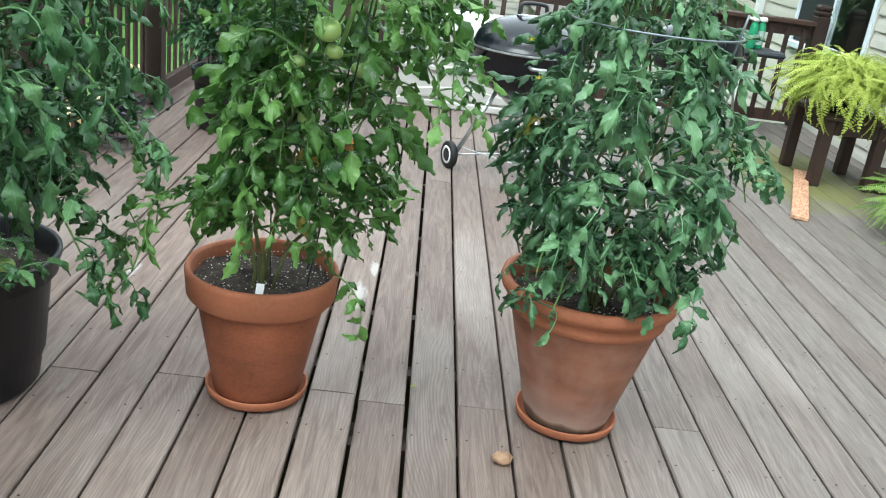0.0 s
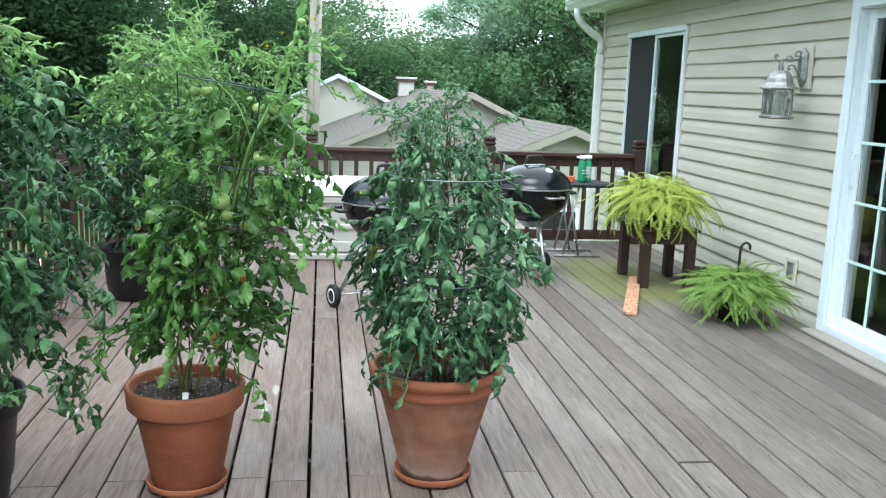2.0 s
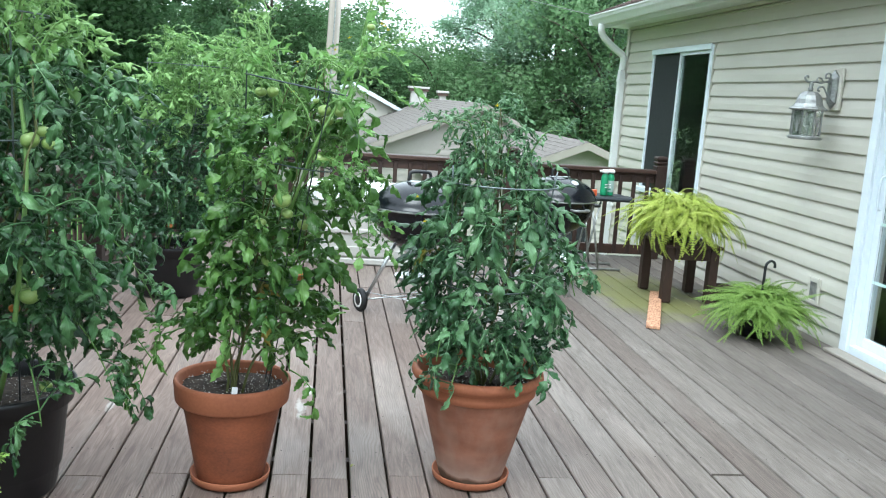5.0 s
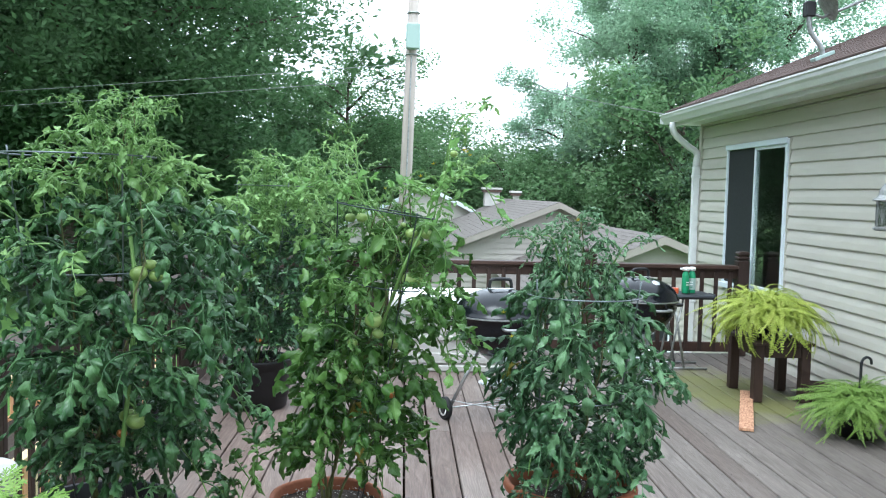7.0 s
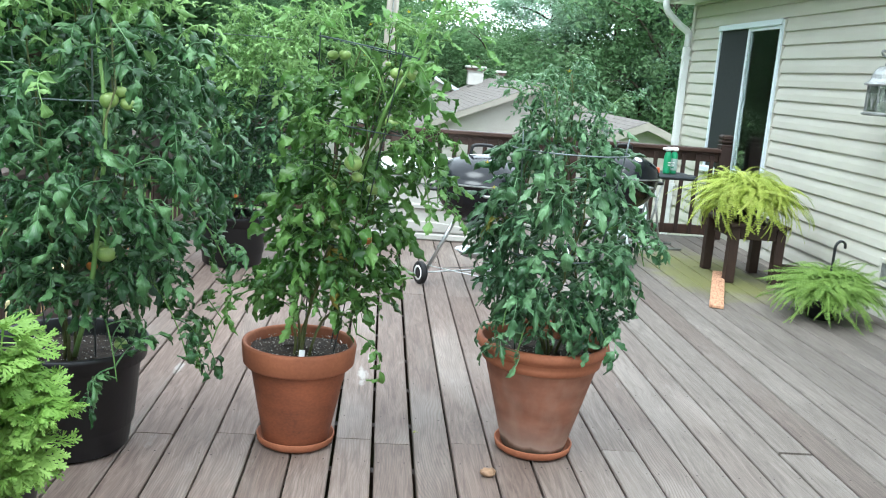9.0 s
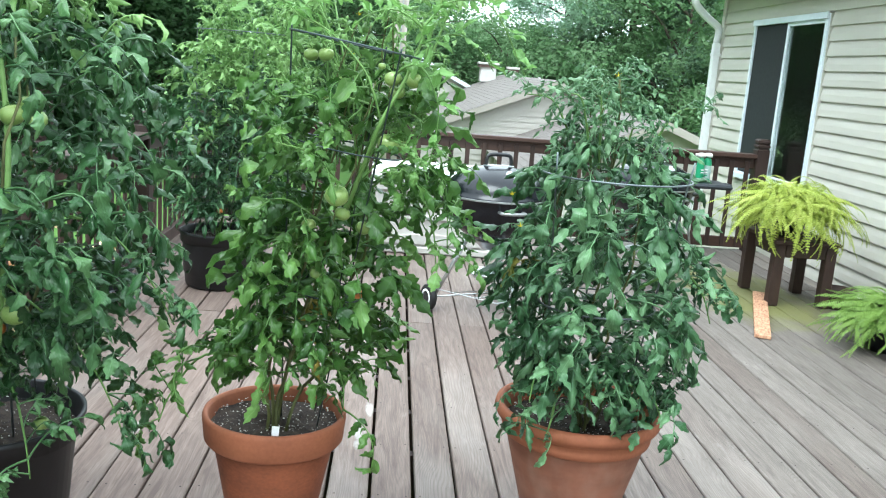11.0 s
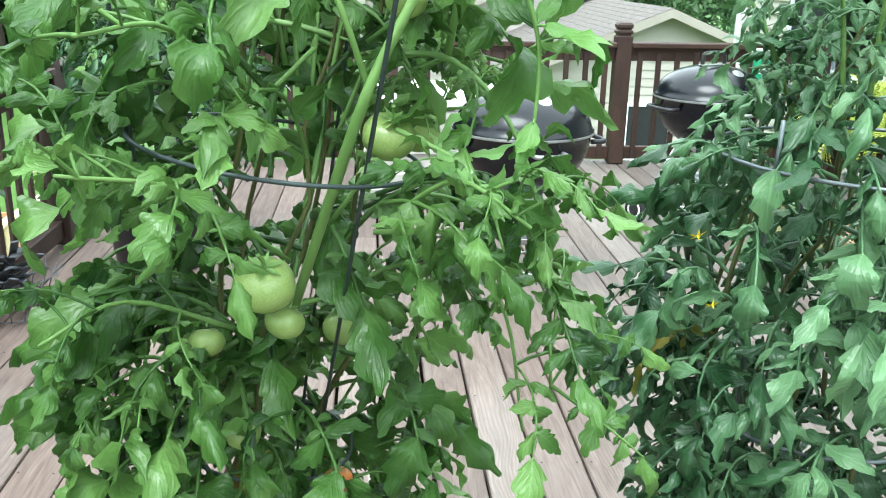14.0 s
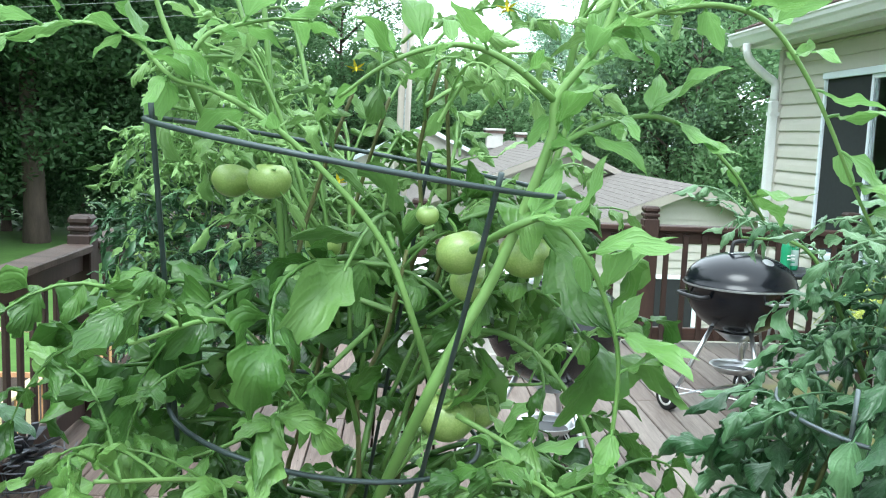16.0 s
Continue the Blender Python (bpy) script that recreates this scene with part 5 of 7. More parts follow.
for i, (x, y, z, d, red) in enumerate([
        (-0.163, 1.454, 1.395, 0.038, False), (-0.201, 1.490, 1.392, 0.036, False), (-0.004, 1.352, 1.352, 0.040, False), (0.044, 1.347, 1.352, 0.041, False),
        (0.008, 1.390, 1.322, 0.036, False), (-0.030, 1.360, 1.378, 0.018, False), (-0.12, 1.50, 1.335, 0.034, False), (-0.16, 1.54, 1.30, 0.034, False), (-0.006, 1.425, 1.201, 0.050, False), (0.022, 1.450, 1.201, 0.042, False),
        (-0.117, 1.378, 1.076, 0.056, False), (-0.103, 1.401, 1.031, 0.038, False), (-0.053, 1.499, 0.983, 0.043, False), (-0.185, 1.45, 0.99, 0.036, False),
        (0.118, 1.29, 1.598, 0.025, False), (-0.163, 1.50, 0.860, 0.040, False), (-0.059, 1.46, 0.823, 0.032, True), (-0.219, 1.55, 0.943, 0.036, False)]):
    add_tomato(plant_l, x, y, z, d, red, i)
for i, (x, y, z, d, red) in enumerate([(-0.830, 1.334, 1.213, 0.055, False), (-0.785, 1.357, 1.205, 0.044, False), (-0.80, 1.349, 1.24, 0.04, False), (-0.84, 1.349, 0.755, 0.062, False),
                                       (-0.875, 1.373, 0.765, 0.05, False), (-0.90, 1.401, 0.70, 0.034, True), (-0.835, 1.477, 0.43, 0.042, False)]):
    add_tomato(plant_b, x, y, z, d, red, i)
for i, (x, y, z, d, red) in enumerate([(-0.95, 4.345, 0.50, 0.035, True), (-1.1, 4.325, 0.9, 0.05, False)]):
    add_tomato(plant_k, x, y, z, d, red, i)


main_stem = smooth_path([(-1.00, 1.541, 0.36), (-0.90, 1.381, 0.62), (-0.855, 1.329, 0.90), (-0.84, 1.333, 1.15), (-0.88, 1.381, 1.42)], 6)
part("stem", tube(main_stem, [0.0095 - 0.004 * i / (len(main_stem) - 1) for i in range(len(main_stem))], 8), M_STEM, plant_b, "thick pale main stem", smooth=True)

# boughs of the light green plant that arch out over the cage
for bi, pts in enumerate(([(-0.92, 1.501, 0.78), (-0.80, 1.445, 0.72), (-0.70, 1.429, 0.62), (-0.64, 1.429, 0.50), (-0.61, 1.429, 0.40)],
                          [(-0.95, 1.477, 0.62), (-0.86, 1.381, 0.55), (-0.82, 1.341, 0.45), (-0.80, 1.317, 0.36)],
                          [(-0.80, 1.461, 0.98), (-0.66, 1.429, 0.95), (-0.56, 1.429, 0.84), (-0.50, 1.445, 0.72)])):
    branch(plant_b, pts, LEAVES_D, 300 + bi, 0.004, 0.0018, 0.05, (0.12, 0.18), 0.25)
for bi, pts in enumerate(([(-0.20, 1.57, 0.64), (-0.12, 1.54, 0.62), (-0.085, 1.52, 0.56), (-0.08, 1.51, 0.49)],
                          [(-0.30, 1.581, 0.60), (-0.44, 1.525, 0.62), (-0.52, 1.509, 0.52), (-0.55, 1.501, 0.44)])):
    branch(plant_l, pts, LEAVES_L, 320 + bi, 0.004, 0.0018, 0.05, (0.12, 0.18), 0.25)
for bi, pts in enumerate(([(0.70, 1.640, 0.84), (0.79, 1.60, 0.90), (0.85, 1.58, 0.85), (0.88, 1.57, 0.77)],
                          [(0.50, 1.621, 0.62), (0.45, 1.573, 0.66), (0.42, 1.549, 0.60), (0.41, 1.541, 0.53)],
                          [(0.68, 1.62, 0.57), (0.74, 1.59, 0.56), (0.77, 1.57, 0.52), (0.785, 1.56, 0.47)],
                          [(0.50, 1.637, 0.52), (0.48, 1.565, 0.48), (0.46, 1.541, 0.42)])):
    branch(plant_r, pts, LEAVES_R, 340 + bi, 0.004, 0.0018, 0.045, (0.12, 0.18), 0.25)
for bi, pts in enumerate(([(-0.03, 1.44, 1.27), (0.05, 1.42, 1.27), (0.11, 1.40, 1.20), (0.14, 1.39, 1.08), (0.15, 1.39, 0.96)],
                          [(-0.02, 1.46, 1.10), (0.06, 1.44, 1.10), (0.11, 1.43, 1.02), (0.13, 1.42, 0.90)])):
    branch(plant_l, pts, LEAVES_L, 360 + bi, 0.0030, 0.0016, 0.045, (0.09, 0.15), 0.3)
for bi, pts in enumerate(([(-0.10, 1.43, 1.08), (-0.17, 1.34, 1.17), (-0.25, 1.27, 1.20)], [(0.0, 1.42, 1.13), (0.05, 1.34, 1.18), (0.10, 1.27, 1.16)],
                          [(-0.13, 1.42, 1.22), (-0.17, 1.32, 1.30), (-0.22, 1.25, 1.30)],
                          [(-0.16, 1.46, 1.00), (-0.24, 1.38, 1.06), (-0.30, 1.33, 1.04)])):
    branch(plant_l, pts, LEAVES_L, 380 + bi, 0.0028, 0.0015, 0.04, (0.075, 0.125), 0.25)
# leafy side shoots in the crown of the light green plant
crown_rnd = random.Random(77)
for bi in range(12):
    a = -0.55 + bi * 1.32 * math.pi / 11
    reach, rise = crown_rnd.uniform(0.13, 0.22), crown_rnd.uniform(0.10, 0.26)
    foot = Vector((-0.09, 1.50, 1.10 + 0.022 * bi))
    way = Vector((math.cos(a), 0.65 * math.sin(a), 0))
    branch(plant_l, [foot + way * 0.03, foot + way * reach * 0.6 + Vector((0, 0, rise * 0.7)), foot + way * reach + Vector((0, 0, rise * 0.85))], LEAVES_Y, 400 + bi, 0.0026, 0.0014, 0.042, (0.07, 0.12), 0.3)
BOUGHS = [
    ([(-0.10, 1.461, 1.02), (-0.037, 1.333, 1.22), (-0.013, 1.317, 1.28), (0.021, 1.317, 1.347), (0.053, 1.317, 1.436), (0.056, 1.317, 1.467), (0.084, 1.317, 1.507), (0.10, 1.317, 1.56), (0.107, 1.317, 1.62)], 0.0065, 0.003, 0.45),
    ([(0.087, 1.317, 1.514), (0.112, 1.301, 1.525), (0.15, 1.301, 1.533), (0.181, 1.301, 1.53), (0.203, 1.301, 1.517), (0.226, 1.301, 1.488), (0.246, 1.301, 1.454), (0.265, 1.301, 1.416), (0.285, 1.301, 1.381)], 0.0032, 0.0016, 0.08),
    ([(0.055, 1.317, 1.432), (0.083, 1.333, 1.446), (0.112, 1.333, 1.456), (0.137, 1.333, 1.457), (0.164, 1.333, 1.445), (0.193, 1.333, 1.419), (0.218, 1.333, 1.385)], 0.0032, 0.0016, 0.15),
    ([(-0.02, 1.365, 1.24), (-0.042, 1.341, 1.31), (-0.064, 1.341, 1.36), (-0.101, 1.341, 1.403), (-0.146, 1.341, 1.442), (-0.187, 1.341, 1.464), (-0.216, 1.341, 1.472), (-0.24, 1.341, 1.496), (-0.262, 1.341, 1.506), (-0.293, 1.341, 1.507), (-0.323, 1.341, 1.499), (-0.385, 1.341, 1.485)], 0.0036, 0.0014, 0.35),
    ([(-0.20, 1.381, 1.44), (-0.215, 1.357, 1.486), (-0.23, 1.357, 1.524), (-0.239, 1.357, 1.56), (-0.246, 1.357, 1.62)], 0.0035, 0.0016, 0.3),
    ([(0.055, 1.317, 1.465), (0.023, 1.301, 1.487), (-0.007, 1.301, 1.499), (-0.036, 1.301, 1.496), (-0.066, 1.301, 1.483), (-0.095, 1.301, 1.461)], 0.0035, 0.0016, 0.15),
    ([(0.0, 1.301, 1.36), (0.023, 1.269, 1.38), (0.047, 1.269, 1.387), (0.069, 1.269, 1.368), (0.087, 1.269, 1.335), (0.099, 1.269, 1.293), (0.098, 1.269, 1.242), (0.091, 1.269, 1.20)], 0.0038, 0.0016, 0.2),
    ([(-0.22, 1.373, 1.47), (-0.203, 1.381, 1.504), (-0.18, 1.381, 1.514), (-0.152, 1.381, 1.52), (-0.124, 1.381, 1.521)], 0.003, 0.0015, 0.2),
    ([(-0.07, 1.413, 1.28), (-0.126, 1.397, 1.227), (-0.166, 1.381, 1.196), (-0.205, 1.373, 1.18), (-0.25, 1.365, 1.17)], 0.0032, 0.0016, 0.2),
    ([(0.0, 1.381, 1.215), (0.05, 1.349, 1.195), (0.075, 1.341, 1.165), (0.09, 1.333, 1.12)], 0.0032, 0.0016, 0.2),
]
for bi, (pts, r0, r1, st) in enumerate(BOUGHS):
    branch(plant_l, pts, LEAVES_TIP, 200 + bi, r0 * 0.8, r1 * 0.75, 0.026, (0.030, 0.062), st)
for x, y, z in ((0.02, 1.333, 1.53), (-0.09, 1.421, 1.49), (-0.10, 1.397, 1.40), (0.06, 1.381, 1.57), (0.158, 1.301, 1.606), (0.168, 1.305, 1.596), (0.150, 1.309, 1.612)):
    f = part("flower", FLOWER, None, plant_l, "small yellow flower")
    f.matrix_local = pose(x, y, z, 150, 20, 40) @ Matrix.Diagonal((0.009, 0.009, 0.009, 1))
for x, y, z in ((0.33, 1.461, 1.02), (0.30, 1.445, 1.10), (0.55, 1.541, 1.40)):
    f = part("flower", FLOWER, None, plant_r, "small yellow flower")
    f.matrix_local = pose(x, y, z, 140, 30, 40) @ Matrix.Diagonal((0.010, 0.010, 0.010, 1))


# ---- kettle grills ----
def kettle_grill(label, at, turn, angles):
    g = thing("kettle_grill", label, "charcoal grill", "kettle grills", "", (*at, 0), turn)
    R = 0.285
    bowl = [(0, 0.435)] + [(R * math.sin(a) * 1.0, 0.70 - 0.265 * math.cos(a)) for a in [math.pi / 2 * i / 9 for i in range(1, 10)]]
    bowl += [(R + 0.006, 0.702), (R - 0.004, 0.704), (R - 0.01, 0.69)]
    part("bowl", lathe(bowl, 48), M_ENAMEL, g, smooth=True)
    lid = [(R - 0.002, 0.700), (R + 0.010, 0.702), (R + 0.012, 0.716), (R + 0.004, 0.722)]
    lid += [(R * math.cos(a), 0.722 + 0.155 * math.sin(a)) for a in [math.pi / 2 * i / 10 for i in range(1, 10)]] + [(0, 0.877)]
    part("lid", lathe(lid, 48), M_ENAMEL, g, "glossy black enamel lid", smooth=True)
    part("lid_trim", lathe([(R + 0.0125, 0.702), (R + 0.0145, 0.707), (R + 0.0125, 0.713)], 48), M_PEWTER, g, smooth=True)
    h = part("lid_handle", tube(smooth_path([(-0.075, 0, 0.868), (-0.07, 0, 0.915), (-0.05, 0, 0.935), (0.05, 0, 0.935), (0.07, 0, 0.915), (0.075, 0, 0.868)], 4), 0.011, 8), M_BLACKPLASTIC, g, smooth=True)
    part("heat_shield", box(-0.085, 0.085, -0.02, 0.02, 0.872, 0.878, 0.002), M_CHROME, h)
    part("lid_vent", lathe([(0, 0.0), (0.032, 0.0), (0.030, 0.006), (0, 0.007)], 20, m=pose(0.02, -0.17, 0.842, 30, 0, 0)), M_CHROME, g)
    for s in (1, -1):
        part("side_handle", tube(smooth_path([(s * (R - 0.01), -0.09, 0.66), (s * (R + 0.055), -0.08, 0.66), (s * (R + 0.055), 0.08, 0.66), (s * (R - 0.01), 0.09, 0.66)], 4), 0.011, 8), M_BLACKPLASTIC, g, smooth=True)
    part("side_handle_bar", tube(smooth_path([(-0.065, -R + 0.02, 0.655), (-0.058, -R - 0.045, 0.655), (0.058, -R - 0.045, 0.655), (0.065, -R + 0.02, 0.655)], 4), 0.009, 8), M_PEWTER, g, smooth=True)
    feet = []
    for k, (a, wheel) in enumerate(zip(angles, (True, True, False))):
        ar = radians(a - turn)
        top = Vector((0.13 * math.cos(ar), 0.13 * math.sin(ar), 0.47))
        end = Vector((0.315 * math.cos(ar), 0.315 * math.sin(ar), 0.075 if wheel else 0.004))
        feet.append(end)
        part("leg", tube([top, end], 0.0125, 10), M_CHROME, g, "aluminium leg", smooth=True)
    a, b = feet[0], feet[1]
    d = (b - a).normalized()
    part("axle", tube([a - d * 0.03, b + d * 0.03], 0.005, 6), M_CHROME, g, smooth=True)
    yaw = math.degrees(math.atan2(d.y, d.x))
    for p, s in ((a, -1), (b, 1)):
        c = p + d * s * 0.035
        m = Matrix.Translation(c) @ Matrix.Rotation(radians(yaw), 4, "Z") @ Matrix.Rotation(radians(90), 4, "Y")
        w = part("wheel", lathe([(0.050, -0.018), (0.068, -0.019), (0.075, -0.012), (0.075, 0.012), (0.068, 0.019), (0.050, 0.018)], 32, m=m), M_RUBBER, g, "black rubber wheel", smooth=True)
        part("white_ring", lathe([(0.038, -0.0195), (0.049, -0.0195), (0.049, 0.0195), (0.038, 0.0195)], 32, m=m), M_WHITEPL, w, smooth=True)
        part("hub", lathe([(0, -0.021), (0.02, -0.021), (0.037, -0.016), (0.037, 0.016), (0.02, 0.021), (0, 0.021)], 24, m=m), M_BLACKPLASTIC, w)
    # ash catcher below the bowl and a lower wire rack
    part("ash_vent", lathe([(0, 0.40), (0.055, 0.40), (0.085, 0.425), (0.12, 0.452)], 32), M_CHROME, g, "perforated aluminium collar", smooth=True)
    part("ash_pan", lathe([(0, 0.225), (0.085, 0.225), (0.108, 0.25), (0.128, 0.262), (0.126, 0.265), (0.106, 0.255), (0.083, 0.231), (0, 0.231)], 40), M_CHROME, g, "round aluminium ash pan", smooth=True)
    part("ash", lathe([(0, 0.234), (0.088, 0.235)], 32), M_BLACKPLASTIC, g, "sooty dark ash layer")
    c = feet[2]
    for t in (0.25, 0.5, 0.75):
        p = a.lerp(c, t)
        q = b.lerp(c, t)
        part("rack_wire", tube([(p.x, p.y, 0.13), (q.x, q.y, 0.13)], 0.003, 5), M_CHROME, g)
    part("rack_wire", tube([(a.x, a.y, 0.125), (c.x * 0.9, c.y * 0.9, 0.125)], 0.003, 5), M_CHROME, g)
    part("rack_wire", tube([(b.x, b.y, 0.125), (c.x * 0.9, c.y * 0.9, 0.125)], 0.003, 5), M_CHROME, g)
    return g


kettle_grill("black kettle grill with a pale ash pan", (0.600, 4.255), 12, (164, 68, -62))
kettle_grill("black kettle grill beside the folding table", (1.785, 5.285), 20, (174, 60, -78))


# ---- resin deck box ----
def deck_box():
    d = thing("deck_storage_box", "grey-beige moulded resin deck box with an off-white lid", "storage box", "", "", (0.33, 6.181, 0.003))
    w, dp = 0.44, 0.31
    bm = bmesh.new()
    add_box(bm, -w, w, -dp, dp, 0.0, 0.52, 0.012)
    part("body", bm, M_RESIN, d)
    for z0, z1, o in ((0.0, 0.055, 0.022), (0.255, 0.30, 0.018), (0.465, 0.525, 0.022)):
        part("moulded_band", box(-w - o, w + o, -dp - o, dp + o, z0 + 0.001, z1, 0.010), M_RESIN, d)
    bm = bmesh.new()
    k = 14
    rows = []
    for i in range(k + 1):
        t = i / k
        y = -dp - 0.02 + (2 * dp + 0.04) * t
        z = 0.60 + 0.055 * math.sin(math.pi * t) ** 0.6
        rows.append((y, z))
    prof = [(-dp - 0.03, 0.53), (-dp - 0.03, 0.60)] + rows + [(dp + 0.03, 0.60), (dp + 0.03, 0.53)]
    a = [bm.verts.new((-w - 0.03, y, z)) for y, z in prof]
    b = [bm.verts.new((w + 0.03, y, z)) for y, z in prof]
    n = len(prof)
    for i in range(n):
        bm.faces.new((a[i], a[(i + 1) % n], b[(i + 1) % n], b[i]))
    bm.faces.new(a[::-1])
    bm.faces.new(b)
    part("lid", bm, M_RESIN_LID, d, "off-white domed lid")
    # bowed skirt panel low on the front
    bm = bmesh.new()
    for i in range(17):
        x = -w + 0.03 + (2 * w - 0.06) * i / 16
        bow = 0.045 * math.sin(math.pi * i / 16)
        bm.verts.new((x, -dp - 0.018, 0.075 + 0.0))
        bm.verts.new((x, -dp - 0.018, 0.105 + bow))
        bm.verts.new((x, -dp + 0.006, 0.115 + bow))
    bm.verts.ensure_lookup_table()
    for i in range(16):
        a0, b0 = i * 3, (i + 1) * 3
        bm.faces.new((bm.verts[a0], bm.verts[b0], bm.verts[b0 + 1], bm.verts[a0 + 1]))
        bm.faces.new((bm.verts[a0 + 1], bm.verts[b0 + 1], bm.verts[b0 + 2], bm.verts[a0 + 2]))
    part("skirt_panel", bm, M_RESIN, d)


deck_box()


# ---- fern stand and ferns ----
def frond_mesh(name, seed, material, pairs, width, start, fall, speed):
    """A fern frond of length 1 that leaves at the start angle and falls towards the fall angle (degrees), with many short leaflets."""
    rnd = random.Random(seed)
    V, F = [], []
    pts = [Vector((0, 0, 0))]
    k = 10
    sway = rnd.uniform(-0.5, 0.5)
    for i in range(k):
        u = (i + 0.5) / k
        a = radians(start + (fall - start) * (u ** speed))
        h = sway * u
        pts.append(pts[-1] + Vector((math.cos(a) * math.cos(h), math.cos(a) * math.sin(h), math.sin(a))) / k)

    def rib(u):
        q = min(k - 0.001, max(0.0, u * k))
        return pts[int(q)].lerp(pts[int(q) + 1], q - int(q))

    for i in range(pairs):
        u = 0.10 + 0.89 * (i + 0.5) / pairs
        p = rib(u)
        t = (rib(u + 0.02) - rib(u - 0.02)).normalized()
        s = Vector((math.sin(-sway * u), math.cos(sway * u), 0))
        s = (s - t * s.dot(t)).normalized()
        nrm = t.cross(s)
        w = width * min(1.0, (u * 5) ** 0.7) * (1.0 - 0.75 * u ** 2.5) * rnd.uniform(0.7, 1.15)
        th = 0.44 / pairs
        for sg in (1, -1):
            dn, fw = rnd.uniform(-0.35, 0.15), rnd.uniform(0.0, 0.3)
            tip = p + s * sg * w + t * w * fw + nrm * w * dn
            mid = p + s * sg * w * 0.5 + t * w * fw * 0.3 + nrm * w * 0.08
            j = len(V)
            V += [p - t * th * 0.4, p + t * th * 0.4, mid + t * th * 0.6, mid - t * th * 0.6, tip + t * th * 0.2, tip - t * th * 0.2]
            F += [(j, j + 1, j + 2, j + 3), (j + 3, j + 2, j + 4, j + 5)]
    tv, tf = tube_arrays(pts, [0.006 - 0.004 * i / k for i in range(k + 1)], 3)
    j = len(V)
    V += tv
    F += [tuple(i + j for i in f) for f in tf]
    return mesh_np(name, [tuple(v) for v in V], F, material)


def fern(label, at, n, more, seed, material, size, start, fall, width, spread, speed):
    """A mop of fronds: the steep ones in the middle are shorter."""
    f = thing("fern", label, "fern", "potted ferns", "", at)
    rnd = random.Random(seed)
    kinds = 18
    meshes = [frond_mesh("frond", seed * 10 + i, material, rnd.randint(26, 34), rnd.uniform(*width), start[0] + (start[1] - start[0]) * i / (kinds - 1), rnd.uniform(*fall), speed) for i in range(kinds)]
    V, F, count = [], [], 0
    for i in range(n + more):
        a = rnd.uniform(0, 6.283)
        k = rnd.randrange(kinds)
        steep = k / (kinds - 1)
        q = (1.0 - 0.75 * steep) * rnd.uniform(0.3, 1.2)
        s = (size[0] + (size[1] - size[0]) * rnd.random() ** 1.3) * (1.0 - 0.18 * steep)
        m = leaf_matrix(Vector((spread * math.cos(a) * q, spread * math.sin(a) * q, rnd.uniform(-0.03, 0.03))), a + rnd.uniform(-0.7, 0.7), rnd.uniform(-0.4, 0.4), s, rnd.uniform(-1.0, 1.0))
        if i < n:
            part("frond", meshes[k], None, f).matrix_local = m
            continue
        me = meshes[k]
        co = np.empty(len(me.vertices) * 3, dtype=np.float32)
        me.vertices.foreach_get("co", co)
        ix = np.empty(len(me.loops), dtype=np.int32)
        me.loops.foreach_get("vertex_index", ix)
        mm = np.array(m)
        V.append(co.reshape(-1, 3) @ mm[:3, :3].T + mm[:3, 3])
        F.append(ix.reshape(-1, 4) + count)
        count += len(V[-1])
    part("fronds", mesh_np("fronds", np.concatenate(V), np.concatenate(F), material), None, f, kind="stuff")
    return f


def fern_stand():
    s = thing("plant_stand", "dark brown wooden stand with square legs", "plant stand", "", "", (2.840, 5.15, 0.003))
    for x, y in ((-0.25, 0.27), (-0.25, -0.20), (0.10, 0.20), (0.10, -0.20)):
        part("leg", box(x - 0.035, x + 0.035, y - 0.035, y + 0.035, 0.0, 0.42, 0.004), M_STAND, s)
    for y in (-0.22, 0.22):
        part("apron", box(-0.21, 0.06, y - 0.012, y + 0.012, 0.33, 0.42, 0.003), M_STAND, s)
    for x in (-0.25, 0.10):
        part("apron", box(x - 0.012, x + 0.012, -0.16, 0.16, 0.33, 0.42, 0.003), M_STAND, s)
    for i in range(4):
        y = -0.26 + 0.145 * i
        part("top_slat", box(-0.30, 0.15, y, y + 0.137, 0.422, 0.445, 0.003), M_STAND, s)


fern_stand()
pot_f = lathe_pot("hanging_pot", "dark plastic fern pot on the wooden stand", "flower pot", (2.70, 5.125, 0.449), [(0, 0), (0.09, 0), (0.135, 0.14), (0.142, 0.15), (0.135, 0.152), (0.125, 0.13)], M_BLACKPOT, soil=0.125, soil_r=0.124)
fern("arching yellow-green fern spilling from a pot", (2.70, 5.117, 0.64), 290, 560, 3, M_FERN_Y, (0.20, 0.56), (15, 155), (-118, -50), (0.034, 0.058), 0.15, 0.74)
pot_g = lathe_pot("hanging_pot", "dark hanging basket set down on the deck", "flower pot", (2.86, 4.037, 0.003), [(0, 0), (0.09, 0), (0.13, 0.12), (0.137, 0.13), (0.13, 0.132), (0.12, 0.11)], M_BLACKPOT, soil=0.105, soil_r=0.12)
part("hook", tube(smooth_path([(0.02, 0, 0.14), (0.02, 0, 0.42), (0.02, 0, 0.46), (0.03, 0, 0.49), (0.055, 0, 0.505), (0.08, 0, 0.49), (0.085, 0, 0.46)], 4), 0.009, 6), M_BLACKPLASTIC, pot_g, "black plastic hanging hook", smooth=True)
fern("spreading mid-green fern in a hanging basket", (2.87, 4.01, 0.20), 290, 640, 5, M_FERN_G, (0.17, 0.38), (10, 155), (-118, -30), (0.046, 0.076), 0.15, 0.74)
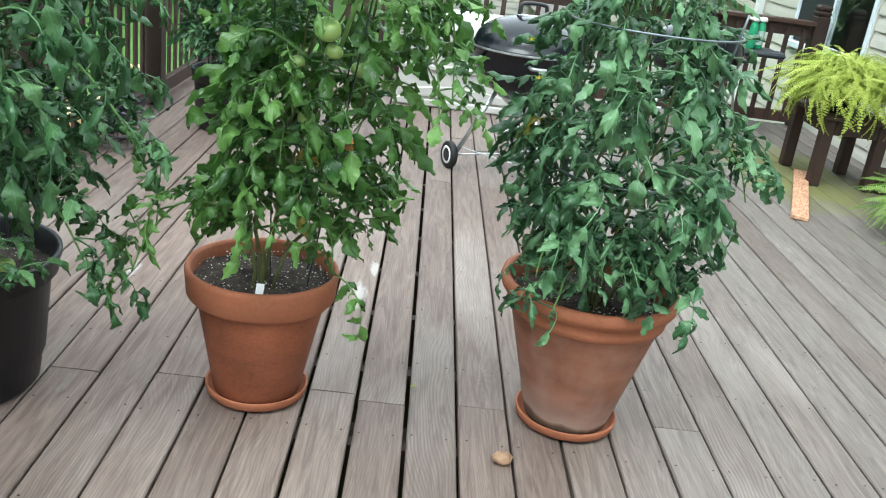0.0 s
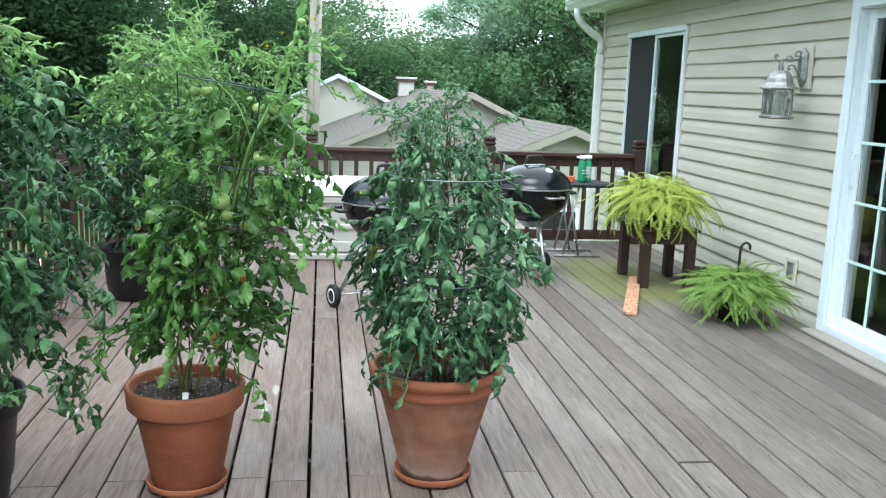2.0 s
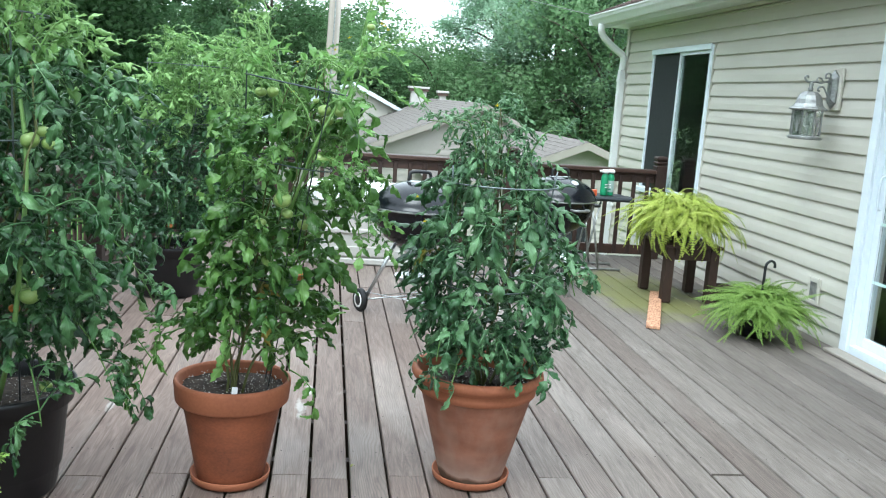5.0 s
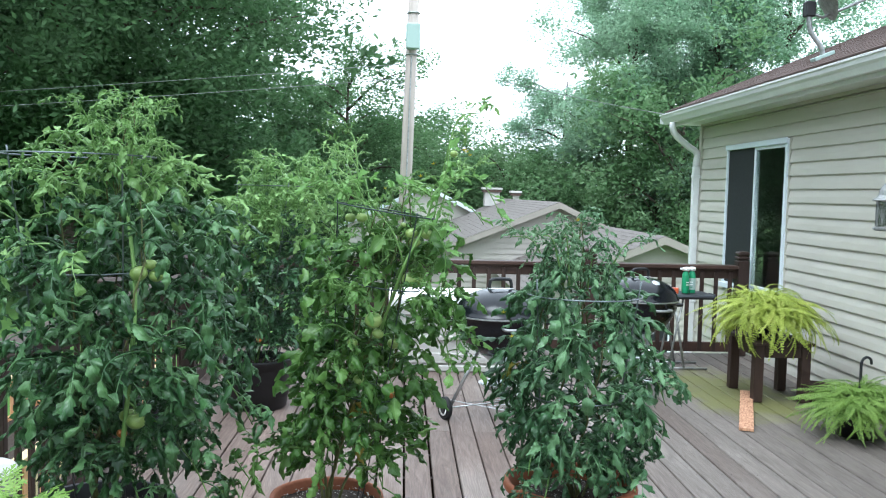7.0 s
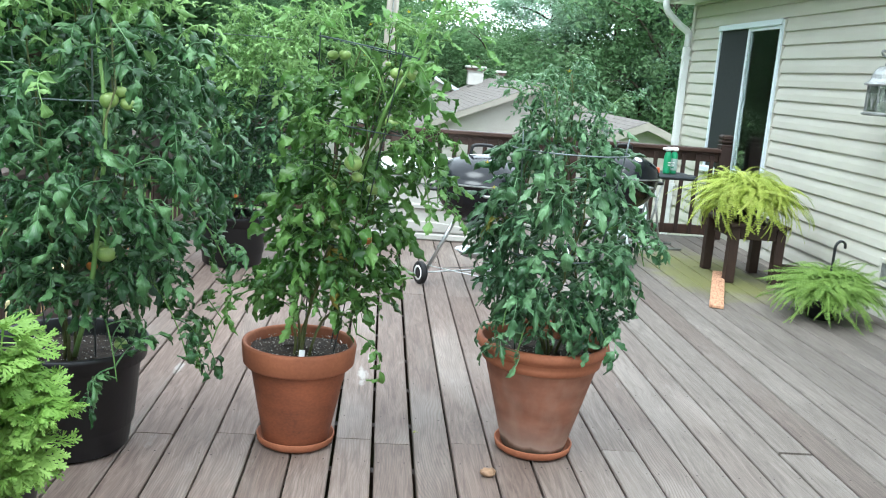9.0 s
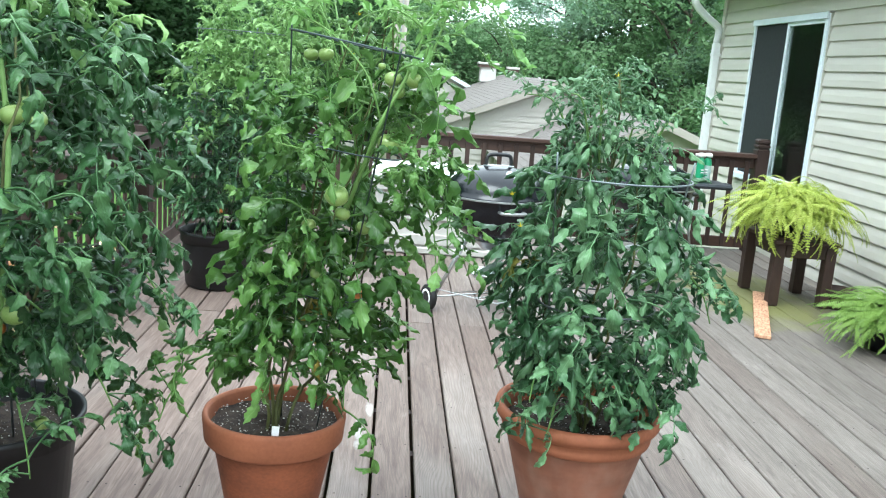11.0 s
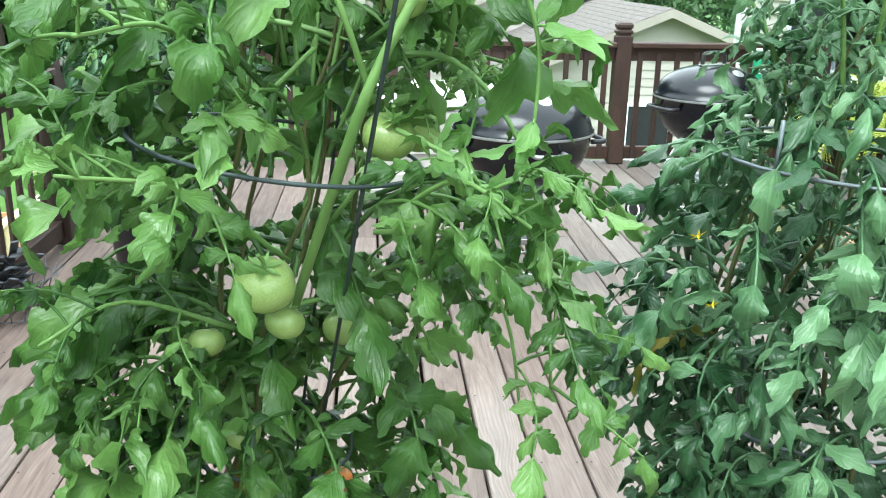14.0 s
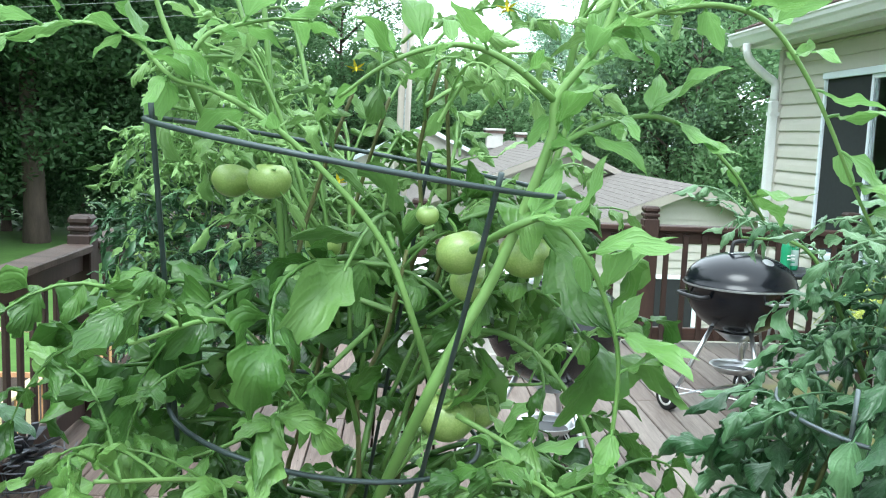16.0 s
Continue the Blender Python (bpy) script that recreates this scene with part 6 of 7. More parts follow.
lathe_pot("clay_bowl", "small dull clay bowl behind the fern", "flower pot", (3.05, 4.981, 0.003), [(0, 0), (0.08, 0), (0.115, 0.10), (0.125, 0.115), (0.13, 0.13), (0.122, 0.13), (0.10, 0.09)], M_STAND, soil=0.08, soil_r=0.095)

scrap = part("lumber_offcut", box(-0.046, 0.046, -0.595, 0.595, 0.0, 0.02, 0.002), M_OFFCUT, None)
scrap.matrix_world = pose(2.408, 4.665, 0.004, 0, 0, -21.4)
tagged(scrap, "rough red-brown lumber offcut lying on the deck", "wood offcut")

stone = bmesh.new()
bmesh.ops.create_icosphere(stone, subdivisions=3, radius=1)
for v in stone.verts:
    v.co = Vector((v.co.x * 0.027, v.co.y * 0.023, v.co.z * 0.015 + 0.014)) * (1 + 0.30 * noise.noise(v.co * 1.9) + 0.08 * noise.noise(v.co * 6.0))
st = part("stone", stone, M_STONE, None, smooth=True)
st.location = (0.405, 1.53, 0.0)
tagged(st, "small tan stone lying on the deck boards", "stone")
fl = part("fallen_leaf", mesh_np("fallen_leaf", *leaflet_arrays(random.Random(3), 0.028, 0.016, droop=0.2)[:2], M_LEAF_OLD, True), None)
fl.matrix_world = pose(0.150, 1.85, 0.012, 0, 0, 30)
tagged(fl, "small yellow fallen leaf on the deck", "leaf")


# ---- folding table with sprayer ----
def folding_table():
    t = thing("folding_table", "small dark folding table on grey tubular legs", "side table", "", "", (2.42, 6.245, 0.003))
    top = part("tabletop", box(-0.25, 0.25, -0.18, 0.18, 0.615, 0.652, 0.014), M_TABLETOP, t)
    part("carry_handle", tube(smooth_path([(0.249, -0.07, 0.635), (0.275, -0.05, 0.638), (0.275, 0.05, 0.638), (0.249, 0.07, 0.635)], 4), 0.012, 8), M_TABLETOP, top, smooth=True)
    for y in (-0.14, 0.14):
        for x in (-1, 1):
            part("leg", tube([(-0.07 + x * 0.045, y + x * 0.012, 0.616), (-0.07 - x * 0.065, y + x * 0.012, 0.020)], 0.010, 8), M_PEWTER, t, smooth=True)
        part("foot", tube([(-0.22, y, 0.011), (0.20, y, 0.011)], 0.010, 8), M_PEWTER, t, smooth=True)


folding_table()


def spray_can(x, y, z, turn, label, band):
    b = thing("spray_bottle", label, "bottle", "bottles on the table", "", (x, y, z), turn)
    part("body", lathe([(0, 0), (0.028, 0), (0.031, 0.01), (0.031, 0.150), (0.027, 0.172), (0.018, 0.192), (0.018, 0.20)], 20), M_BOTTLE, b, smooth=True)
    part("label", lathe([(0.0313, 0.03), (0.0318, 0.032), (0.0318, 0.13), (0.0313, 0.132)], 20), band, b, "printed paper label")
    part("cap", lathe([(0.018, 0.196), (0.030, 0.198), (0.031, 0.215), (0.024, 0.228), (0, 0.231)], 16), M_WHITEPL, b, "white cap", smooth=True)
    part("nozzle", box(-0.055, 0.01, -0.010, 0.010, 0.205, 0.224, 0.004), M_WHITEPL, b)
    for i in range(3):
        part("print_bar", box(-0.013, 0.013, -0.0335, -0.0321, 0.05 + 0.022 * i, 0.058 + 0.022 * i), M_WHITEPL if i else M_BOTTLE, b)


spray_can(2.435, 6.205, 0.657, 15, "green garden spray bottle with a white top", M_BOTTLE)
spray_can(2.505, 6.245, 0.657, -30, "green bottle with a teal label and white cap", M_TEALBOX)
ob = part("charcoal_lighter_box", box(-0.09, 0.09, -0.03, 0.03, 0, 0.05, 0.004), M_ORANGE, None)
ob.matrix_world = pose(2.28, 6.195, 0.657, 0, 0, -20)
tagged(ob, "orange-red plastic box on the folding table", "box")


# ---- wall lantern and outlet ----
def lantern():
    l = thing("wall_lantern", "pewter carriage lantern with patterned clear glass", "wall lamp", "", "", (WX, 4.245, 1.415))
    part("mounting_block", box(-0.022, -0.001, -0.075, 0.075, 0.09, 0.36, 0.003), M_SIDING, l)
    bm = bmesh.new()
    rings = []
    for x, k in ((-0.023, 1.0), (-0.036, 1.0), (-0.056, 0.55)):
        rings.append([bm.verts.new((x, y * k, 0.225 + z * (0.4 + 0.6 * k))) for y, z in ((0, -0.125), (0.048, -0.085), (0.048, 0.085), (0, 0.125), (-0.048, 0.085), (-0.048, -0.085))])
    for r0, r1 in zip(rings, rings[1:]):
        for i in range(6):
            bm.faces.new((r0[i], r0[(i + 1) % 6], r1[(i + 1) % 6], r1[i]))
    bm.faces.new(rings[0])
    bm.faces.new(rings[-1][::-1])
    bmesh.ops.recalc_face_normals(bm, faces=bm.faces[:])
    part("backplate", bm, M_PEWTER, l)
    cx = -0.185
    part("arm", tube(smooth_path([(-0.05, 0, 0.26), (-0.08, 0, 0.272), (-0.12, 0, 0.262), (-0.16, 0, 0.268), (-0.20, 0, 0.262), (-0.225, 0, 0.272), (-0.235, 0, 0.29), (-0.22, 0, 0.30), (-0.212, 0, 0.288)], 4), 0.007, 8), M_PEWTER, l, smooth=True)
    part("scroll", tube(smooth_path([(-0.05, 0, 0.30), (-0.065, 0, 0.325), (-0.09, 0, 0.32), (-0.09, 0, 0.295), (-0.072, 0, 0.297)], 5), 0.006, 6), M_PEWTER, l, smooth=True)
    part("scroll", tube(smooth_path([(-0.05, 0, 0.16), (-0.075, 0, 0.20), (-0.10, 0, 0.235), (-0.13, 0, 0.232), (-0.135, 0, 0.212), (-0.12, 0, 0.208)], 5), 0.006, 6), M_PEWTER, l, smooth=True)
    part("scroll", tube(smooth_path([(-0.10, 0, 0.265), (-0.12, 0, 0.29), (-0.145, 0, 0.292), (-0.15, 0, 0.275), (-0.135, 0, 0.272)], 5), 0.005, 6), M_PEWTER, l, smooth=True)
    part("finial", lathe([(0, 0.200), (0.014, 0.205), (0.019, 0.218), (0.011, 0.232), (0.016, 0.245), (0.008, 0.262)], 16, (cx, 0, 0)), M_PEWTER, l, smooth=True)
    part("hood", lathe([(0.100, 0.078), (0.122, 0.080), (0.126, 0.088), (0.120, 0.096), (0.104, 0.102), (0.090, 0.122), (0.084, 0.148), (0.070, 0.178), (0.048, 0.198), (0, 0.206)], 8, (cx, 0, 0)), M_PEWTER, l)
    part("base_plate", lathe([(0, -0.112), (0.100, -0.112), (0.116, -0.104), (0.116, -0.094), (0.100, -0.088), (0, -0.086)], 8, (cx, 0, 0)), M_PEWTER, l)
    n = 8
    r = 0.096
    for i in range(n):
        a, b = 2 * math.pi * i / n, 2 * math.pi * (i + 1) / n
        p = Vector((cx + r * math.cos(a), r * math.sin(a), -0.086))
        p2 = Vector((cx + r * math.cos(b), r * math.sin(b), -0.086))
        up = Vector((0, 0, 0.164))
        part("corner_bar", tube([p, p + up], 0.005, 5), M_PEWTER, l)
        bm = bmesh.new()
        q = [Vector((cx + (v.x - cx) * 0.96, v.y * 0.96, v.z)) for v in (p, p2, p2 + up, p + up)]
        bm.faces.new([bm.verts.new(v) for v in q])
        bmesh.ops.solidify(bm, geom=bm.faces[:], thickness=0.002)
        pane_ob = part("lantern_pane", bm, M_LANTERN_GLASS, l)
        if i % 2:
            continue
        mid, side = (p + p2) / 2, (p2 - p) / 2
        mid = Vector((cx + (mid.x - cx) * 0.985, mid.y * 0.985, mid.z))
        bm = bmesh.new()
        for k in (-0.75, -0.35, 0.0, 0.35, 0.75):
            add_tube(bm, smooth_path([mid + Vector((0, 0, 0.01)), mid + side * k * 0.35 + Vector((0, 0, 0.06)), mid + side * k + Vector((0, 0, 0.125 - 0.03 * abs(k)))], 4), 0.0016, 4)
        part("fan_tracery", bm, M_PEWTER, pane_ob)
    part("bulb", lathe([(0, -0.03), (0.014, -0.02), (0.018, 0.0), (0.012, 0.03), (0.010, 0.06)], 14, (cx, 0, 0)), M_WHITEPL, l, smooth=True)


lantern()
ou = thing("outlet_box", "tan weatherproof outlet cover on the siding", "outlet cover", "", "", (WX, 4.17, 0.295))
frame_box(ou, "surround", M_SIDING, -0.016, -0.001, -0.075, 0.075, -0.09, 0.09, 0.03)
part("cover", box(-0.012, -0.001, -0.044, 0.044, -0.059, 0.059, 0.002), M_PEWTER, ou, "dark metal flap")


# ---- satellite dish on the roof ----
def dish():
    d = thing("satellite_dish", "grey satellite dish on a bent mast", "satellite dish", "", "", (3.505, 6.101, 2.715))
    part("foot", box(-0.09, 0.09, -0.05, 0.05, -0.012, 0.02, 0.004, pose(0, 0, 0, 0, -22.8, 0)), M_TEALBOX, d)
    part("mast", tube(smooth_path([(0, 0, 0.0), (-0.02, 0, 0.08), (-0.11, 0, 0.20), (-0.135, 0, 0.30), (-0.135, 0, 0.40)], 5), 0.022, 8), M_PEWTER, d, smooth=True)
    part("bracket", box(-0.18, -0.09, -0.04, 0.04, 0.33, 0.46, 0.012), M_BLACKPLASTIC, d)
    m = pose(-0.06, 0.02, 0.55, 0, 70, -12)
    prof = [(0.0, 0.0)] + [(0.27 * i / 8, 0.06 * (i / 8) ** 2) for i in range(1, 9)] + [(0.275, 0.055)] + [(0.27 * i / 8, 0.06 * (i / 8) ** 2 - 0.006) for i in range(8, 0, -1)] + [(0, -0.006)]
    part("reflector", lathe(prof, 40, m=m), M_PEWTER, d, smooth=True)
    part("feed_arm", tube([(-0.10, 0, 0.36), (-0.02, 0, 0.33), (0.40, 0.02, 0.52)], 0.014, 6), M_PEWTER, d, smooth=True)
    part("feed_horn", box(0.38, 0.46, -0.03, 0.07, 0.50, 0.56, 0.012), M_PEWTER, d)


dish()


# ---- lime-green lacy plant, in front of the black pot ----
def lacy_leaf(seed):
    rnd = random.Random(seed)
    V, F = [], []
    def lobe(p, ang, length, w, depth, z):
        d = Vector((math.cos(ang), math.sin(ang), -0.15))
        s = Vector((-math.sin(ang), math.cos(ang), 0))
        k = len(V)
        q = p + d * length
        V.extend([p - s * w, p + s * w, q + s * w * 0.9, q - s * w * 0.9])
        F.append((k, k + 1, k + 2, k + 3))
        if depth:
            for t, a in ((0.45, 0.8), (0.45, -0.8), (0.75, 0.7), (0.75, -0.7), (1.0, 0.35), (1.0, -0.35)):
                lobe(p + d * length * t, ang + a + rnd.uniform(-0.15, 0.15), length * 0.46, w * 0.85, depth - 1, z)
    for a in (-1.5, -0.8, 0.0, 0.8, 1.5):
        lobe(Vector((0.25, 0, 0.08)), a, 0.38 * (1 if a == 0 else 0.85), 0.019, 2, 0)
    V.extend([Vector((0, -0.012, 0)), Vector((0, 0.012, 0)), Vector((0.27, 0.012, 0.08)), Vector((0.27, -0.012, 0.08))])
    k = len(V) - 4
    F.append((k, k + 1, k + 2, k + 3))
    for i, v in enumerate(V):
        V[i] = Vector((v.x, v.y, v.z + 0.05 * math.sin(v.x * 14 + v.y * 9 + seed) - 0.25 * (v.x ** 2 + v.y ** 2) * 0.5))
    return mesh_np("leaf", [tuple(v) for v in V], F, M_LACY)


lathe_pot("planter_pot", "dark plastic pot with the lacy geranium", "flower pot", (-1.03, 0.86, 0.003), [(0, 0), (0.12, 0), (0.16, 0.24), (0.168, 0.25), (0.16, 0.255), (0.15, 0.22)], M_BLACKPOT, soil=0.21, soil_r=0.15)


def lacy_plant():
    p = thing("scented_geranium", "bushy lime-green geranium with lacy leaves", "potted plant", "", "", (-1.01, 0.68, 0.29))
    rnd = random.Random(8)
    ms = [lacy_leaf(i) for i in range(6)]
    part("pot", lathe([(0, -0.285), (0.10, -0.285), (0.108, -0.277), (0.135, -0.03), (0.142, -0.028), (0.143, -0.005), (0.136, -0.003), (0.126, -0.03)], 32), M_BLACKPOT, p, "black plastic pot", smooth=True)
    part("soil", lathe([(0, -0.022), (0.08, -0.024), (0.128, -0.030)], 24), M_SOIL, p)
    for s in range(16):
        a = s * 2.4
        top = Vector((0.25 * math.cos(a) * rnd.uniform(0.3, 1), 0.22 * math.sin(a) * rnd.uniform(0.3, 1), rnd.uniform(0.10, 0.40)))
        path = smooth_path([Vector((0, 0, 0)), top * 0.5 + Vector((0, 0, 0.03)), top], 5)
        part("stem", tube(path, 0.004, 5), M_STEM, p, smooth=True)
        for i in range(1, len(path)):
            for j in range(4):
                part("leaf", ms[rnd.randrange(6)], None, p).matrix_local = leaf_matrix(path[i], rnd.uniform(0, 6.28), radians(rnd.uniform(-10, 45)), rnd.uniform(0.12, 0.19), rnd.uniform(-0.6, 0.6))


lacy_plant()

VIOLET_FLOWER = FLOWER.copy()
VIOLET_FLOWER.materials.clear()
VIOLET_FLOWER.materials.append(M_VIOLET)
bowl = thing("white_planter", "white rimmed round planter with dark soil", "flower pot", "planted pots", "", (-1.345, 1.33, 0.003))
part("body", lathe([(0, 0), (0.10, 0), (0.106, 0.006), (0.130, 0.54), (0.133, 0.56)], 36), M_WHITEPL, bowl, smooth=True)
part("rim", lathe([(0.132, 0.552), (0.142, 0.556), (0.144, 0.588), (0.139, 0.597), (0.131, 0.596), (0.126, 0.585), (0.122, 0.55)], 36), M_WHITEPL, bowl, smooth=True)
part("soil", lathe([(0, 0.552), (0.08, 0.550), (0.125, 0.545)], 24), M_SOIL, bowl)
for fx, fy, fz in ((0.02, -0.03, 0.562), (-0.03, 0.01, 0.566), (0.05, 0.02, 0.560), (0.0, 0.05, 0.564)):
    part("petal", VIOLET_FLOWER, None, bowl, "small violet petal").matrix_local = pose(fx, fy, fz, 20, 10, 400 * fx) @ Matrix.Diagonal((0.014, 0.014, 0.014, 1))


# ---- pile of folded black wire by the railing ----
def wire_pile():
    p = thing("wire_basket", "tangled black wire basket filled with dark slats", "wire basket", "", "", (-1.42, 3.97, 0.003))
    rnd = random.Random(4)
    for r, z in ((0.10, 0.01), (0.13, 0.08), (0.15, 0.16)):
        part("ring", tube(ring_points(0, 0, z + 0.003, r, 24), 0.003, 5, True), M_CHAR, p)
    for i in range(14):
        a = 2 * math.pi * i / 14
        part("wire", tube([(0.10 * math.cos(a), 0.10 * math.sin(a), 0.01), (0.15 * math.cos(a), 0.15 * math.sin(a), 0.16), (0.19 * math.cos(a + 0.3), 0.19 * math.sin(a + 0.3), 0.19)], 0.0022, 5), M_CHAR, p)
    for i in range(26):
        part("slat", box(-0.17, 0.17, -0.014, 0.014, -0.003, 0.003, 0.001, pose(rnd.uniform(-0.03, 0.03), rnd.uniform(-0.06, 0.06), 0.09 + 0.0065 * i, rnd.uniform(-20, 20), rnd.uniform(10, 35), rnd.uniform(90, 150))), M_CHAR, p)


wire_pile()


# ---- neighbouring houses ----
def gable_house(label, peak, half_l, half_r, slope, wall_z0, depth, eave_over=0.35, siding=None, shingle=None, fascia=None, course=0.16, right_slope=None):
    """A house whose gable faces the deck: peak (x, y, z) is the front ridge end, the ridge runs away along y."""
    h = thing("neighbour_house", label, "house", "neighbouring houses")
    px, py, pz = peak
    sr = right_slope or slope
    zl, zr = pz - half_l * slope, pz - half_r * sr
    y1 = py + depth
    yw = py + 0.35
    # gable wall built course by course, each lapping the next
    z = wall_z0
    rows = []

    def xl(zz):
        return max(px - half_l + eave_over, px - (pz - 0.14 - zz) / slope)

    def xr(zz):
        return min(px + half_r - eave_over, px + (pz - 0.14 - zz) / sr)

    while z < pz - 0.2:
        z2 = min(z + course, pz - 0.15)
        rows += [(xl(z), xr(z), yw - 0.022, z), (xl(z2), xr(z2), yw, z2)]
        z = z2
    bm = bmesh.new()
    vr = [(bm.verts.new((a, y, zz)), bm.verts.new((b, y, zz))) for a, b, y, zz in rows]
    for (a0, b0), (a1, b1) in zip(vr, vr[1:]):
        bm.faces.new((a0, b0, b1, a1))
    part("gable_wall", bm, siding or M_SIDING_FAR, h)
    part("side_wall", box(px - half_l + eave_over, px - half_l + eave_over + 0.1, yw + 0.02, y1 - 0.3, wall_z0, zl - 0.06 + eave_over * slope), siding or M_SIDING_FAR, h)
    part("side_wall", box(px + half_r - eave_over - 0.1, px + half_r - eave_over, yw + 0.02, y1 - 0.3, wall_z0, zr - 0.06 + eave_over * sr), siding or M_SIDING_FAR, h)
    for sgn, half, sl in ((-1, half_l, slope), (1, half_r, sr)):
        rl = math.hypot(half, half * sl)
        n = max(4, int(rl / 0.16))
        bm = bmesh.new()
        rows = []
        for i in range(n):
            for u, lift in ((i / n, 0.013), ((i + 1) / n, 0.008)):
                x, z = px + sgn * half * (1 - u), pz - half * sl * (1 - u) + lift
                rows.append((bm.verts.new((x, py, z)), bm.verts.new((x, y1, z))))
        for (a0, b0), (a1, b1) in zip(rows, rows[1:]):
            bm.faces.new((a0, b0, b1, a1))
        part("roof", bm, shingle or M_SHINGLE_GREY, h)
        bm = bmesh.new()
        q = [(px, pz), (px + sgn * half, pz - half * sl), (px + sgn * half, pz - half * sl - 0.17), (px, pz - 0.17)]
        a = [bm.verts.new((x, py - 0.02, z)) for x, z in q]
        b = [bm.verts.new((x, py + 0.02, z)) for x, z in q]
        for k in range(4):
            bm.faces.new((a[k], a[(k + 1) % 4], b[(k + 1) % 4], b[k]))
        bm.faces.new(a[::-1])
        bm.faces.new(b)
        part("fascia", bm, fascia or M_FASCIA_FAR, h)
        bm = bmesh.new()
        v = [bm.verts.new(q) for q in ((px, py + 0.03, pz - 0.10), (px + sgn * half, py + 0.03, pz - half * sl - 0.10), (px + sgn * half, yw + 0.05, pz - half * sl - 0.10), (px, yw + 0.05, pz - 0.10))]
        bm.faces.new(v)
        part("soffit", bm, fascia or M_FASCIA_FAR, h)
    return h


main_house = gable_house("taupe sided neighbouring house with a grey shingle roof", (4.30, 23.141, 1.30), 4.2, 3.2, 0.405, -3.4, 13.6, right_slope=0.47)
side_house = gable_house("lower gabled wing with a grey shingle roof", (5.62, 17.461, 0.66), 3.2, 3.2, 0.40, -3.4, 6.8)
gx = thing("far_window", "white framed window low in the neighbour's gable wall", "window", "", "")
frame_box(gx, "window_frame", M_TRIM, 0, 0.06, -0.5, 0.5, -0.6, 0.6, 0.08)
part("window_pane", box(0.02, 0.03, -0.42, 0.42, -0.52, 0.52), M_DARKROOM, gx)
gx.matrix_world = pose(5.42, 17.761, -1.75, 0, 0, 90)


def chimney(x, y, z, w, h, label, cap=True):
    c = thing("chimney", label, "chimney", "", "", (x, y, z))
    part("flue", box(-w / 2, w / 2, -w / 2, w / 2, 0, h, 0.01), M_BRICK, c)
    part("cap_band", box(-w / 2 - 0.07, w / 2 + 0.07, -w / 2 - 0.07, w / 2 + 0.07, h - 0.16, h - 0.06), M_SHINGLE, c)
    part("cap", box(-w / 2 - 0.1, w / 2 + 0.1, -w / 2 - 0.1, w / 2 + 0.1, h - 0.05, h + 0.03, 0.01), M_BRICK, c)


chimney(3.55, 35.141, 1.0, 0.62, 0.72, "pale chimney with a dark cap band on the roof")
chimney(4.35, 33.541, 1.0, 0.26, 0.60, "small metal flue with a brown collar")
gable_house("pale house with white gable trim farther off", (0.85, 35.541, 1.80), 3.6, 3.6, 0.48, -3.4, 9.6, siding=M_SIDING, fascia=M_TRIM)


# ---- utility pole and wires ----
def pole():
    p = thing("utility_pole", "weathered grey utility pole with a teal box", "utility pole", "", "", (-0.10, 20.341, -3.2))
    part("mast", tube([(0, 0, 0), (0.10, 0, 5.5), (0.22, 0, 10.5)], [0.17, 0.15, 0.12], 14), M_POLE, p, smooth=True)
    part("cabinet", box(0.02, 0.36, -0.32, -0.14, 8.10, 8.72, 0.03), M_TEALBOX, p, "pale teal metal cabinet")
    part("band", tube(ring_points(0.17, 0, 8.0, 0.15, 18), 0.02, 5, True), M_PEWTER, p)
    part("band", tube(ring_points(0.19, 0, 9.0, 0.145, 18), 0.02, 5, True), M_PEWTER, p)
    part("conduit", tube([(0.16, -0.16, 7.95), (0.06, -0.19, 3.0), (0.03, -0.2, 0.2)], 0.02, 6), M_PEWTER, p)


pole()


def cable(label, a, b, sag, r=0.012):
    a, b = Vector(a), Vector(b)
    pts = [a.lerp(b, i / 24) - Vector((0, 0, sag * 4 * (i / 24) * (1 - i / 24))) for i in range(25)]
    ob = part("overhead_cable", tube(pts, r, 5), M_CABLE, None, smooth=True)
    tagged(ob, label, "cable", "overhead cables")


cable("grey overhead cable crossing before the trees", (-22, 20.341, 5.2), (0.10, 20.341, 6.5), 0.12, 0.008)
cable("grey overhead cable crossing before the trees", (-22, 20.741, 2.75), (0.05, 20.341, 4.6), 0.12, 0.008)
cable("grey overhead cable crossing before the trees", (-22, 20.741, 2.40), (0.05, 20.341, 4.25), 0.12, 0.008)
cable("thin service cable running to the house corner", (0.2, 20.341, 4.8), (3.1, 8.741, 2.42), 0.1, 0.005)


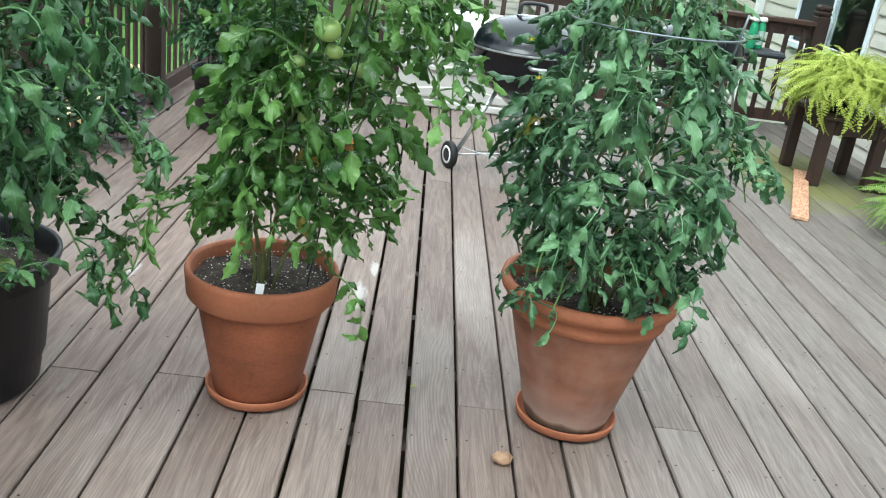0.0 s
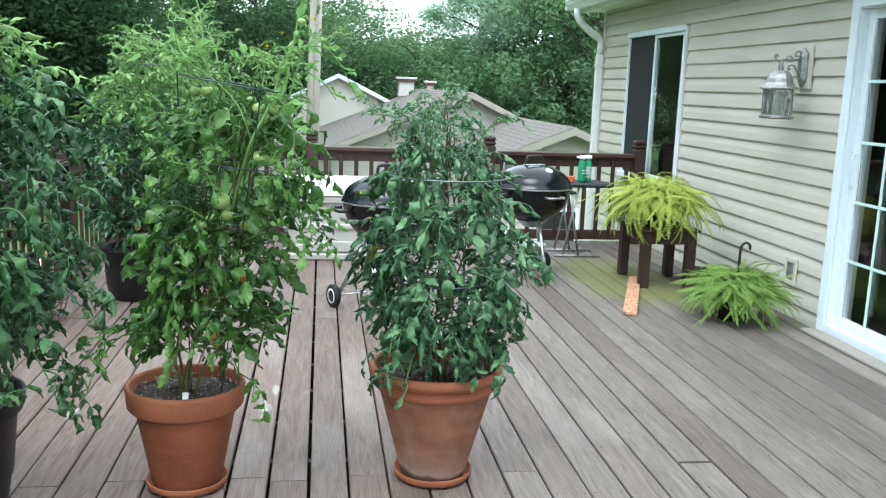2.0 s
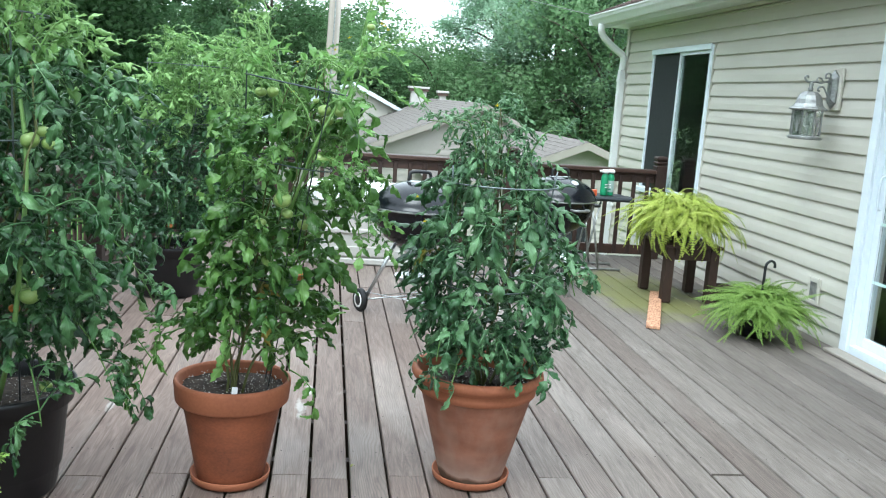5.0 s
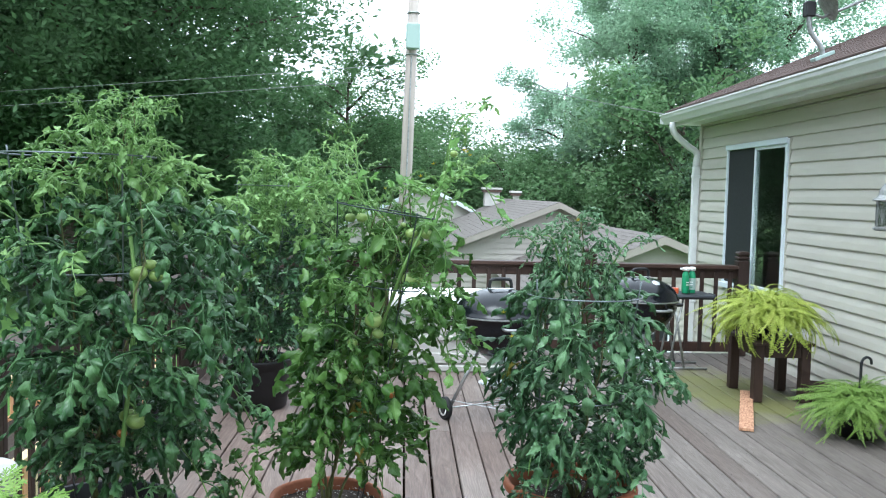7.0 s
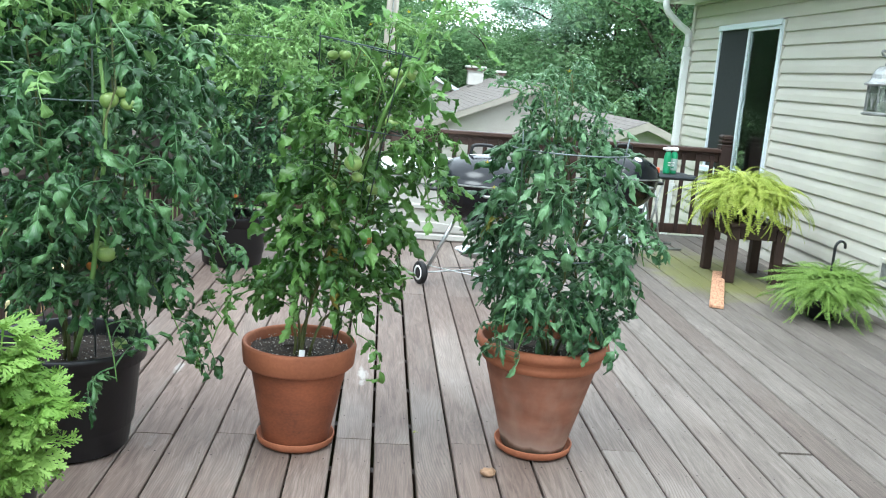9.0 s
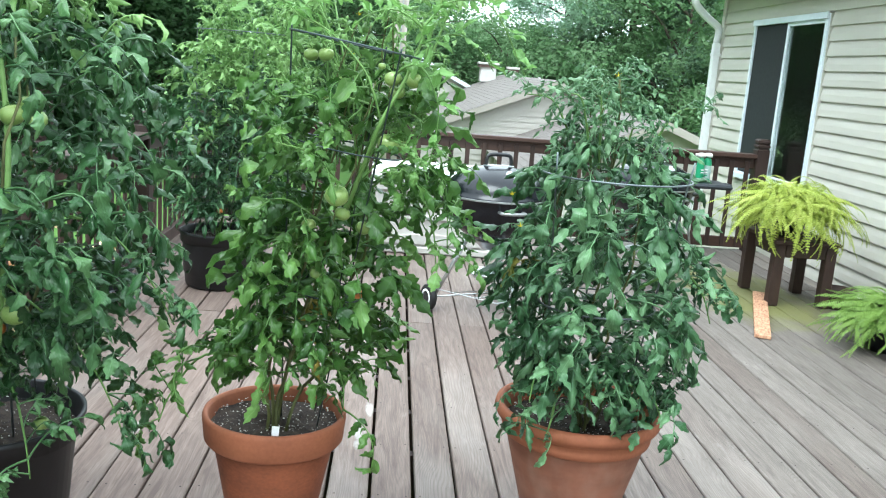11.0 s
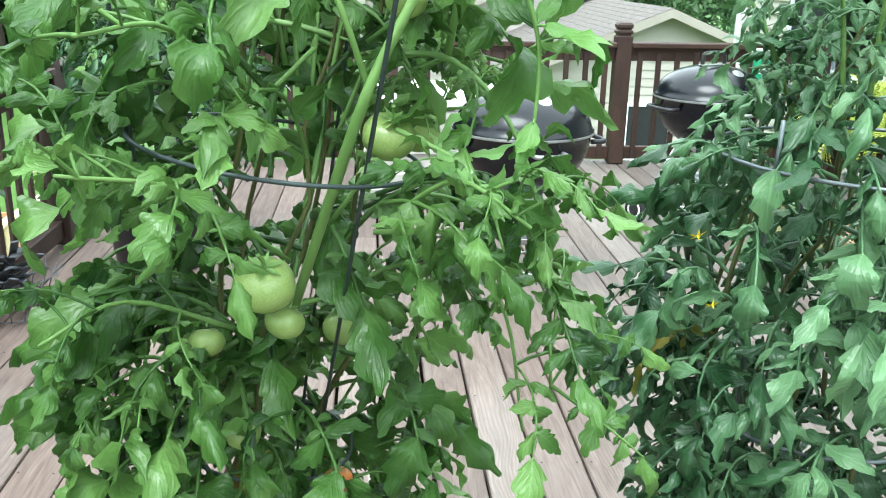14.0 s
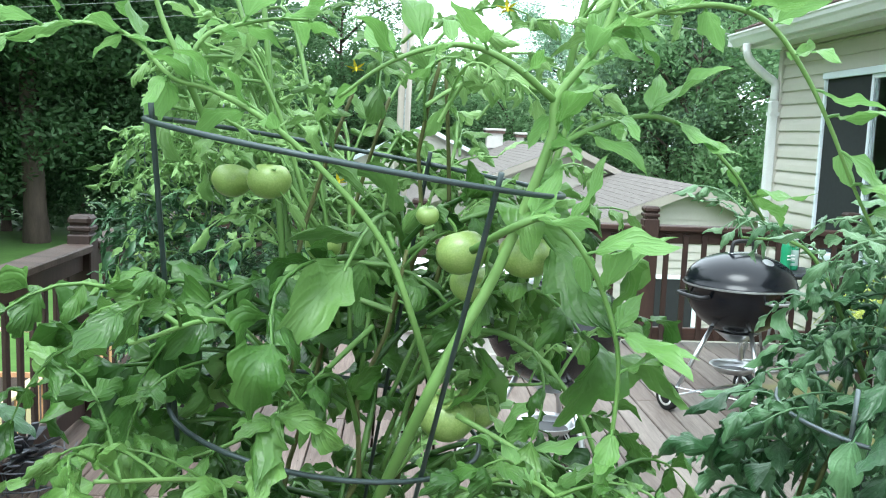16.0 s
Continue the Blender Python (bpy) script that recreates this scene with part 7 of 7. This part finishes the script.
# ---- trees ----
def leaf_cloud(rnd, centres, radii, per, size):
    """Small bent leaf quads scattered round clump centres."""
    C = np.repeat(np.array(centres), per, axis=0)
    R = np.repeat(np.array(radii), per)[:, None]
    n = len(C)
    g = np.random.RandomState(rnd.randrange(10 ** 6))
    d = g.normal(size=(n, 3))
    d /= np.linalg.norm(d, axis=1)[:, None]
    P = C + d * R * (g.rand(n, 1) ** 0.45) * np.array([1, 1, 0.75])
    u = g.normal(size=(n, 3))
    u[:, 2] *= 0.6
    u /= np.linalg.norm(u, axis=1)[:, None]
    w = np.cross(u, g.normal(size=(n, 3)))
    w /= np.linalg.norm(w, axis=1)[:, None] + 1e-9
    s = size * (0.6 + 0.8 * g.rand(n, 1))
    # soft shading: each leaf is lit much like the clump of foliage that it belongs to
    N = (P - C) / R + 0.25 * (P - P.mean(axis=0)) / (np.abs(P - P.mean(axis=0)).max(axis=0) + 1e-6) + 0.45 * g.normal(size=(n, 3)) + np.array([0, 0, 0.25])
    N /= np.linalg.norm(N, axis=1)[:, None] + 1e-9
    turn = np.sum(np.cross(u, w) * N, axis=1) < 0
    w[turn] *= -1.0
    V = np.stack([P - u * s, P - w * s * 0.42, P + u * s, P + w * s * 0.42], axis=1).reshape(-1, 3)
    F = np.arange(4 * n).reshape(-1, 4)
    return V, F, np.repeat(N, 4, axis=0)


def tree_meshes(seed, height, crown_r, trunk_r, material, clear=0.3, clumps=130, per=230, size=0.17, lean=0.0):
    """Trunk, limbs and crown of one tree, as two meshes."""
    rnd = random.Random(seed)
    bm = bmesh.new()
    top = Vector((lean * height, 0, height * 0.86))
    pts = [Vector((0, 0, -0.3)), Vector((lean * height * 0.25 + rnd.uniform(-0.2, 0.2), rnd.uniform(-0.2, 0.2), height * 0.35)), Vector((lean * height * 0.6, rnd.uniform(-0.3, 0.3), height * 0.62)), top]
    path = smooth_path(pts, 5)
    k = len(path) - 1
    add_tube(bm, path, [trunk_r * (1.25 if i == 0 else 1) * (1 - 0.85 * i / k) for i in range(k + 1)], 9)
    centres, radii = [], []
    limbs = 16
    for i in range(limbs):
        t = clear + (0.95 - clear) * (i + rnd.random()) / limbs
        p = path[min(k, int(t * k))]
        a = i * 2.4 + rnd.uniform(-0.5, 0.5)
        q = (t - clear) / (1 - clear)
        reach = crown_r * (0.45 + 0.75 * math.sin(math.pi * (0.15 + 0.75 * q))) * rnd.uniform(0.65, 1.1)
        end = p + Vector((reach * math.cos(a), reach * math.sin(a), reach * rnd.uniform(0.1, 0.7)))
        mid = p.lerp(end, 0.5) + Vector((0, 0, reach * 0.12))
        lp = smooth_path([p, mid, end], 4)
        add_tube(bm, lp, [trunk_r * 0.36 * (1 - 0.85 * j / (len(lp) - 1)) for j in range(len(lp))], 6)
        per_limb = max(1, clumps // limbs)
        for j in range(per_limb):
            u = rnd.uniform(0.35, 1.05)
            c = p.lerp(end, u) + Vector((rnd.gauss(0, 0.16), rnd.gauss(0, 0.16), rnd.gauss(0, 0.14))) * crown_r
            centres.append(tuple(c))
            radii.append(crown_r * rnd.uniform(0.16, 0.34))
    V, F, N = leaf_cloud(rnd, centres, radii, per, size)
    me = bpy.data.meshes.new("trunk")
    bmesh.ops.recalc_face_normals(bm, faces=bm.faces[:])
    bm.to_mesh(me)
    bm.free()
    for f in me.polygons:
        f.use_smooth = True
    me.materials.append(M_BARK)
    crown = mesh_np("crown", V, F, material, True)
    crown.normals_split_custom_set_from_vertices(N.tolist())
    return me, crown


def plant_tree(meshes, label, x, y, turn=0.0, s=1.0, sz=1.0):
    t = thing("tree", label, "tree", "trees behind the houses", "", (x, y, ground_height(x, y)), turn)
    t.scale = (s, s, s * sz)
    part("trunk", meshes[0], None, t)
    part("crown", meshes[1], None, t)
    return t


T_A = tree_meshes(1, 17.0, 6.2, 0.34, M_TREE_A, 0.16, 300, 340, 0.105)
T_A2 = tree_meshes(5, 15.0, 5.4, 0.30, M_TREE_A, 0.10, 230, 280, 0.100)
T_B = tree_meshes(2, 11.5, 3.4, 0.20, M_TREE_B, 0.12, 170, 180, 0.085)
T_C = tree_meshes(3, 18.5, 3.5, 0.26, M_TREE_C, 0.14, 270, 290, 0.078)
T_S = tree_meshes(4, 7.0, 3.6, 0.14, M_TREE_B, 0.04, 170, 150, 0.088)
T_D = tree_meshes(6, 7.5, 3.8, 0.16, M_TREE_A, 0.04, 160, 140, 0.104)

T_F = tree_meshes(7, 16.0, 5.8, 0.32, M_TREE_A, 0.12, 180, 70, 0.24)

LAWN_TREE = "low leafy tree at the lawn's edge"
ROOF_TREE = "shrubby tree with dense leaves behind the roofs"
TREES = [
    (T_A, "tall dark green tree with a broad crown", -10.5, 26.7, 20, 1.0, 1.0), (T_A2, "tall dark green tree with spreading limbs", -15.5, 25.1, 80, 1.05, 1.1),
    (T_A2, "dark leafy tree with a dense crown", -8.2, 30.7, 190, 0.95, 1.0), (T_F, "tall dark green tree with a broad crown", -20.0, 30.7, 140, 1.1, 1.0),
    (T_F, "dark leafy tree with a dense crown", -12.0, 33.9, 250, 1.1, 1.0), (T_D, LAWN_TREE, -8.2, 29.5, 0, 0.9, 1.0), (T_D, LAWN_TREE, -12.4, 29.1, 70, 1.0, 1.0),
    (T_D, LAWN_TREE, -17.5, 28.3, 150, 1.1, 1.0), (T_D, LAWN_TREE, -22.5, 29.1, 50, 1.3, 1.0), (T_D, LAWN_TREE, -27.0, 26.7, 90, 1.3, 1.0),
    (T_B, "bright green young tree with open crown", -2.6, 37.9, 0, 0.95, 0.92), (T_B, "bright green young tree with open crown", 1.0, 41.9, 60, 0.9, 0.72),
    (T_B, "bright green young tree with open crown", -5.4, 41.9, 100, 0.9, 0.9), (T_B, "light green tree with a loose crown", 6.2, 43.5, 100, 1.0, 0.66),
    (T_S, ROOF_TREE, 3.6, 46.7, 10, 1.3, 0.85), (T_S, ROOF_TREE, 11.6, 39.5, 90, 1.1, 1.0), (T_S, ROOF_TREE, 12.4, 37.9, 200, 1.4, 1.1), (T_S, ROOF_TREE, -1.0, 45.9, 60, 1.4, 0.85),
    (T_S, ROOF_TREE, 5.0, 41.1, 140, 1.1, 0.9), (T_S, ROOF_TREE, 0.4, 42.7, 30, 1.1, 0.8), (T_S, ROOF_TREE, -3.6, 40.3, 250, 1.1, 0.9),
    (T_C, "tall airy tree with silvery green leaves", 10.6, 40.3, 30, 1.0, 1.0), (T_C, "tall airy tree with silvery green leaves", 14.6, 40.3, 170, 1.0, 1.0),
    (T_C, "slim airy tree with silvery green leaves", 8.2, 44.3, 260, 0.8, 0.85), (T_C, "tall airy tree with silvery green leaves", 12.6, 43.5, 80, 1.1, 1.0),
    # T_F trees from here on: unseen, added to darken reflections in the glass.
    (T_C, "tall airy tree with silvery green leaves", 18.0, 40.3, 310, 1.1, 1.0), (T_F, "dark leafy tree with a dense crown", -22.0, 14.7, 40, 1.0, 1.0),
    (T_F, "tall dark green tree with spreading limbs", -18.0, 1.9, 90, 0.9, 0.9), (T_F, "dark leafy tree with a dense crown", -16.0, -12.5, 10, 1.0, 1.0),
    (T_F, "tall dark green tree with spreading limbs", 0.0, -20.5, 50, 1.0, 1.0), (T_F, "dark leafy tree with a dense crown", -25.0, 21.9, 70, 1.1, 1.0),
    (T_F, "tall dark green tree with a broad crown", -32.0, 30.7, 10, 1.1, 1.0), (T_F, "unseen dark tree added to fill the glass reflections", -21.0, 8.3, 130, 1.0, 1.0), (T_F, "tall dark green tree with a broad crown", -31.0, 14.7, 210, 1.0, 1.0)]
for tm, lab, x, y, turn, s, sz in TREES:
    plant_tree(tm, lab, x, y, turn, s, sz)


# ---- raised bed beyond the railing ----
def raised_bed():
    b = thing("raised_bed", "raised garden bed fenced with orange and yellow pickets", "garden bed", "", "", (-4.5, 8.821, -1.98))
    hx, hy = 0.85, 2.85
    for sx in (-1, 1):
        part("side_board", box(sx * hx - 0.02, sx * hx + 0.02, -hy, hy, 0.0, 0.28, 0.004), M_CEDAR, b)
        part("top_board", box(sx * hx - 0.06, sx * hx + 0.06, -hy, hy, 0.80, 0.835, 0.004), M_PALE_LUMBER, b, "pale top rail")
        k = 27
        for i in range(k):
            y = -hy + (2 * hy) * (i + 0.5) / k
            if sx > 0 or i % 2:
                part("picket", box(sx * hx - 0.012 + 0.035 * sx, sx * hx + 0.012 + 0.035 * sx, y - 0.055, y + 0.055, 0.02, 0.79, 0.003), M_CEDAR if i % 3 else M_PALE_LUMBER, b)
    for sy in (-1, 1):
        part("end_board", box(-hx + 0.022, hx - 0.022, sy * hy - 0.02, sy * hy + 0.02, 0.0, 0.28, 0.004), M_CEDAR, b)
        part("top_board", box(-hx + 0.062, hx - 0.062, sy * hy - 0.05, sy * hy + 0.05, 0.80, 0.835, 0.004), M_PALE_LUMBER, b)
        for sx in (-1, 1):
            part("corner_post", box(sx * hx - 0.05, sx * hx + 0.05, sy * (hy + 0.052) - 0.045, sy * (hy + 0.052) + 0.045, 0.0, 0.9, 0.004), M_CEDAR, b)
    part("soil", box(-hx + 0.025, hx - 0.025, -hy + 0.03, hy - 0.03, 0.0, 0.22), M_SOIL, b)


raised_bed()


# ---- pieces of the wall and the floor ----
def siding_piece(y0, y1, z, h):
    """One lapped course: its lower edge stands proud of the one below."""
    q = [(WX + 0.001, z), (WX, z + 0.004), (WX + 0.004, z + h * 0.45), (WX + 0.013, z + h * 0.80), (WX + 0.019, z + h), (WX + 0.034, z + h), (WX + 0.034, z)]
    vs = [(x, y, zz) for y in (y0, y1) for x, zz in q]
    k = len(q)
    me = bpy.data.meshes.new("siding_board")
    fs = [(i, (i + 1) % k, k + (i + 1) % k, k + i) for i in range(k)] + [tuple(range(k))[::-1], tuple(range(k, 2 * k))]
    me.from_pydata(vs, [], fs)
    me.materials.append(M_SIDING)
    return me


def build_siding():
    h = 0.1153
    z = -0.0284 - h
    (wy0, wy1, wz0, wz1), (dy0, dy1, dz0, dz1) = WIN, DOOR
    while z < SOFFIT - 0.04:
        hh = min(h, SOFFIT - 0.032 - z)
        spans = [(WY0, WY1 - 0.065)]
        for y0, y1, z0, z1 in ((wy0 - 0.012, wy1 + 0.012, wz0 - 0.02, wz1 + 0.012), (dy0 - 0.025, dy1 + 0.025, -1, dz1 + 0.03)):
            if z + hh * 0.5 > z0 and z + hh * 0.5 < z1:
                nxt = []
                for a, b in spans:
                    if y0 > a and y1 < b:
                        nxt += [(a, y0), (y1, b)]
                    else:
                        nxt.append((a, b))
                spans = nxt
        for a, b in spans:
            part("siding_board", siding_piece(a, b, z, hh), M_SIDING, wall)
        z += h
    lowest = -0.0284 - h
    part("lower_siding", box(WX + 0.004, WX + 0.034, WY0, WY1 - 0.065, -3.2, lowest - 0.002), M_SIDING, wall)
    part("corner_post", box(WX - 0.012, WX + 0.034, WY1 - 0.063, WY1 + 0.012, -3.2, SOFFIT - 0.032, 0.004), M_SIDING, wall)
    for y in (WIN[0] - 0.011, WIN[1] + 0.001):
        part("trim_channel", box(WX - 0.006, WX + 0.034, y, y + 0.010, WIN[2], WIN[3]), M_SIDING, wall)


build_siding()


def board_mesh(w, length, th, sag, rnd):
    """A deck board with eased top edges, slightly cupped."""
    e = 0.004
    h = w / 2
    ends = []
    cup = rnd.uniform(-0.0012, 0.0016)
    for y in (0, length):
        ends += [(-h, y, -th), (-h, y, -e), (-h + e, y, 0), (0, y, cup), (h - e, y, 0), (h, y, -e), (h, y, -th)]
    k = 7
    fs = [(i, i + 1, k + i + 1, k + i) for i in range(k - 1)] + [(6, 0, 7, 13), tuple(range(k)), tuple(range(k, 2 * k))[::-1]]
    me = bpy.data.meshes.new("deck_board")
    me.from_pydata(ends, [], [f[::-1] for f in fs])
    me.materials.append(M_DECK)
    return me


def build_boards():
    rnd = random.Random(5)
    i = -12
    while True:
        x0 = i * PITCH
        if x0 + PITCH > DX1 + 0.02:
            break
        gap = rnd.choice((0.006, 0.007, 0.008, 0.009))
        if i in (-1, 0, 1):
            gap = 0.012
        w = PITCH - gap
        cuts = [DY0]
        if i % 2 == 0 or i in (-3, -1):
            cuts += [1.78 + 0.016 * (i % 3 - 1) if i < 6 else 1.829, 5.029]
        else:
            cuts += [-0.811, 4.037]
        if i > 7:
            cuts = [DY0, 5.461] if i % 2 else [DY0, -0.139]
        if i == 6:
            cuts = [DY0, 1.797, 5.029]
        if i == 11:
            cuts = [DY0, 1.853]
        cuts.append(DY1)
        for a, b in zip(cuts, cuts[1:]):
            ob = part("deck_board", board_mesh(w, b - a - (0.020 if i == 11 and a < 1 else 0.004), 0.03, 0, rnd), M_DECK, deck)
            ob.location = (x0 + PITCH / 2 + rnd.uniform(-0.001, 0.001), a + 0.002, rnd.uniform(-0.002, 0.0))
            ob.rotation_euler = (0, radians(rnd.uniform(-0.4, 0.4)), 0)
        i += 1
    # a ripped board closes the deck against the house
    for a, b in ((DY0, 0.40), (0.40, 4.60), (4.60, DY1)):
        ob = part("deck_board", board_mesh(0.110, b - a - 0.004, 0.03, 0, rnd), M_DECK, deck)
        ob.location = (3.250, a + 0.002, -0.001)


build_boards()


def build_nails():
    """Two dark nail heads a board at each joist."""
    rnd = random.Random(9)
    V, F = [], []
    y = DY0 + 0.32
    while y < DY1 - 0.1:
        i = -12
        while i * PITCH + PITCH < DX1 + 0.02:
            for s in (0.024, 0.118):
                x, yy, r = i * PITCH + s + rnd.uniform(-0.006, 0.006), y + rnd.uniform(-0.012, 0.012), 0.0036
                k = len(V)
                V += [(x + r * math.cos(a * math.pi / 3), yy + r * math.sin(a * math.pi / 3), 0.0022) for a in range(6)]
                F.append(tuple(range(k, k + 6)))
            i += 1
        y += 0.406
    part("nail_head", mesh_np("nail_head", V, F, M_NAIL), None, deck, kind="stuff")


build_nails()
